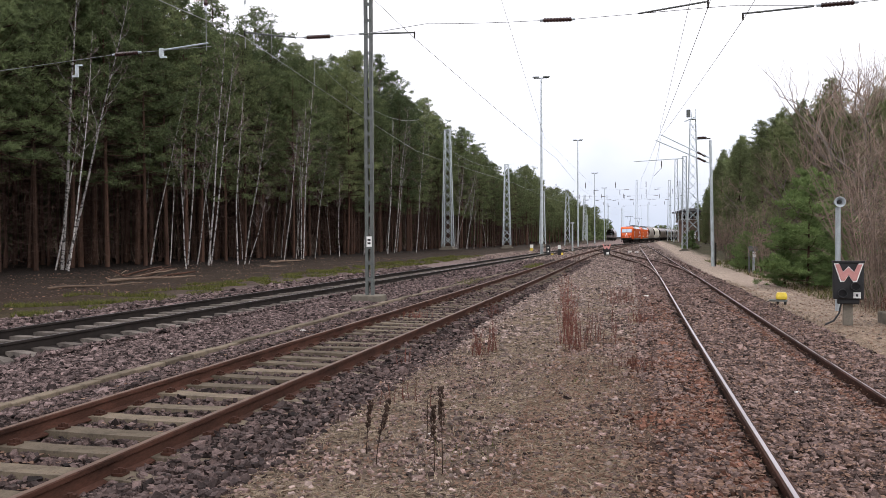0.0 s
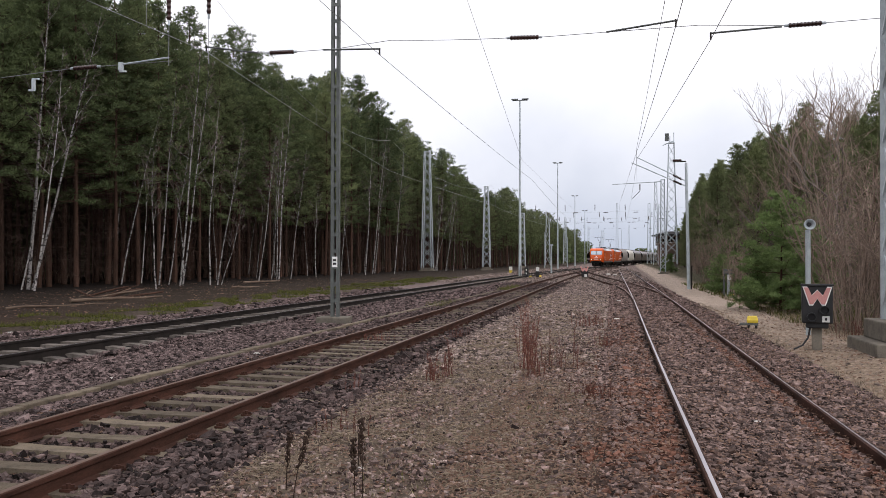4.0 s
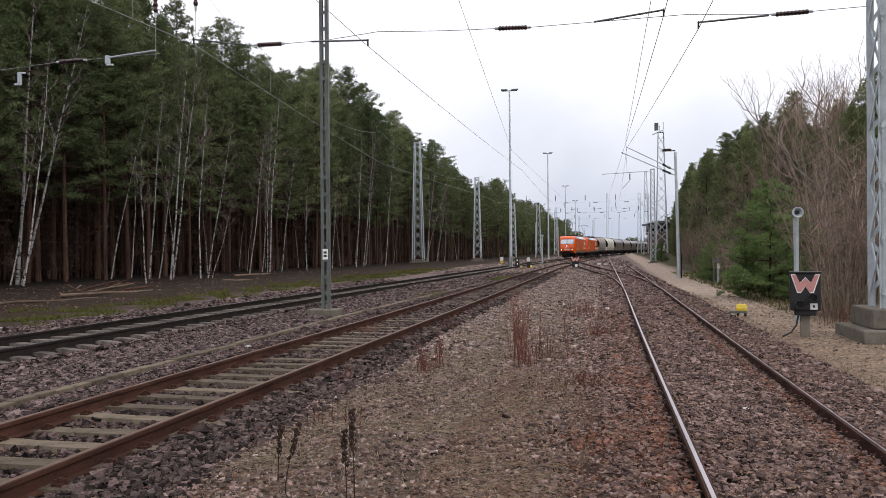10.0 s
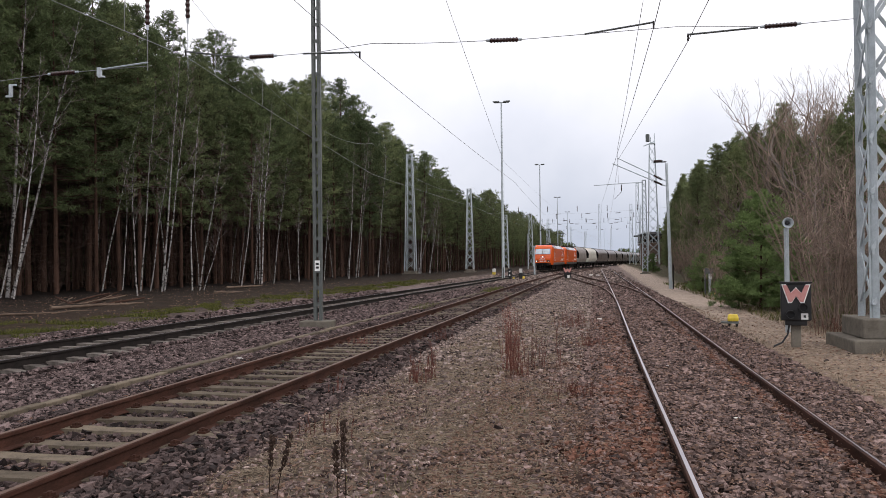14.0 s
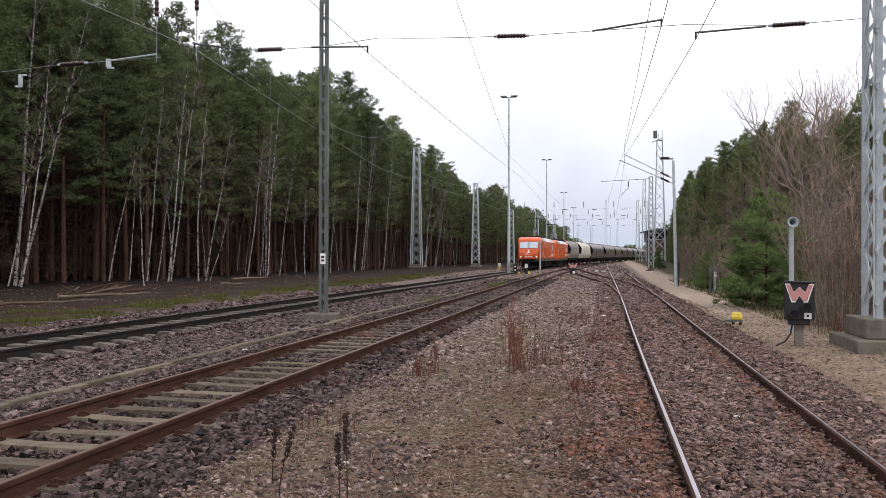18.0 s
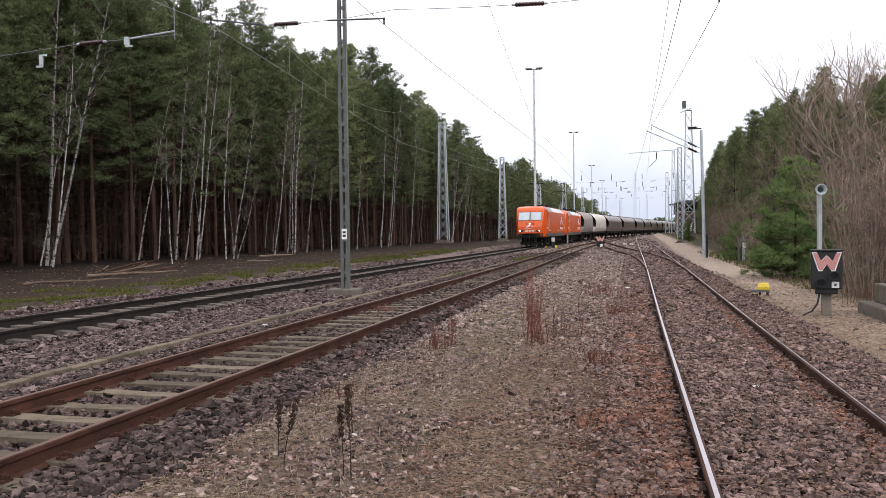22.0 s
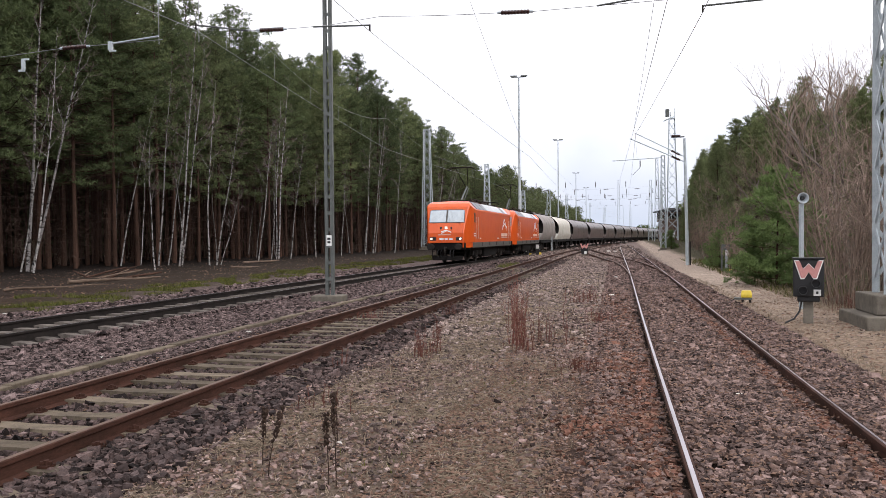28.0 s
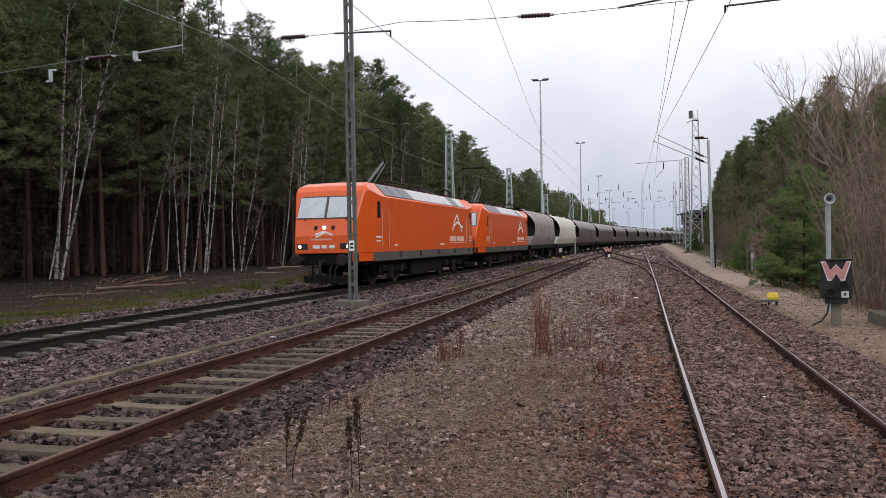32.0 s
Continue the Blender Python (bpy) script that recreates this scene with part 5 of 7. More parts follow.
def loco(lit):
    t = thing("locomotive", "orange electric locomotive with silver roof grilles" + (" and lit headlamps" if lit else " coupled behind the first"), "locomotive", "locomotives of the train")
    st = [(0.58, 1.13, 1.82, 1.10, 1.90), (0.80, 1.19, 2.44, 1.16, 2.52), (1.20, 1.34, 3.42, 1.29, 3.52), (1.42, 1.41, 3.58, 1.31, 3.71), (1.9, 1.49, 3.47, 1.22, 3.86), (2.7, 1.49, 3.38, 0.98, 3.91)]
    st = st + [(LOCO - y, *r) for y, *r in reversed(st)]
    rings = []
    for y, hw, zs, hr, zr in st:
        rings.append([(-hw, y, 1.28), (-hw, y, zs), (-hr, y, zr), (0, y, zr + 0.03), (hr, y, zr), (hw, y, zs), (hw, y, 1.28)])
    part("body", Geo().loft(rings), M_ORANGE, t, "glossy orange body", 0.05)
    for e in (0, 1):
        fy = (lambda v: v) if e == 0 else (lambda v: LOCO - v)
        for s in (-1, 1):
            q = [[(s * 1.1, fy(0.64), z), (s * 1.40, fy(1.42), z), (s * 1.45, fy(1.7), z), (s * 1.0, fy(1.7), z), (s * 0.9, fy(0.7), z)] for z in (0.98, 1.279)]
            part("cab_skirt", Geo().loft(q), M_ORANGE, t)
        # windscreen in two panes on the sloping face
        for s in (-1, 1):
            a, b = (s * 0.05, s * 1.1)
            g = Geo().loft([[(a, fy(0.76 + k), 2.56), (b, fy(0.77 + k), 2.56), (b * 0.98, fy(1.10 + k), 3.30), (a, fy(1.08 + k), 3.31)] for k in (0.0, 0.06)])
            part("screen_seal", Geo().loft([[(a - s * 0.03, fy(0.775 + k), 2.52), (b + s * 0.04, fy(0.785 + k), 2.52), (b * 0.98 + s * 0.03, fy(1.13 + k), 3.345), (a - s * 0.03, fy(1.11 + k), 3.355)] for k in (0.0, 0.05)]), M_SKIRT, t)
            part("windscreen", g, M_SCREEN, t, "sloping windscreen pane mirroring the sky")
            w = Geo().bar((s * 0.80, fy(0.74), 2.46), (s * 0.86, fy(1.02), 3.05), 0.03)
            part("wiper", w, M_BLACK, t)
            ly = fy(0.565)
            part("lamp_housing", Geo().box(s * 0.83 - 0.21, s * 0.83 + 0.21, min(ly, fy(0.61)), max(ly, fy(0.61)), 1.42, 1.64), M_BLACK, t, bevel=0.02)
            yy = fy(0.545)
            part("headlamp", Geo().tube([(s * 0.92, fy(0.56), 1.53), (s * 0.92, yy, 1.53)], 0.058, 12), M_LAMP if lit and e == 0 else M_GALV, t, "round headlamp")
            part("horn", Geo().box(s * 0.33 - 0.05, s * 0.33 + 0.05, min(fy(0.62), fy(0.8)), max(fy(0.62), fy(0.8)), 2.12, 2.27), M_BLACK, t, bevel=0.02)
            part("side_window", Geo().box(s * 1.492 - 0.006, s * 1.492 + 0.006, min(fy(2.1), fy(2.42)), max(fy(2.1), fy(2.42)), 2.55, 3.16), M_GLASS_DARK, t, "narrow dark cab side window", 0.0)
            for yh in (2.5, 3.25):
                part("handrail", Geo().tube([(s * 1.53, fy(yh), 1.5), (s * 1.53, fy(yh), 2.9)], 0.011, 5), M_FADED, t)
            part("step", Geo().box(s * 1.36 - 0.12, s * 1.36 + 0.12, min(fy(2.65), fy(3.15)), max(fy(2.65), fy(3.15)), 0.42, 0.46).box(s * 1.36 - 0.12, s * 1.36 + 0.12, min(fy(2.65), fy(3.15)), max(fy(2.65), fy(3.15)), 0.72, 0.76).box(s * 1.4 - 0.02, s * 1.4 + 0.02, min(fy(2.65), fy(2.7)), max(fy(2.65), fy(2.7)), 0.42, 1.0), M_UNDER, t)
            part("door_seam", Geo().box(s * 1.4915 - 0.003, s * 1.4915 + 0.003, min(fy(2.6), fy(2.606)), max(fy(2.6), fy(2.606)), 1.3, 3.2).box(s * 1.4915 - 0.003, s * 1.4915 + 0.003, min(fy(3.2), fy(3.206)), max(fy(3.2), fy(3.206)), 1.3, 3.2), M_SKIRT, t)
            part("notice", Geo().box(s * 1.4935 - 0.003, s * 1.4935 + 0.003, min(fy(1.95), fy(2.5)), max(fy(1.95), fy(2.5)), 1.82, 1.88).box(s * 1.4935 - 0.003, s * 1.4935 + 0.003, min(fy(1.95), fy(2.42)), max(fy(1.95), fy(2.42)), 1.68, 1.73), M_WHITE, t)
        part("windscreen_frame", Geo().bar((0, fy(0.77), 2.54), (0, fy(1.10), 3.34), 0.06, 0.03), M_SKIRT, t)
        part("upper_headlamp", Geo().tube([(0, fy(0.74), 2.2), (0, fy(0.645), 2.2)], 0.06, 12), M_LAMP if lit and e == 0 else M_WHITE, t, "white upper headlamp")
        part("lamp_frame", Geo().box(-0.11, 0.11, min(fy(0.655), fy(0.8)), max(fy(0.655), fy(0.8)), 2.11, 2.29), M_FADED, t)
        y1 = fy(0.566)
        part("number_bars", Geo().box(-0.42, -0.14, min(y1, fy(0.59)), max(y1, fy(0.59)), 1.46, 1.58).box(-0.08, 0.12, min(y1, fy(0.59)), max(y1, fy(0.59)), 1.46, 1.58).box(0.2, 0.42, min(y1, fy(0.59)), max(y1, fy(0.59)), 1.46, 1.58), M_WHITE, t, "pale bars of the running number")
        part("emblem", Geo().bar((-0.32, fy(0.60), 1.96), (0.0, fy(0.63), 2.06), 0.04, 0.06).bar((0.0, fy(0.63), 2.06), (0.34, fy(0.595), 1.93), 0.04, 0.06).bar((-0.3, fy(0.57), 1.86), (0.06, fy(0.62), 2.03), 0.04, 0.05), M_WHITE, t, "white arched emblem")
        part("name_bars", Geo().box(-0.5, 0.3, min(fy(0.578), fy(0.61)), max(fy(0.578), fy(0.61)), 1.755, 1.81), M_FADED, t)
        # buffer beam, coupling hook, hoses and plough
        part("buffer_beam", Geo().box(-1.2, 1.2, min(fy(0.66), fy(0.95)), max(fy(0.66), fy(0.95)), 0.86, 1.27), M_UNDER, t, bevel=0.03)
        buffers(t, fy(0.62), -1 if e == 0 else 1)
        part("coupling", Geo().tube([(0, fy(0.62), 1.0), (0, fy(0.25), 1.0), (0, fy(0.2), 0.75), (0, fy(0.35), 0.5)], 0.05, 6), M_IRON, t)
        for x in (-0.5, -0.3, 0.3, 0.5):
            part("air_hose", Geo().tube([(x, fy(0.62), 0.85), (x, fy(0.4), 0.7), (x * 0.95, fy(0.45), 0.4)], 0.03, 5), M_BLACK, t)
        part("snow_plough", Geo().loft([[(-0.95, fy(0.95), 0.2), (0, fy(0.7), 0.2), (0.95, fy(0.95), 0.2), (0, fy(1.05), 0.2)], [(-1.0, fy(1.0), 0.48), (0, fy(0.8), 0.48), (1.0, fy(1.0), 0.48), (0, fy(1.1), 0.48)]]), M_UNDER, t)
    for s in (-1, 1):
        part("side_skirt", Geo().box(s * 1.455 - 0.03, s * 1.455 + 0.03, 1.72, LOCO - 1.72, 0.96, 1.30), M_SKIRT, t, "dusty dark grey lower band")
        part("roof_rail", Geo().box(s * 1.495 - 0.012, s * 1.495 + 0.012, 2.7, LOCO - 2.7, 3.24, 3.285), M_ORANGE, t)
        ys = [3.1, 4.3, 5.5, 6.7, 9.6, 12.0, 13.2, 14.4, 15.7]
        for i, (a, b) in enumerate(zip(ys, ys[1:])):
            g = Geo()
            p = [(s * 1.45, 3.42), (s * 1.0, 3.87)]
            n = (s * 0.02, 0.02)
            g.loft([[(p[0][0] + n[0], a + 0.03, p[0][1] + n[1]), (p[1][0] + n[0], a + 0.03, p[1][1] + n[1]), (p[1][0], a + 0.03, p[1][1]), (p[0][0], a + 0.03, p[0][1])],
                    [(p[0][0] + n[0], b - 0.03, p[0][1] + n[1]), (p[1][0] + n[0], b - 0.03, p[1][1] + n[1]), (p[1][0], b - 0.03, p[1][1]), (p[0][0], b - 0.03, p[0][1])]])
            part("roof_grille", g, M_GRILLE_DARK if i in (0, 1, 2, 6) else M_GRILLE, t)
        x = s * 1.494
        # white arched emblem and pale bars below it on the side
        g = Geo()
        for pts in ([(12.9, 2.18), (13.3, 2.62), (13.75, 2.95), (14.0, 2.98)], [(13.8, 2.97), (14.2, 2.7), (14.8, 2.15)], [(13.2, 2.42), (13.9, 2.62), (15.0, 2.36)]):
            for a, b in zip(pts, pts[1:]):
                g.bar((x, a[0], a[1]), (x, b[0], b[1]), 0.012, 0.10)
        part("emblem", g, M_WHITE, t, "white arched emblem")
        part("name_bars", Geo().box(x - 0.002, x + 0.002, 12.3, 15.3, 1.56, 1.60), M_FADED, t)
        part("name_mark", Geo().box(x - 0.004, x + 0.004, 12.35, 13.6, 1.66, 1.9).box(x - 0.004, x + 0.004, 13.75, 15.25, 1.66, 1.9), M_FADED, t)
        for y, w in ((4.0, 0.35), (10.6, 0.8), (7.0, 0.0)):
            if w:
                part("notice", Geo().box(x - 0.003, x + 0.003, y, y + w, 1.5, 1.56), M_WHITE, t)
        for y in (4.6, 7.4, 10.2, 13.2, 16.1):
            part("jacking_pad", Geo().box(s * 1.48 - 0.03, s * 1.48 + 0.03, y, y + 0.22, 1.05, 1.3), M_BLACK, t)
    part("underframe", Geo().box(-1.3, 1.3, 1.2, LOCO - 1.2, 0.85, 1.28), M_UNDER, t)
    part("transformer", Geo().box(-1.2, 1.2, 7.0, 11.9, 0.28, 0.95), M_UNDER, t, bevel=0.06)
    part("roof_gear", Geo().box(-0.55, 0.55, 4.8, 8.2, 3.92, 4.08).box(-0.6, 0.6, 9.2, 10.8, 3.92, 4.14).box(-0.4, 0.4, 11.5, 14.0, 3.92, 4.06).tube([(0.4, 6.2, 4.25), (0.4, 12.8, 4.25)], 0.03, 5), M_IRON, t)
    for y in (6.2, 8.4, 10.6, 12.8):
        part("roof_insulator", Geo().tube([(0.4, y, 3.92), (0.4, y, 4.05), (0.4, y, 4.08), (0.4, y, 4.25)], [0.06, 0.08, 0.05, 0.05], 6), M_PORCELAIN, t)
    pantograph(t, 5.5, True, 1)
    pantograph(t, LOCO - 4.3, False, -1)
    for y in (4.6, LOCO - 4.6):
        bogie(t, y, 2.65, 0.6)
    return t


def barrel(z, zb):
    """Half width of the hopper body at height z."""
    if z > 2.75:
        return 1.47 * math.sqrt(max(0.0, 1 - ((z - 2.75) / 1.5) ** 2))
    return 1.47 if z > 1.9 else 1.47 - (1.9 - z) * 0.42


def wagon(length, material, label):
    t = thing("hopper_wagon", label, "freight wagon", "hopper wagons of the train")
    L = length

    # the ends are hollowed: a dark overhang under the roof, then a slope that comes out again above the frame
    heights = [1.25, 1.5, 1.75, 2.0, 2.2, 2.4, 2.6, 2.8, 3.0, 3.2, 3.4, 3.55, 3.7, 3.82, 3.93, 4.02, 4.1, 4.16, 4.21]
    bite = [float(np.interp(z, [1.25, 1.6, 1.9, 2.2, 2.55, 2.95, 3.3, 3.55, 3.75, 4.25], [1.0, 1.05, 1.3, 1.75, 2.15, 2.1, 1.7, 1.25, 0.8, 0.75])) for z in heights]

    def ring(y):
        out = [(barrel(z, 0), y, z) for z in heights] + [(0, y, 4.25)]
        return out + [(-x, q, z) for x, q, z in reversed(out[:-1])]

    hollow = bite + [0.75] + bite[::-1]
    cuts = [0.0, 0.12, 0.3, 0.5, 0.7, 0.88, 1.0]
    rings = [[(x, q + (L - 2 * q) * u, z) for (x, _, z), q in zip(ring(0), hollow)] for u in cuts]
    part("body", Geo().loft(rings, False), material, t, smooth=True)
    for e in (0, 1):
        wall = [[(s * barrel(z, 0), q if e == 0 else L - q, z) for s in (-1, 1)] for z, q in zip(heights, bite)]
        part("end_wall", Geo().loft(wall[:4], False), material, t, "end slope of the hopper above the frame", smooth=True)
        # blackened by material: stands for the shade under the roof overhang
        part("end_recess", Geo().loft(wall[3:], False), M_UNDER, t, "black recess under the roof end, overhang shade in its colour", smooth=True)
    n = max(2, int(L / 5))
    for k in range(n):
        y = 0.9 + (L - 1.8) * (k + 0.5) / n
        part("hatch", Geo().tube([(0, y, 4.2), (0, y, 4.32)], 0.42, 12), material, t)
    part("roof_walk", Geo().box(-0.28, 0.28, 1.0, L - 1.0, 4.3, 4.33).box(-0.9, -0.6, 1.0, L - 1.0, 4.04, 4.07), M_UNDER, t)
    for y in (L * 0.34, L * 0.66):
        r = [(x * 1.003, float(y), z) for x, _, z in ring(0)]
        g = Geo()
        for a, b in zip(r, r[1:]):
            g.bar(a, b, 0.04, 0.02)
        part("body_seam", g, material, t)
    part("underframe", Geo().box(-1.35, -1.1, 0.62, L - 0.62, 0.95, 1.22).box(1.1, 1.35, 0.62, L - 0.62, 0.95, 1.22).box(-1.35, 1.35, 0.62, 0.95, 0.85, 1.22).box(-1.35, 1.35, L - 0.95, L - 0.62, 0.85, 1.22), M_UNDER, t)
    for k in range(2):
        y = L * (0.4 + 0.2 * k)
        part("discharge_hopper", Geo().loft([[(-1.0, y - 1.2, 1.3), (1.0, y - 1.2, 1.3), (1.0, y + 1.2, 1.3), (-1.0, y + 1.2, 1.3)], [(-0.9, y - 0.4, 0.35), (0.9, y - 0.4, 0.35), (0.9, y + 0.4, 0.35), (-0.9, y + 0.4, 0.35)]]), M_UNDER, t)
    for e in (0, 1):
        fy = (lambda v: v) if e == 0 else (lambda v: L - v)
        g = Geo()
        for x in (-1.0, 1.0):
            g.bar((x, fy(0.8), 1.2), (x, fy(0.8), 3.75), 0.08)
        part("end_frame", g, M_UNDER, t)
        h = Geo()
        for x in (0.35, 0.75):
            h.bar((x, fy(0.66), 1.2), (x, fy(0.66), 4.0), 0.04)
        for k in range(9):
            h.bar((0.35, fy(0.66), 1.4 + 0.3 * k), (0.75, fy(0.66), 1.4 + 0.3 * k), 0.03)
        part("ladder", h, M_GALV, t)
        part("platform", Geo().box(-1.3, 1.3, min(fy(0.62), fy(1.6)), max(fy(0.62), fy(1.6)), 1.222, 1.26), M_UNDER, t)
        buffers(t, fy(0.62), -1 if e == 0 else 1)
    for y in (2.6, L - 2.6):
        bogie(t, y, 1.8, 0.46)
    return t


TRAIN_CARS = []
first_loco = loco(True)
TRAIN_CARS.append((first_loco, LOCO))
TRAIN_CARS.append((loco(False), LOCO))
TRAIN_CARS.append((wagon(16.4, M_WAGON_GREY, "grey rounded hopper wagon streaked with dirt"), 16.4))
TRAIN_CARS.append((wagon(18.6, M_WAGON_CREAM, "cream rounded hopper wagon with hollowed ends"), 18.6))
long_wagon = wagon(25.0, M_WAGON, "dark brown rounded hopper wagon")
TRAIN_CARS.append((long_wagon, 25.0))
TRAIN_CARS.append((copy_thing(long_wagon, Matrix()), 25.0))
short_wagon = wagon(19.5, M_WAGON, "dark brown rounded hopper wagon")
TRAIN_CARS.append((short_wagon, 19.5))
for k in range(9):
    TRAIN_CARS.append((copy_thing(short_wagon, Matrix()), 19.5))
parked = wagon(14.0, M_WAGON, "dark freight wagon parked on a far track")
parked.matrix_basis = pose(-7.2, 300, 0.15, 0, 0, -4)
parked["group"] = ""


# where the train's front stands, in metres of track before the point beside the camera
FRONT = [(0, 187.5), (3, 174), (6, 160.5), (9, 145.5), (13, 124), (17, 102), (19, 91.5), (22, 76.3), (25, 62.3), (28, 48.2), (30, 37.9), (32, 26.4)]
FRONT_FIT = np.polyfit([f[0] for f in FRONT], [f[1] for f in FRONT], 5)


def motions():
    xs, ys = [p.x for p in TRAIN_LINE], [p.y for p in TRAIN_LINE]
    ss = np.r_[0, np.cumsum([(b - a).length for a, b in zip(TRAIN_LINE, TRAIN_LINE[1:])])]
    zero = float(np.interp(0, ys, ss))

    def on(s):
        return Vector((float(np.interp(s + zero, ss, xs)), float(np.interp(s + zero, ss, ys)), RAIL_TOP))

    behind = 0.0
    for i, (car, length) in enumerate(TRAIN_CARS):
        pivot = 4.6 if i < 2 else 2.6
        rows = []
        for t in range(33):
            s = float(np.polyval(FRONT_FIT, t)) + behind
            a, b = on(s + pivot), on(s + length - pivot)
            d = (b - a).normalized()
            o = a - d * pivot
            rows.append((t, pose(o.x, o.y, o.z, 0, 0, math.degrees(math.atan2(-d.x, d.y)))))
        walk(car, rows)
        behind += length
        if i < 4:
            for w in car.children_recursive:
                if w.name.startswith("wheelset"):
                    loc = w.matrix_basis.translation.copy()
                    r = 0.6 if i < 2 else 0.46
                    step = 0.12 if i < 2 else 0.09
                    turns = []
                    for k in range(int(32 / step) + 1):
                        t = min(32.0, k * step)
                        roll = (float(np.polyval(FRONT_FIT, t)) - FRONT[0][1]) / r
                        turns.append((t, pose(loc.x, loc.y, loc.z, math.degrees(roll) % 360, 0, 0)))
                    walk(w, turns)


# ---- trees and plants ----
def pine(seed, height, crown_from, spread, name="pine_tree", needles=None, radius=None, label="tall Scots pine with a bare dark trunk", fineness=1.0, cone=False, fill=9, group="pines"):
    """A pine: whorls of limbs that rise towards the top, with needle clumps along their outer halves and gaps between."""
    rng = random.Random(seed)
    rn = np.random.default_rng(seed)
    t = thing(name, label, "tree", group)
    r0 = radius or height * 0.0085
    blunt = rng.uniform(2.4, 6.0)
    bend = rng.uniform(-0.4, 0.4)
    axis = lambda z: Vector((bend * math.sin(z / height * 2.5), 0.6 * bend * math.sin(z / height * 3 + 1), z))
    g = Geo().tube([axis(height * k / 7) for k in range(8)], [r0 * (1 - 0.93 * k / 7) for k in range(8)], 7)
    z = height * crown_from * 0.3
    while z < height * crown_from:
        a, ln = rng.uniform(0, 6.28), rng.uniform(0.5, 1.6)
        p = axis(z)
        g.tube([p, p + Vector((math.cos(a) * ln, math.sin(a) * ln, rng.uniform(-0.3, 0.3)))], [0.02, 0.006], 3, False)
        z += rng.uniform(0.15, 0.45)
    centres, size = [], []
    z = height * crown_from
    while z < height - 0.2:
        u = (z - height * crown_from) / (height * (1 - crown_from))
        full = ((1 - u) ** 0.85 + 0.06) if cone else (0.42 + 0.58 * math.sin(math.pi * min(1.0, 0.2 + 0.75 * u))) * (1 - u ** blunt) + 0.07
        turn = rng.uniform(0, 6.28)
        count = rng.choice((3, 4, 4, 5))
        for k in range(count):
            if rng.random() < 0.14 + (0.0 if cone else 1.7 * max(0.0, 0.3 - u)) and u < 0.9:
                continue
            reach = spread * full * rng.uniform(0.55, 1.18)
            a = turn + 6.28 * k / count + rng.uniform(-0.35, 0.35)
            rise = reach * ((0.0 if cone else -0.05) + 0.75 * u + rng.uniform(-0.12, 0.2))
            p = axis(z + rng.uniform(-0.1, 0.1))
            tip = p + Vector((math.cos(a) * reach, math.sin(a) * reach, rise))
            mid = p.lerp(tip, 0.55) - Vector((0, 0, 0.07 * reach))
            g.tube([p, mid, tip], [r0 * 0.26 * (1 - 0.7 * u), r0 * 0.15 * (1 - 0.7 * u), 0.008], 3, False)
            side = Vector((-math.sin(a), math.cos(a), 0))
            n = 2 + int(reach * 2.6)
            for j in range(n):
                f = rng.uniform(0.1 if cone else 0.34, 1.04) if j else 1.0
                c = p.lerp(mid, f / 0.55) if f < 0.55 else mid.lerp(tip, (f - 0.55) / 0.45)
                c = c + side * rng.uniform(-0.36, 0.36) * reach * f + Vector((0, 0, rng.uniform(-0.02, 0.22)))
                centres.append(c)
                size.append(rng.uniform(0.7, 1.15) * (0.55 + 0.45 * min(1.0, reach)))
        z += rng.uniform(0.30, 0.62) * (height / 18 if height > 9 else 0.42) * (1.0 if u < 0.75 else 0.7)
    part("trunk", g, M_PINEBARK, t, "dark bark, reddish higher up")
    c, w = np.array(centres), np.array(size)
    n = len(c) * fill
    c, w = np.repeat(c, fill, 0), np.repeat(w, fill)[:, None]
    c = c + rn.normal(0, 1, (n, 3)) * (0.17, 0.17, 0.085) * w * fineness
    c, w = np.repeat(c, 5, 0), np.repeat(w, 5, 0)
    n *= 5
    d = rn.normal(0, 1, (n, 3)) * (1, 1, 0.7) + (0, 0, 0.75)
    d /= np.linalg.norm(d, axis=1)[:, None]
    e = np.cross(d, rn.normal(0, 1, (n, 3)))
    e *= fineness * rn.uniform(0.013, 0.028, (n, 1)) / (np.linalg.norm(e, axis=1)[:, None] + 1e-6)
    v = np.stack([c - e, c + e, c + d * fineness * rn.uniform(0.14, 0.34, (n, 1)) * w], 1).reshape(-1, 3)
    fast_part("crown", v, np.arange(len(v)).reshape(-1, 3), needles or M_NEEDLES, t, "uneven green needle crown")
    return t


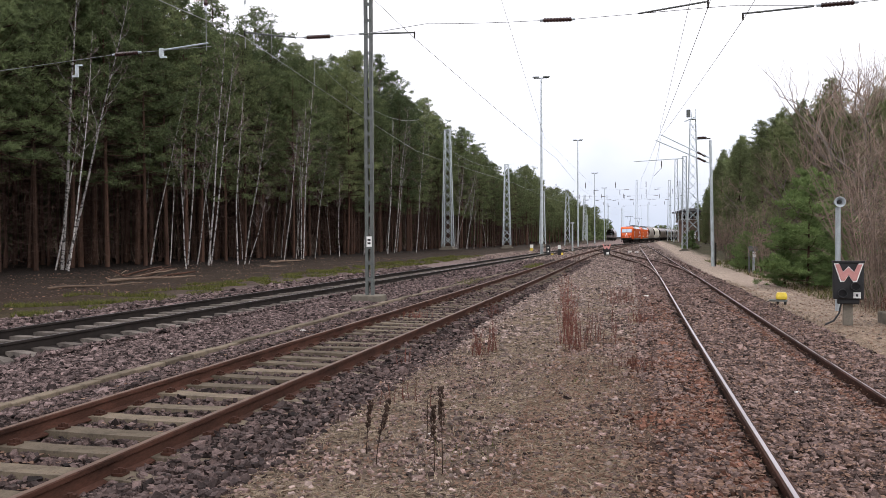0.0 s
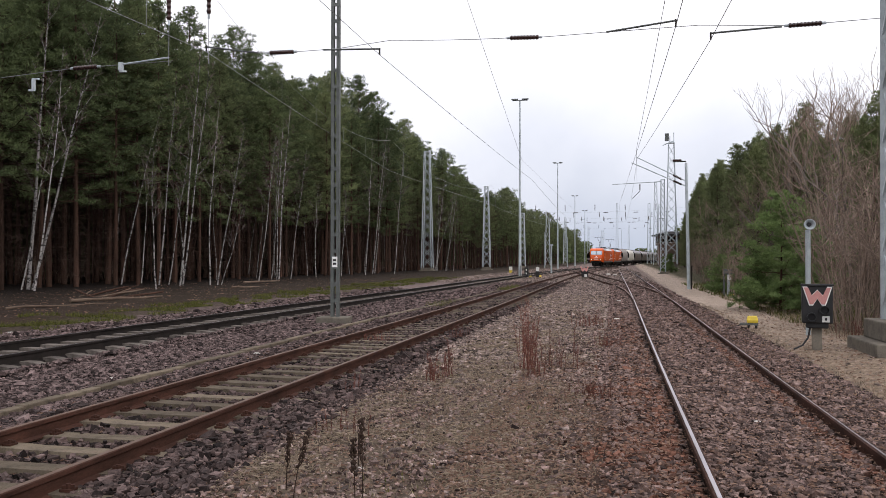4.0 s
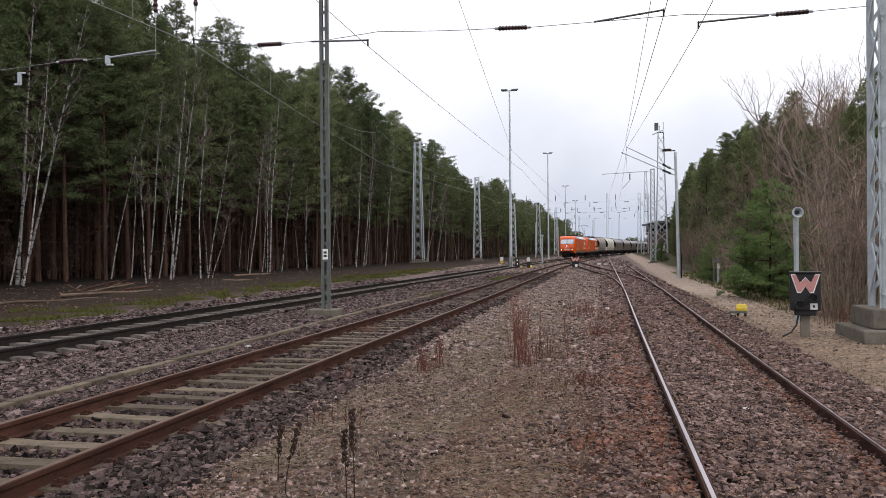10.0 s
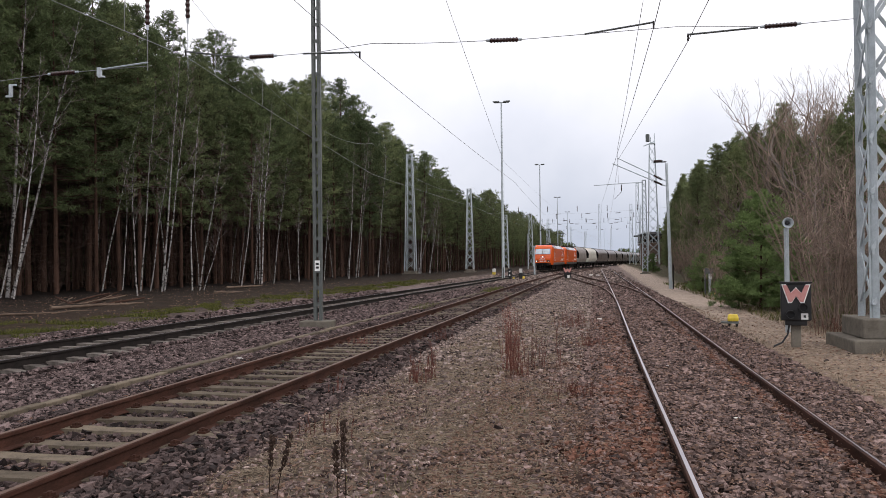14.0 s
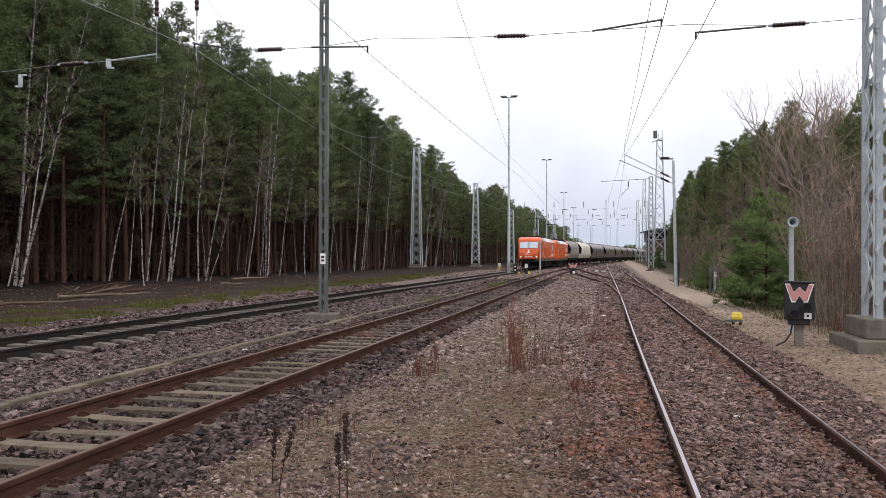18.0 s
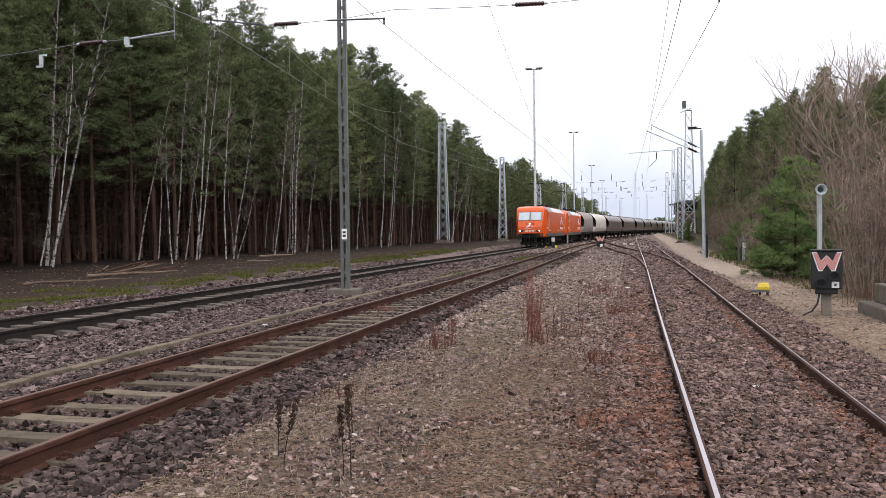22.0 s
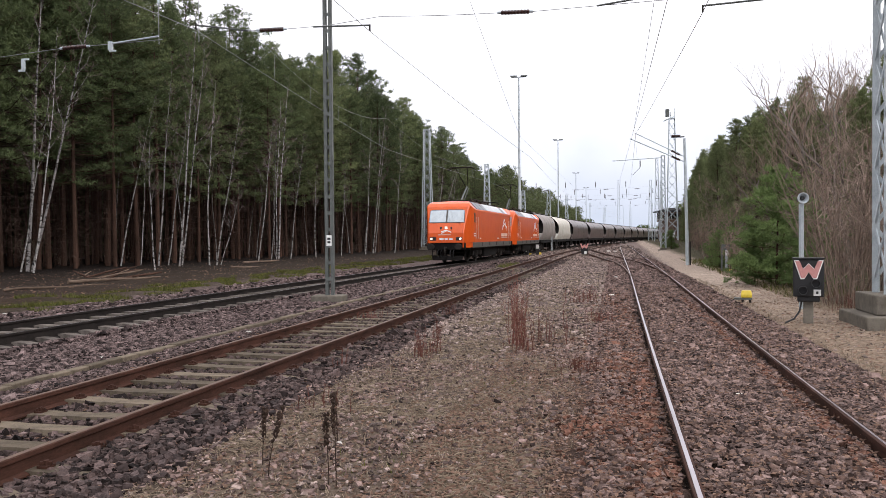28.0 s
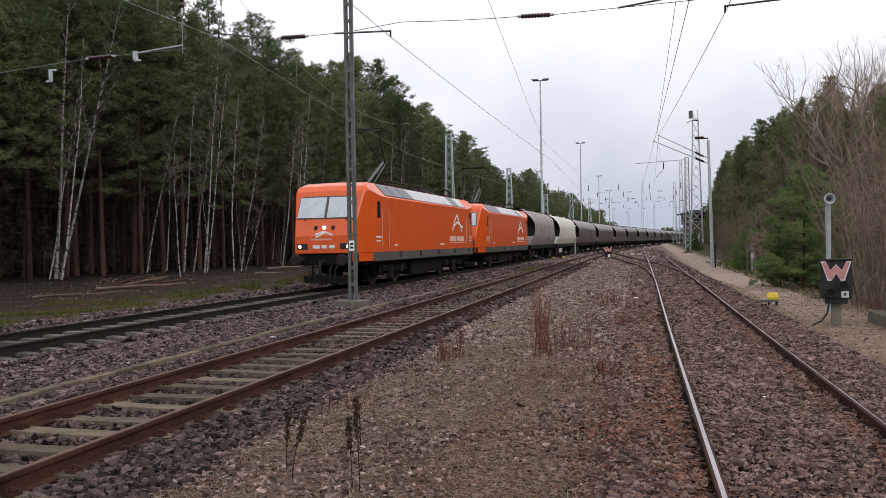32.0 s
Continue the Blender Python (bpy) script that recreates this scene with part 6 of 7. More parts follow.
def bare_tree(seed, height, radius, label):
    """A leafless broad tree: limbs fork five times into fine twigs."""
    rng = random.Random(seed)
    t = thing("bare_tree", label, "tree", "bare trees")
    g, tw = Geo(), Geo()

    def grow(p, d, ln, r, level):
        pts = [p]
        for k in range(3):
            d = (d + Vector((rng.uniform(-1, 1), rng.uniform(-1, 1), rng.uniform(-0.4, 0.8))) * 0.26).normalized()
            pts.append(pts[-1] + d * ln / 3)
        (g if level < 3 else tw).tube(pts, [r, r * 0.85, r * 0.7, r * 0.5], 6 if level < 2 else 3, False)
        if level == 5:
            return
        for k in range((4, 4, 4, 3, 3)[level]):
            f = rng.uniform(0.35, 1.0) if k else 1.0
            i = min(2, int(f * 3))
            q = pts[i].lerp(pts[i + 1], f * 3 - i)
            out = Vector((rng.uniform(-1, 1), rng.uniform(-1, 1), rng.uniform(-0.15, 0.9)))
            e = (d + out.normalized() * (0.95 if k else 0.45)).normalized()
            grow(q, e, ln * rng.uniform(0.5, 0.74), max(0.0055, r * (0.62 if k == 0 else 0.45)), level + 1)

    grow(Vector((0, 0, -0.1)), Vector((0, 0, 1)), height * 0.32, radius, 0)
    part("trunk", g, M_BAREBARK, t)
    part("twig_crown", tw, M_BRUSH, t, "fine bare twigs", kind="stuff")
    return t


def twig_tree(seed, height, lean, material, twig_material, name, label, group, radius, limbs=16, start=0.3, twig=5, lift=0.9, reach=0.3, bow=0.4, forks=1):
    """A bare tree: a bowed trunk, limbs and thin twigs."""
    rng = random.Random(seed)
    t = thing(name, label, "tree", group)
    bx, by = rng.uniform(-bow, bow), rng.uniform(-bow, bow)
    g, tw = Geo(), Geo()
    for f in range(forks):
        ox, oy, lx = (0, 0, lean) if f == 0 else (rng.uniform(-0.3, 0.3), rng.uniform(-0.3, 0.3), lean + rng.uniform(-0.18, 0.18) * height)
        axis = lambda u: Vector((ox + lx * u + bx * math.sin(u * 3.1) + 0.16 * bow * math.sin(u * 11 + seed), oy + by * math.sin(u * 3.1 + 1), height * (1 - 0.12 * f) * u))
        g.tube([axis(k / 9) for k in range(10)], [radius * (1 - 0.9 * k / 9) * (1 - 0.2 * f) for k in range(10)], 7)
        for i in range(limbs):
            u = start + (0.97 - start) * (i + rng.random()) / limbs
            p = axis(u)
            a = rng.uniform(0, 6.28)
            ln = height * reach * (1.05 - u) * rng.uniform(0.6, 1.3) + 0.3
            d = Vector((math.cos(a), math.sin(a), lift * rng.uniform(0.6, 1.5))).normalized()
            mid = p + d * ln * 0.55
            tip = mid + (d + Vector((rng.uniform(-0.3, 0.3), rng.uniform(-0.3, 0.3), 0.35))).normalized() * ln * 0.5
            rr = radius * 0.38 * (1 - u * 0.75)
            g.tube([p, mid, tip], [rr, rr * 0.6, 0.006], 4, False)
            for k in range(twig):
                q = (p.lerp(mid, rng.uniform(0.4, 1)) if rng.random() < 0.4 else mid.lerp(tip, rng.random()))
                e = (d * 0.6 + Vector((rng.uniform(-1, 1), rng.uniform(-1, 1), rng.uniform(-0.2, 1)))).normalized() * ln * rng.uniform(0.2, 0.5)
                tw.tube([q, q + e * 0.6, q + e + Vector((0, 0, 0.1 * e.length))], [0.012, 0.009, 0.004], 3, False)
                for j in range(3):
                    q2 = q + e * rng.uniform(0.3, 1)
                    e2 = (e.normalized() * 0.5 + Vector((rng.uniform(-1, 1), rng.uniform(-1, 1), rng.uniform(-0.3, 0.8)))).normalized() * ln * rng.uniform(0.1, 0.22)
                    tw.tube([q2, q2 + e2], [0.008, 0.004], 3, False)
    part("trunk", g, material, t)
    part("twig_crown", tw, twig_material, t, "fine bare twigs", kind="stuff")
    return t


def brush(seed, height, stems, label="thicket of bare brown stems", split=False):
    rng = random.Random(seed)
    t = thing("shrub", label, "shrub", "shrubs")
    g = Geo()
    for i in range(stems):
        if split and g.v:
            part("stem", g, M_BRUSH, t)
            g = Geo()
        a, r = rng.uniform(0, 6.28), rng.uniform(0, 0.6)
        p = Vector((math.cos(a) * r, math.sin(a) * r, -0.1))
        h = height * rng.uniform(0.45, 1.1)
        top = p + Vector((math.cos(a) * h * rng.uniform(0.02, 0.5) + rng.uniform(-0.3, 0.3), math.sin(a) * h * rng.uniform(0.02, 0.5) + rng.uniform(-0.3, 0.3), h))
        mid = p.lerp(top, 0.5) + Vector((rng.uniform(-0.1, 0.1), rng.uniform(-0.1, 0.1), 0))
        g.tube([p, mid, top], [0.016, 0.011, 0.003], 3, False)
        for k in range(8):
            q = mid.lerp(top, rng.uniform(-0.5, 0.9))
            e = Vector((rng.uniform(-1, 1), rng.uniform(-1, 1), rng.uniform(0.1, 1.2))).normalized() * h * rng.uniform(0.12, 0.36)
            g.tube([q, q + e], [0.008, 0.003], 3, False)
            q2 = q + e * 0.6
            e2 = Vector((rng.uniform(-1, 1), rng.uniform(-1, 1), rng.uniform(0, 1))).normalized() * h * 0.12
            g.tube([q2, q2 + e2], [0.005, 0.002], 3, False)
    part("stem" if split else "brushwood", g, M_BRUSH, t, kind="" if split else "stuff")
    return t


def fir_like(seed, height, spread, label):
    """A young pine, leafy to the ground."""
    return pine(seed, height, 0.05, spread, "young_pine", M_NEEDLES_YOUNG, 0.05, label, 0.62, True, 24, "young pines")


def set_down(ob, x, y, turn, scale=1.0, sx=None):
    o = copy_thing(ob, pose(x, y, land(x, y) - 0.05, 0, 0, turn))
    o.scale = (sx or scale, sx or scale, scale)
    return o


PINES = [pine(100 + i, h, c, w, needles=M_NEEDLES_EDGE if i > 3 else M_NEEDLES) for i, (h, c, w) in enumerate(((18.5, 0.32, 2.9), (19.5, 0.36, 3.2), (18.0, 0.28, 2.7), (20.0, 0.34, 3.4), (17.5, 0.26, 2.6), (19.0, 0.30, 2.5)))]
PINE_TALL = (18.5, 19.5, 18.0, 20.0, 17.5, 19.0)
EDGE_PINES = [pine(130 + i, h, c, w, needles=M_NEEDLES_EDGE, label="Scots pine with green limbs down to the shrubs", cone=k) for i, (h, c, w, k) in enumerate(((11.5, 0.10, 2.1, True), (12.5, 0.14, 1.8, False), (10.5, 0.08, 2.0, True)))]
# far pines wear the paler needles, distance haze put into the colour
FAR_PINES = [pine(140 + i, h, c, w, needles=M_NEEDLES_EDGE, label="Scots pine far along the yard", fineness=2.2, fill=2) for i, (h, c, w) in enumerate(((15.0, 0.34, 2.6), (16.0, 0.42, 2.9), (14.0, 0.28, 2.4)))]
rng = random.Random(7)


def forest_edge_left(y):
    return float(np.interp(y, [10, 40, 60, 90, 115, 130, 160, 220, 320, 480], [-32, -33.5, -31, -29, -28.2, -26, -22.5, -21.5, -18.5, -13]))


def stand_height(y):
    """Height of the tree tops along the forest edge."""
    return float(np.interp(y, [10, 48, 57, 68, 76, 84, 90, 97, 105, 114, 135, 144, 153, 180, 240, 330], [25.0, 24.5, 23.4, 22.4, 21.8, 23.8, 22.4, 25.2, 23.2, 22.2, 21.5, 19, 16.6, 16.8, 15.5, 15.5]))


MAST_SIGHT = ((-26.0, 114.2), (-19.6, 129.3), (-16.0, 150.0))
for row, (step, last) in enumerate(((2.5, 175), (2.6, 175), (2.9, 165), (3.6, 150), (4.6, 105))):
    y = 16 + rng.uniform(0, 2)
    while y < last:
        x = forest_edge_left(y) - row * 2.9 - 0.9 + rng.uniform(-1.3, 1.3)
        tall = rng.uniform(0.84, 1.04) * stand_height(y) * (0.86 if row == 0 else 1.0)
        clear = all(y > my + 2 or abs(x / y - mx / my) > 2.6 / y for mx, my in MAST_SIGHT)
        if x > -0.98 * (y + 4) and clear:
            k = rng.randrange(6)
            set_down(PINES[k], x, y, rng.uniform(0, 360), tall / PINE_TALL[k])
        y += rng.uniform(0.75, 1.3) * step * (1.0 if y < 110 else 1.3)


def joined_pines(label, spots):
    """Pines too far off to count, each a turned and scaled copy of three trees, in one mesh for the trunks and one for the needles."""
    woods = thing("far_pines", label, "woods", kind="stuff")
    for name, material in (("trunk", M_PINEBARK), ("crown", M_NEEDLES_EDGE)):
        vs, ts, k = [], [], 0
        for kind, x, y, turn, s in spots:
            me = [c for c in FAR_PINES[kind].children if c.name.startswith(name)][0].data
            v = np.zeros(len(me.vertices) * 3)
            me.vertices.foreach_get("co", v)
            me.calc_loop_triangles()
            tri = np.zeros(len(me.loop_triangles) * 3, int)
            me.loop_triangles.foreach_get("vertices", tri)
            v = v.reshape(-1, 3) @ np.array(Matrix.Rotation(radians(turn), 3, "Z")).T * s + (x, y, land(x, y) - 0.05)
            vs.append(v)
            ts.append(tri.reshape(-1, 3) + k)
            k += len(v)
        fast_part(name, np.concatenate(vs), np.concatenate(ts), material, woods)["kind"] = "stuff"


far_spots = []
for row in range(3):
    y = 172 + 2 * row
    while y < 400:
        tall = rng.uniform(0.8, 1.03) * stand_height(y)
        far_spots.append((rng.randrange(3), forest_edge_left(y) - row * 3.0 + rng.uniform(-1.3, 1.3), y, rng.uniform(0, 360), tall / 15))
        y += rng.uniform(3.4, 5.6) * (1 + (y - 172) / 150)
joined_pines("tall pines far along the yard", far_spots)
for k, base in enumerate(PINES):
    base.matrix_basis = pose(-46 - 3 * k, 58 + 6 * k, 0)
for k, base in enumerate(FAR_PINES):
    base.matrix_basis = pose(-32 - 3 * k, 186 + 6 * k, 0)


def stem_stand(label, edge, sign, y0, y1, count, depth, height, seed):
    """Trunks deep in the wood, and their dead side twigs."""
    r = random.Random(seed)
    g = Geo()
    for i in range(count):
        y = y0 + (y1 - y0) * r.random() ** 1.3
        x = edge(y) + sign * (4.0 + depth * r.random())
        z = land(x, y) - 0.1
        h = height * r.uniform(0.7, 1.1)
        q = r.uniform(0.05, 0.13)
        top = Vector((x + r.uniform(-0.6, 0.6), y + r.uniform(-0.6, 0.6), z + h))
        p = Vector((x, y, z))
        g.tube([p, p.lerp(top, 0.5) + Vector((r.uniform(-0.2, 0.2), 0, 0)), top], [q, q * 0.7, q * 0.3], 4, False)
        for k in range(7):
            c = p.lerp(top, r.uniform(0.12, 0.8))
            a = r.uniform(0, 6.28)
            e = Vector((math.cos(a), math.sin(a), r.uniform(-0.3, 0.5))) * r.uniform(0.4, 1.6)
            g.blade(c, c + e, 0.045, (0, 0, 1))
    ob = part("forest_stems", g, M_PINEBARK)
    tagged(ob, label, "tree trunks", kind="stuff")


stem_stand("dense dark pine trunks and dead twigs deep in the wood", forest_edge_left, -1, 18, 200, 1000, 24, 14, 31)


def dead_twigs(label, edge, sign, y0, y1, count, depth, top, seed):
    """The tangle of dead lower branches between the trunks."""
    r = np.random.default_rng(seed)
    y = y0 + (y1 - y0) * r.random(count) ** 1.2
    x = np.array([edge(v) for v in y]) + sign * (depth * r.random(count) ** 1.5 - 0.2)
    p = np.c_[x, y, 0.2 + top * r.random(count) ** 0.8]
    d = r.normal(0, 1, (count, 3)) * (1, 1, 0.55)
    d *= (r.uniform(0.4, 1.3, count) / np.linalg.norm(d, axis=1))[:, None]
    s = np.cross(d, r.normal(0, 1, (count, 3)))
    s *= (r.uniform(0.006, 0.017, count) / (np.linalg.norm(s, axis=1) + 1e-6))[:, None]
    v = np.stack([p - s, p + s, p + d], 1).reshape(-1, 3)
    tagged(fast_part("dead_branches", v, np.arange(len(v)).reshape(-1, 3), M_DEADTWIG), label, "branches", kind="stuff")


dead_twigs("tangle of dead lower branches between the pine trunks", forest_edge_left, -1, 18, 190, 170000, 15, 12.0, 41)
# x, y, how far the top leans to +x, height, forks
BIRCHES = [(-33.0, 41, 1.2, 18.4, 2), (-33.2, 40.5, 2.4, 11.0, 1), (-31.5, 39.5, 1.8, 13.6, 1), (-35.0, 52, 1.6, 14.8, 1), (-33.0, 50, 3.2, 12.9, 1), (-25.5, 42, -0.2, 8.2, 1), (-29.8, 49.5, 1.2, 14.2, 1), (-27.8, 48.8, 1.4, 17.4, 2), (-29.1, 49.3, 1.9, 10.2, 1),
           (-26.0, 49.5, 0.5, 12.4, 1), (-26.3, 51, 2.0, 11.5, 1), (-26.0, 51, 1.5, 5.6, 1), (-27.4, 60, 1.4, 11.6, 1), (-29.0, 66, 0.8, 12.8, 1), (-28.2, 66, 1.0, 16.0, 2), (-28.0, 68, 1.5, 11.6, 1), (-27.2, 72, 0.4, 8.8, 1), (-27.4, 80, 0.7, 10.0, 1), (-25.9, 84, 0.6, 14.6, 1), (-27.6, 92, 1.9, 17.4, 2),
           (-24.9, 92, 1.2, 15.4, 1), (-25.5, 118, 1.3, 13.6, 2), (-25.6, 119, 0.2, 14.0, 1), (-24.5, 120, 1.8, 12.0, 1), (-24.5, 121, 0.9, 11.2, 1), (-23.4, 121, 0.3, 8.0, 1)]
for i, (x, y, lean, h, forks) in enumerate(BIRCHES):
    b = twig_tree(300 + i, h, lean, M_BIRCH, M_TWIG, "birch_tree", "slender white-barked birch, bare, leaning before the pines", "birches", 0.022 + h * 0.0026 + (0.045 if i == 0 else 0), 12, 0.45, 4, 1.1, 0.2, 0.22, forks)
    b.matrix_basis = pose(x, y, land(x, y) - 0.05)
thin = [twig_tree(360 + i, 11.5 + i, 0.5 - 0.4 * i, M_BIRCH, M_TWIG, "birch_tree", "thin white birch stem at the forest edge", "birches", 0.043, 10, 0.45, 3, 1.1, 0.2, 0.6) for i in range(3)]
for i in range(19):
    y = 50 + 140 * (i / 19) ** 1.1 + rng.uniform(-2, 2)
    x = forest_edge_left(y) + rng.uniform(-3, 1.6)
    if all(abs(x / y - mx / my) > 1.2 / y for mx, my in MAST_SIGHT):
        set_down(thin[i % 3], x, y, rng.uniform(0, 360), rng.uniform(0.75, 1.2))
for i, b in enumerate(thin):
    b.matrix_basis = pose(-33 - i, 70 + 9 * i, 0.3)

# bare brush inside the edge of both woods
BRUSH = [brush(400 + i, 2.6 + 0.5 * i, 22) for i in range(4)]
for i in range(34):
    y = 24 + 150 * (i / 34) ** 1.2
    set_down(BRUSH[i % 4], forest_edge_left(y) - rng.uniform(3, 9), y + rng.uniform(-2, 2), rng.uniform(0, 360), rng.uniform(0.3, 0.75))


def forest_edge_right(y):
    return float(np.interp(y, [10, 20, 30, 50, 80, 120, 180, 260, 400], [9.5, 8.8, 7.6, 7.5, 9.8, 12, 15.5, 21, 40]))


for i in range(72):
    y = 17 + 108 * (i / 72) ** 1.3
    x = forest_edge_right(y) + rng.uniform(-1.4, 5.0)
    set_down(BRUSH[i % 4], x, y, rng.uniform(0, 360), rng.uniform(0.4, 0.9) if y < 32 else rng.uniform(0.45, 1.1))
for i, b in enumerate(BRUSH):
    b.matrix_basis = pose(8.0 + i * 1.1, 19 + i * 2.2, 0.1)

# right wood: smaller pines mixed with bare trees


def right_height(y, row):
    first, deep = [7.2, 8.2, 9.0, 9.2, 9.8, 10.4, 11.0, 11.6, 13.0, 15.0], [7.2, 8.2, 9.6, 10.8, 12.0, 12.6, 13.0, 14.0, 16.0, 19.0]
    return float(np.interp(y, [36, 42, 50, 60, 72, 85, 100, 120, 150, 190], deep if row else first))


for row in range(4):
    y = 37 + row * 2
    while y < 190:
        x = forest_edge_right(y) + 1.6 + row * 2.8 + rng.uniform(-1.2, 1.2) + max(0, 50 - y) * 0.3
        s = rng.uniform(0.82, 1.03) * right_height(y, row) / 11.5
        set_down(EDGE_PINES[rng.randrange(3)], x, y, rng.uniform(0, 360), s, s ** 0.5 * 1.05)
        y += rng.uniform(2.4, 4.4) * (1 if y < 90 else 1.6)
for k, base in enumerate(EDGE_PINES):
    base.matrix_basis = pose(17 + 2 * k, 44 + 5 * k, 0.3)
for i, (x, y, s) in enumerate(((12.6, 146, 0.62), (13.9, 158, 0.7), (11.9, 138, 0.45), (10.8, 38, 0.66), (12.2, 39, 0.74), (13.4, 37, 0.72), (11.4, 34, 0.56), (13.0, 32.5, 0.6), (14.8, 35, 0.75), (9.8, 40.5, 0.62))):
    set_down(EDGE_PINES[i % 3], x, y, 50 * i, s)
BARE = [bare_tree(500 + i, 13.0, 0.15, "bare grey-brown deciduous tree") for i in range(3)]
BARE_TOP = [max(v.co.z for c in b.children for v in c.data.vertices) for b in BARE]
for i, (x, y, h) in enumerate(((11.4, 43.5, 11.6), (10.3, 42, 11.0), (12.6, 42, 11.2), (9.4, 43, 9.6), (13.9, 44, 11.4), (10.9, 38.5, 9.9), (8.9, 41, 6.0), (9.2, 48, 7.0), (8.0, 37, 4.5), (8.6, 31, 4.5), (10.4, 27, 5.0), (7.6, 45, 4.5), (8.6, 54, 6.0), (10.4, 60, 7.5), (11.0, 70, 8.0), (11.4, 82, 8.0), (10.0, 139, 5.0), (9.6, 128, 4.4), (13.6, 33, 8.8), (9.9, 36, 6.8), (8.2, 34.5, 5.2), (9.6, 30.5, 5.6))):
    set_down(BARE[i % 3], x, y, rng.uniform(0, 360), h / BARE_TOP[i % 3])
for i, b in enumerate(BARE):
    b.matrix_basis = pose(15 + 2 * i, 41 + 3 * i, 0.3)
tall_brush = brush(450, 4.1, 44, "tall thicket of red-brown bare stems beside the path", True)
tall_brush.matrix_basis = pose(6.0, 21.9, 0)
set_down(tall_brush, 7.0, 23.5, 70, 1.1)
set_down(tall_brush, 7.6, 20.6, 130, 1.1)
yp = fir_like(601, 4.0, 1.85, "bushy young green pine beside the path")
yp.matrix_basis = pose(5.75, 29.3, 0)
for x, y, turn, s in ((6.7, 28.6, 80, 0.62), (5.25, 30.6, 200, 0.55), (6.3, 27.4, 300, 0.42), (5.75, 44.5, 40, 0.5), (6.2, 47.0, 150, 0.5)):
    set_down(yp, x, y, turn, s)
y2 = fir_like(602, 2.1, 0.9, "low young green pine")
for x, y, s in ((12.5, 41.5, 3.2), (13.5, 46.0, 3.6), (7.6, 108.0, 1.1), (7.2, 112.0, 0.9), (6.9, 38.5, 0.9), (7.4, 54.0, 1.3), (8.4, 62.0, 1.6)):
    set_down(y2, x, y, rng.uniform(0, 360), s)
y2.matrix_basis = pose(7.1, 34.5, 0.1)


def far_woods(label, line, height, seed, rad0=2.6, blob=0.6, n=120, wide=14, needles=M_NEEDLES):
    """Crowns of distant woods, too far off to count."""
    r = np.random.default_rng(seed)
    out = []
    for x, y in line:
        for k in range(22):
            h = height * r.uniform(0.7, 1.1)
            cx, cy = x + r.uniform(-wide, wide), y + r.uniform(-10, 10)
            zz = h * r.uniform(0.05, 1, n)
            rad = rad0 * (1.05 - zz / h) + 0.5
            a = r.uniform(0, 6.28, n)
            c = np.c_[cx + rad * np.cos(a), cy + rad * np.sin(a), zz]
            d = r.normal(0, blob, (n, 3, 3))
            out.append((c[:, None, :] + d).reshape(-1, 3))
    v = np.concatenate(out)
    tagged(fast_part("far_woods", v, np.arange(len(v)).reshape(-1, 3), needles), label, "woods", kind="stuff")


far_woods("dark pine woods far down the line", [(forest_edge_left(y) - 13, y) for y in range(310, 520, 26)], 11, 71)
# the woods along the yard carry the same haze in their needle colour
far_woods("dark pine woods along the yard", [(forest_edge_left(y) - 14, y) for y in range(160, 400, 12)], 13, 76, 1.7, 0.32, 220, 7, M_NEEDLES_EDGE)
far_woods("pine woods beyond the siding", [(forest_edge_right(y) + 11, y) for y in range(140, 300, 9)], 15, 77, 1.7, 0.32, 300, 8)
far_woods("dark crowns deep in the pine wood", [(forest_edge_left(y) - 24, y) for y in range(16, 170, 6)], 20, 78, 1.8, 0.42, 220, 7)
far_woods("dark pine woods closing the view", [(x, 940 + 0.1 * x) for x in range(22, 420, 22)], 13, 72)
far_woods("dark pine woods beyond the right edge", [(forest_edge_right(min(y, 400)) + 10 + max(0, y - 400) * 0.28, y) for y in range(290, 900, 26)], 14, 73)
far_woods("deep dark pine woods behind the forest edge", [(forest_edge_left(y) - 46, y) for y in range(10, 330, 16)], 20, 74)
far_woods("deep woods behind the shrubs", [(forest_edge_right(y) + 34, y) for y in range(10, 300, 18)], 11, 75)


def dead_weed(seed, x, y, height, label, seeds=True, lean=0.2):
    r = random.Random(seed)
    t = thing("dead_weed", label, "weed", "dead weeds", pose(x, y, land(x, y)))
    a = r.uniform(0, 6.28)
    pts = [Vector((math.cos(a) * lean * height * (k / 6) ** 1.6, math.sin(a) * lean * height * (k / 6) ** 1.6, height * k / 6 - 0.02)) for k in range(7)]
    g = Geo().tube(pts, [0.0045 - 0.0004 * k for k in range(7)], 4)
    for k in range(6):
        p = pts[1].lerp(pts[5], r.random())
        g.tube([p, p + Vector((r.uniform(-0.08, 0.08), r.uniform(-0.08, 0.08), r.uniform(0.03, 0.12)))], [0.002, 0.001], 3)
    part("stem", g, M_WEED_DARK, t, kind="stuff")
    if seeds:
        h = Geo()
        for k in range(64):
            p = pts[3].lerp(pts[6], r.random() ** 0.7) + Vector((r.uniform(-1, 1), r.uniform(-1, 1), 0)) * 0.018
            s = r.uniform(0.006, 0.013)
            h.add([p + Vector(o) * s for o in ((1, 0, 0), (-1, 0, 0), (0, 1, 0), (0, -1, 0), (0, 0, 1.5), (0, 0, -1.5))], ((0, 2, 4), (2, 1, 4), (1, 3, 4), (3, 0, 4), (2, 0, 5), (1, 2, 5), (3, 1, 5), (0, 3, 5)))
        part("seed_head", h, M_WEED_DARK, t, "dark dried seed spike", kind="stuff")
    return t


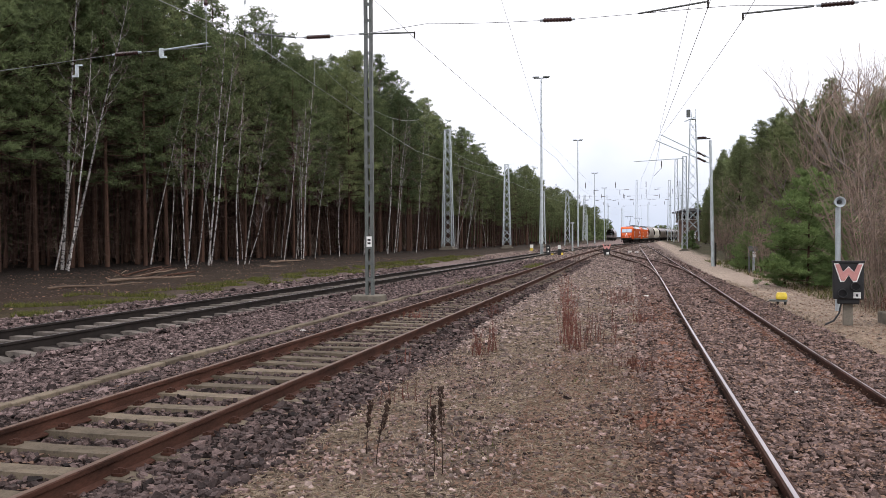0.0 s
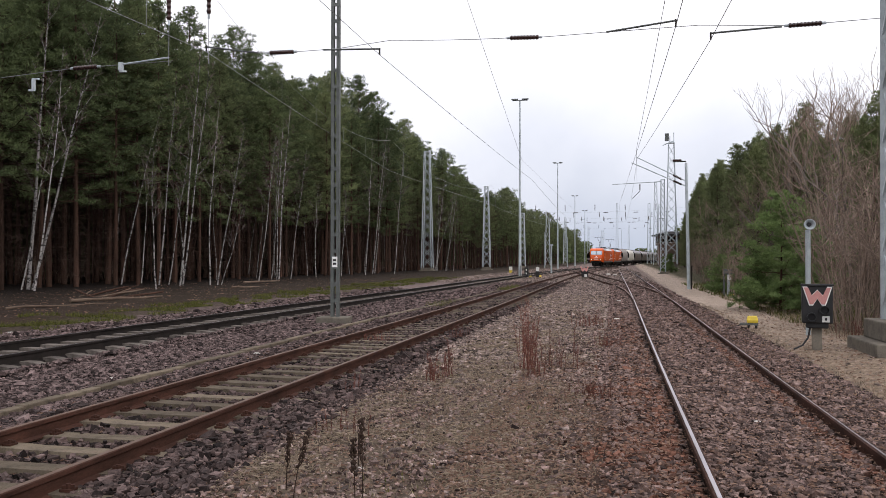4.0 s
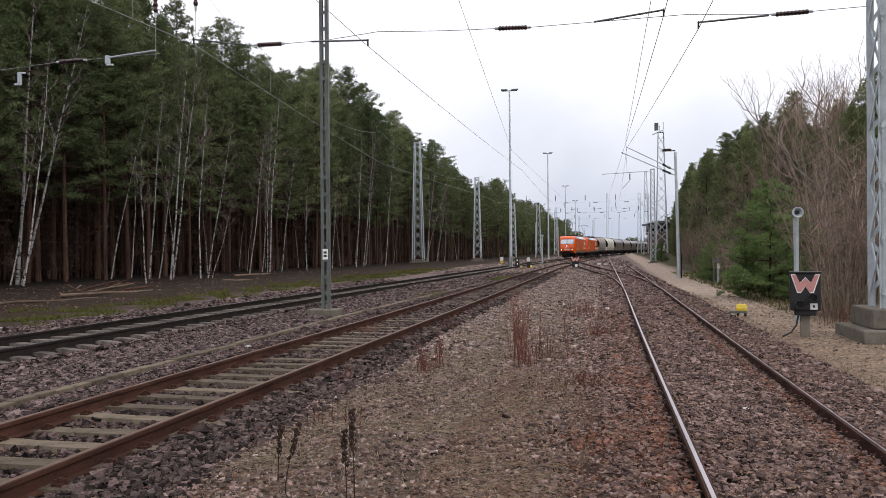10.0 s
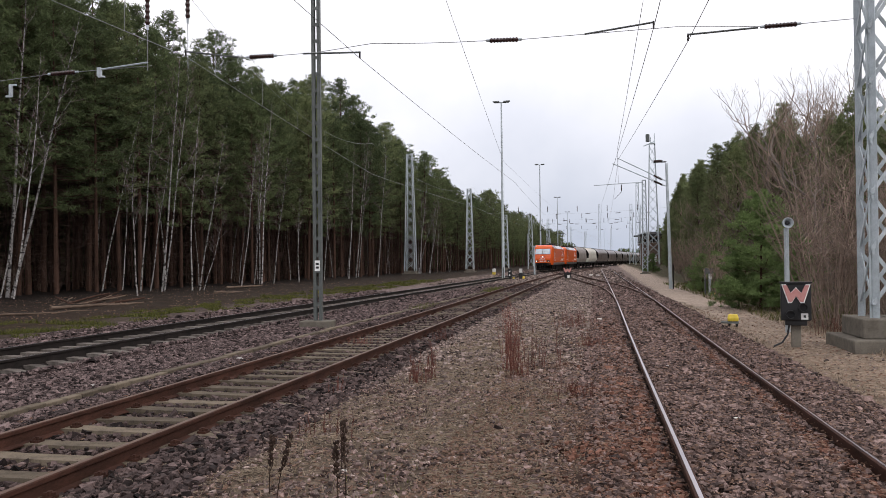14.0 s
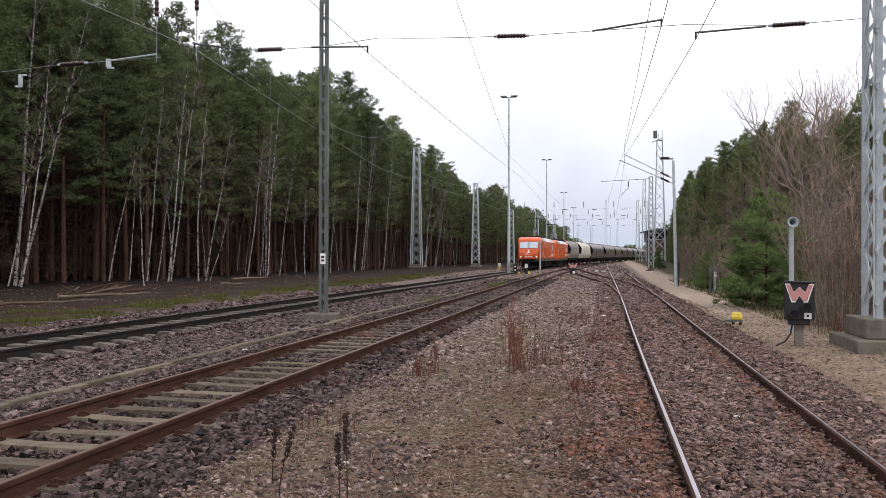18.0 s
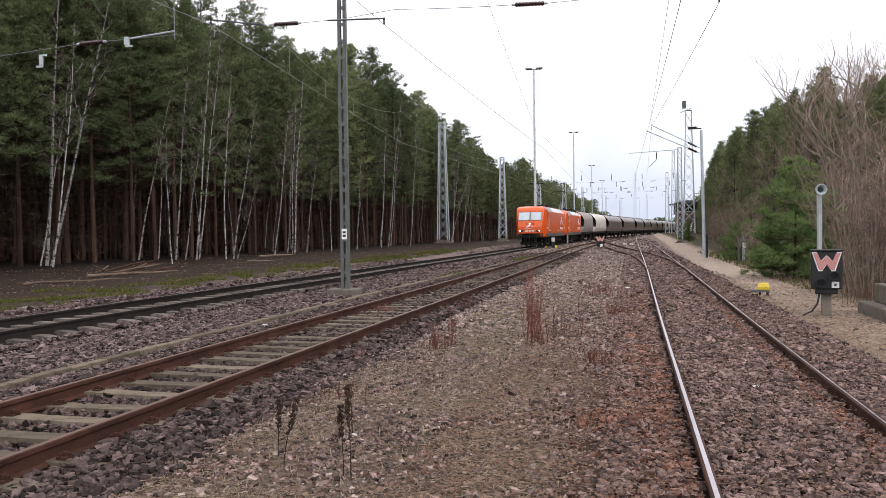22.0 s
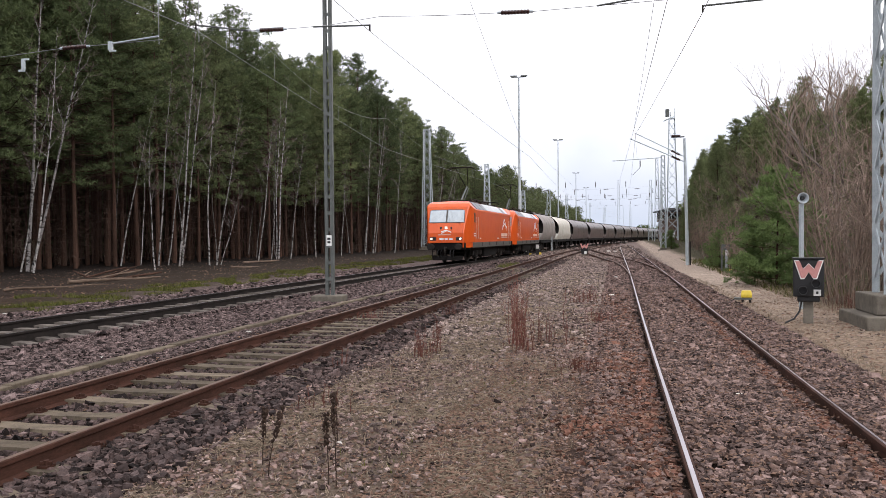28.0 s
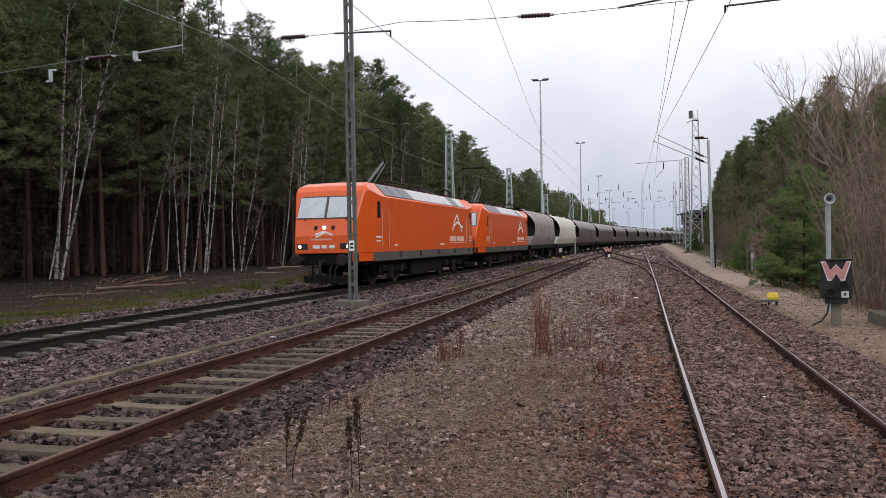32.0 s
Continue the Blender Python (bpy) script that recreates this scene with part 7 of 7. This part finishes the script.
def weed_bush(seed, x, y, height, spread, stems, label):
    r = random.Random(seed)
    t = thing("weed_clump", label, "weed", "weed clumps", pose(x, y, land(x, y)))
    g = Geo()
    for i in range(stems):
        a, q = r.uniform(0, 6.28), r.uniform(0, spread)
        p = Vector((math.cos(a) * q, math.sin(a) * q, -0.02))
        h = height * r.uniform(0.35, 1.08)
        top = p + Vector((r.uniform(-0.2, 0.2) * h, r.uniform(-0.2, 0.2) * h, h))
        g.tube([p, p.lerp(top, 0.6) + Vector((r.uniform(-0.02, 0.02), r.uniform(-0.02, 0.02), 0)), top], [0.0045, 0.0035, 0.002], 3, False)
        for k in range(6):
            c = p.lerp(top, r.uniform(0.3, 1))
            e = Vector((r.uniform(-1, 1), r.uniform(-1, 1), r.uniform(0.2, 1.3))).normalized() * h * r.uniform(0.06, 0.2)
            g.tube([c, c + e], [0.0035, 0.0015], 3, False)
    part("brushwood", g, M_WEED_RED, t, kind="stuff")
    return t


dead_weed(701, -1.62, 5.35, 0.70, "dark dried weed with a seed spike in the grass", True, 0.06)
dead_weed(702, -1.70, 5.42, 0.55, "thin dried weed stem in the grass", True, 0.15)
dead_weed(703, -2.2, 5.5, 0.55, "dark dried weed leaning in the grass", True, 0.2)
dead_weed(704, -2.38, 5.8, 0.5, "dark dried weed leaning in the grass", True, 0.3)
dead_weed(705, -2.05, 6.6, 0.4, "thin dried weed stem in the grass", False)
dead_weed(706, 0.2, 8.4, 0.25, "short dried weed beside the rail", False)
weed_bush(710, -1.22, 12.9, 1.2, 0.16, 34, "upright clump of red-brown dead weeds")
weed_bush(711, -1.05, 12.3, 0.55, 0.3, 26, "loose clump of red-brown dead weeds")
weed_bush(712, -0.75, 13.4, 0.75, 0.35, 20, "loose clump of thin grey-brown weeds")
weed_bush(713, -2.45, 11.4, 0.45, 0.2, 26, "small clump of red-brown dead weeds")
weed_bush(714, -2.36, 11.9, 0.6, 0.12, 12, "thin tuft of red-brown dead weeds")
weed_bush(715, -4.9, 17.0, 0.22, 0.35, 40, "low red-brown weeds between the rails")
weed_bush(716, -3.3, 18.0, 0.35, 0.25, 26, "low red-brown weeds at the rail")
weed_bush(717, -2.6, 7.9, 0.25, 0.4, 14, "short reddish weeds in the dry grass")
weed_bush(718, 0.0, 16.5, 0.3, 0.4, 34, "low dark weeds beside the siding")
weed_bush(719, -3.4, 10.6, 0.3, 0.1, 8, "pale dry stalks at the rail")
weed_bush(720, -0.2, 10.5, 0.22, 0.4, 36, "low brown weeds in the grass strip")
weed_bush(721, 5.4, 19.5, 0.5, 0.5, 40, "dry stalks beside the path")
weed_bush(722, -0.5, 21.5, 0.45, 0.6, 50, "low brown weeds in the grass strip")
for i, (x, y, s) in enumerate(((0.24, 23.6, 0.10), (-5.41, 11.7, 0.06), (-6.54, 14.3, 0.07), (-0.35, 5.6, 0.03), (-2.0, 6.5, 0.03), (1.25, 13.5, 0.05), (-7.4, 11.0, 0.04), (1.6, 9.0, 0.05), (-0.6, 30.0, 0.08), (0.4, 34, 0.1), (-14.2, 17.0, 0.09))):
    r = random.Random(800 + i)
    ring = [[(s * k * math.cos(a) * r.uniform(0.8, 1.2), s * k * math.sin(a) * r.uniform(0.6, 1.0), s * h) for a in (2 * math.pi * j / 7 for j in range(7))] for k, h in ((0.7, -0.2), (1, 0.25), (0.7, 0.6))]
    ob = part("pale_stone", Geo().loft(ring), M_LICHEN, at=pose(x, y, land(x, y)))
    tagged(ob, "pale white stone lying on the ballast", "stone", "pale stones")


def log(x, y, length, r, turn, label, tilt=0.0, material=None):
    t = thing("fallen_log", label, "log", "fallen logs", pose(x, y, land(x, y) + r * 0.7, 0, tilt, turn))
    q = random.Random(int(x * 100))
    part("stem", Geo().tube([(length * (k / 6 - 0.5), q.uniform(-0.06, 0.06), q.uniform(-0.03, 0.03)) for k in range(7)], [r * (1 - 0.08 * k) for k in range(7)], 8), material or M_LOG, t)
    return t


log(-20.3, 30.6, 4.6, 0.075, 72, "pale peeled log lying before the forest")
log(-19.9, 26.4, 4.0, 0.05, 66, "thin pale log lying in the litter")
log(-23.0, 33.5, 3.6, 0.06, 35, "dead branch piled at the forest edge", -10)
log(-23.8, 33.0, 3.0, 0.05, 110, "dead branch piled at the forest edge", -8)
log(-23.2, 34.2, 2.6, 0.045, 75, "dead branch piled at the forest edge", -14)
log(-25.3, 56.0, 4.5, 0.08, 80, "pale log lying before the forest")
log(-22.5, 48.0, 2.5, 0.06, 50, "dead branch lying in the litter")
for i, (x, y, length, turn, tilt) in enumerate(((-23.6, 33.9, 3.8, 20, -16), (-22.7, 33.6, 3.2, 60, -12), (-23.3, 32.8, 2.8, 150, -9), (-24.2, 34.6, 3.4, 5, -13), (-22.2, 34.8, 2.6, 40, -8), (-23.9, 36.0, 3.0, 80, -6))):
    log(x, y, length, 0.05 + 0.008 * i, turn, "dark dead branch heaped at the forest edge", tilt, M_PINEBARK)


# ---- pieces of the tracks ----
def sleeper_shape():
    g = Geo()
    rings = []
    for x, w, h in ((-1.3, 0.12, -0.05), (-1.22, 0.13, -0.01), (-0.95, 0.13, 0.02), (-0.55, 0.13, 0.028), (-0.35, 0.125, 0.021), (0.35, 0.125, 0.021), (0.55, 0.13, 0.028), (0.95, 0.13, 0.02), (1.22, 0.13, -0.01), (1.3, 0.12, -0.05)):
        rings.append([(x, -w, -0.16), (x, w, -0.16), (x, w - 0.02, h), (x, -w + 0.02, h)])
    return g.loft(rings)


def lay_sleepers(track, line, y0, count, step, z, material, name="sleeper"):
    first, clip = None, None
    for i in range(count):
        y = y0 + i * step
        x = x_on(line, y)
        a = -math.degrees(math.atan2(x_on(line, y + 0.5) - x_on(line, y - 0.5), 1.0))
        q = random.Random(i + int(y0 * 10))
        m = pose(x + q.uniform(-0.03, 0.03), y, z + q.uniform(-0.012, 0.006), 0, q.uniform(-0.5, 0.5), a + q.uniform(-1, 1))
        if first is None:
            first = part(name, sleeper_shape(), material, track, "weathered pale concrete sleeper", at=m)
            ob = first
        else:
            ob = shared(name, first, track, m)
        if i < 44 and track is MIDDLE_TRACK:
            for s in (-1, 1):
                for k in (-1, 1):
                    cm = pose(s * 0.753 + k * 0.105, 0, 0.025)
                    if clip is None:
                        clip = part("rail_clip", Geo().box(-0.045, 0.045, -0.05, 0.05, 0, 0.02).tube([(0, 0, 0.02), (0, 0, 0.055)], 0.022, 6).bar((-0.04, -0.02, 0.03), (0.04, 0.02, 0.03), 0.03), M_RUST, ob, "rusty rail clip", at=cm)
                    else:
                        shared("rail_clip", clip, ob, cm)


lay_sleepers(MIDDLE_TRACK, MIDDLE_LINE, 4.8 - 6 * SLEEPER_STEP, 74, SLEEPER_STEP, -0.012, M_SLEEPER)
lay_sleepers(MAIN_TRACK, TRAIN_LINE, 8.1, 150, 0.6, -0.014, M_SLEEPER_PALE)
duct = thing("cable_duct", "line of flat concrete cable duct covers beside the track", "cable duct", kind="structure")
cover = None
for i in range(64):
    y = 2.0 + i * 0.75
    x = -6.86 + 0.012 * math.sin(i * 1.7) + max(0, y - 22) * 0.03
    m = pose(x, y, -0.014 + 0.008 * math.sin(i * 2.3), 0, 0, math.sin(i * 3.1) * 0.8)
    if cover is None:
        cover = part("duct_cover", Geo().loft([[(-0.07, -0.37, -0.1), (0.07, -0.37, -0.1), (0.07, 0.37, -0.1), (-0.07, 0.37, -0.1)], [(-0.07, -0.37, 0.03), (0.07, -0.37, 0.03), (0.07, 0.37, 0.03), (-0.07, 0.37, 0.03)], [(-0.06, -0.36, 0.04), (0.06, -0.36, 0.04), (0.06, 0.36, 0.04), (-0.06, 0.36, 0.04)]]), M_SLEEPER, duct, at=m)
    else:
        shared("duct_cover", cover, duct, m)


def lay_stones(track, x0, x1, y0, y1, count, size, material, seed, skip, z):
    """The nearest ballast stones, one by one."""
    q = random.Random(seed)
    kinds = []
    n = 0
    while n < count:
        x, y = q.uniform(x0, x1), y0 + (y1 - y0) * q.random() ** 1.4
        if skip(np.array([x]), np.array([y]))[0]:
            continue
        m = pose(x, y, land(x, y) + z, q.uniform(-25, 25), q.uniform(-25, 25), q.uniform(0, 360))
        n += 1
        if len(kinds) < 8:
            c = [Vector((sx * q.uniform(0.5, 1.1), sy * q.uniform(0.5, 1.0), sz * q.uniform(0.35, 0.75))) * size for sz in (-1, 1) for sx, sy in ((-1, -1), (1, -1), (1, 1), (-1, 1))]
            kinds.append(part("ballast_stone", Geo().add(c, ((3, 2, 1, 0), (4, 5, 6, 7), (0, 1, 5, 4), (1, 2, 6, 5), (2, 3, 7, 6), (3, 0, 4, 7))), material, track, at=m))
        else:
            shared("ballast_stone", kinds[n % 8], track, m)


M_LOOSE = surf("loose_ballast", (0.018, 0.013, 0.0125), (0.11, 0.082, 0.078), 6, 60, 0.85, spread=0.6)
M_LOOSE_RED = surf("loose_rusty_ballast", (0.045, 0.028, 0.022), (0.2, 0.134, 0.112), 6, 60, 0.85, spread=0.6)
lay_stones(MIDDLE_TRACK, -4.0, -3.0, 4.3, 8.5, 280, 0.034, M_LOOSE, 61, lambda x, y: off_sleepers(x, y), 0.03)
lay_stones(SIDING_TRACK, 0.2, 3.0, 4.4, 7.5, 290, 0.03, M_LOOSE_RED, 62, off_rails, 0.035)

motions()
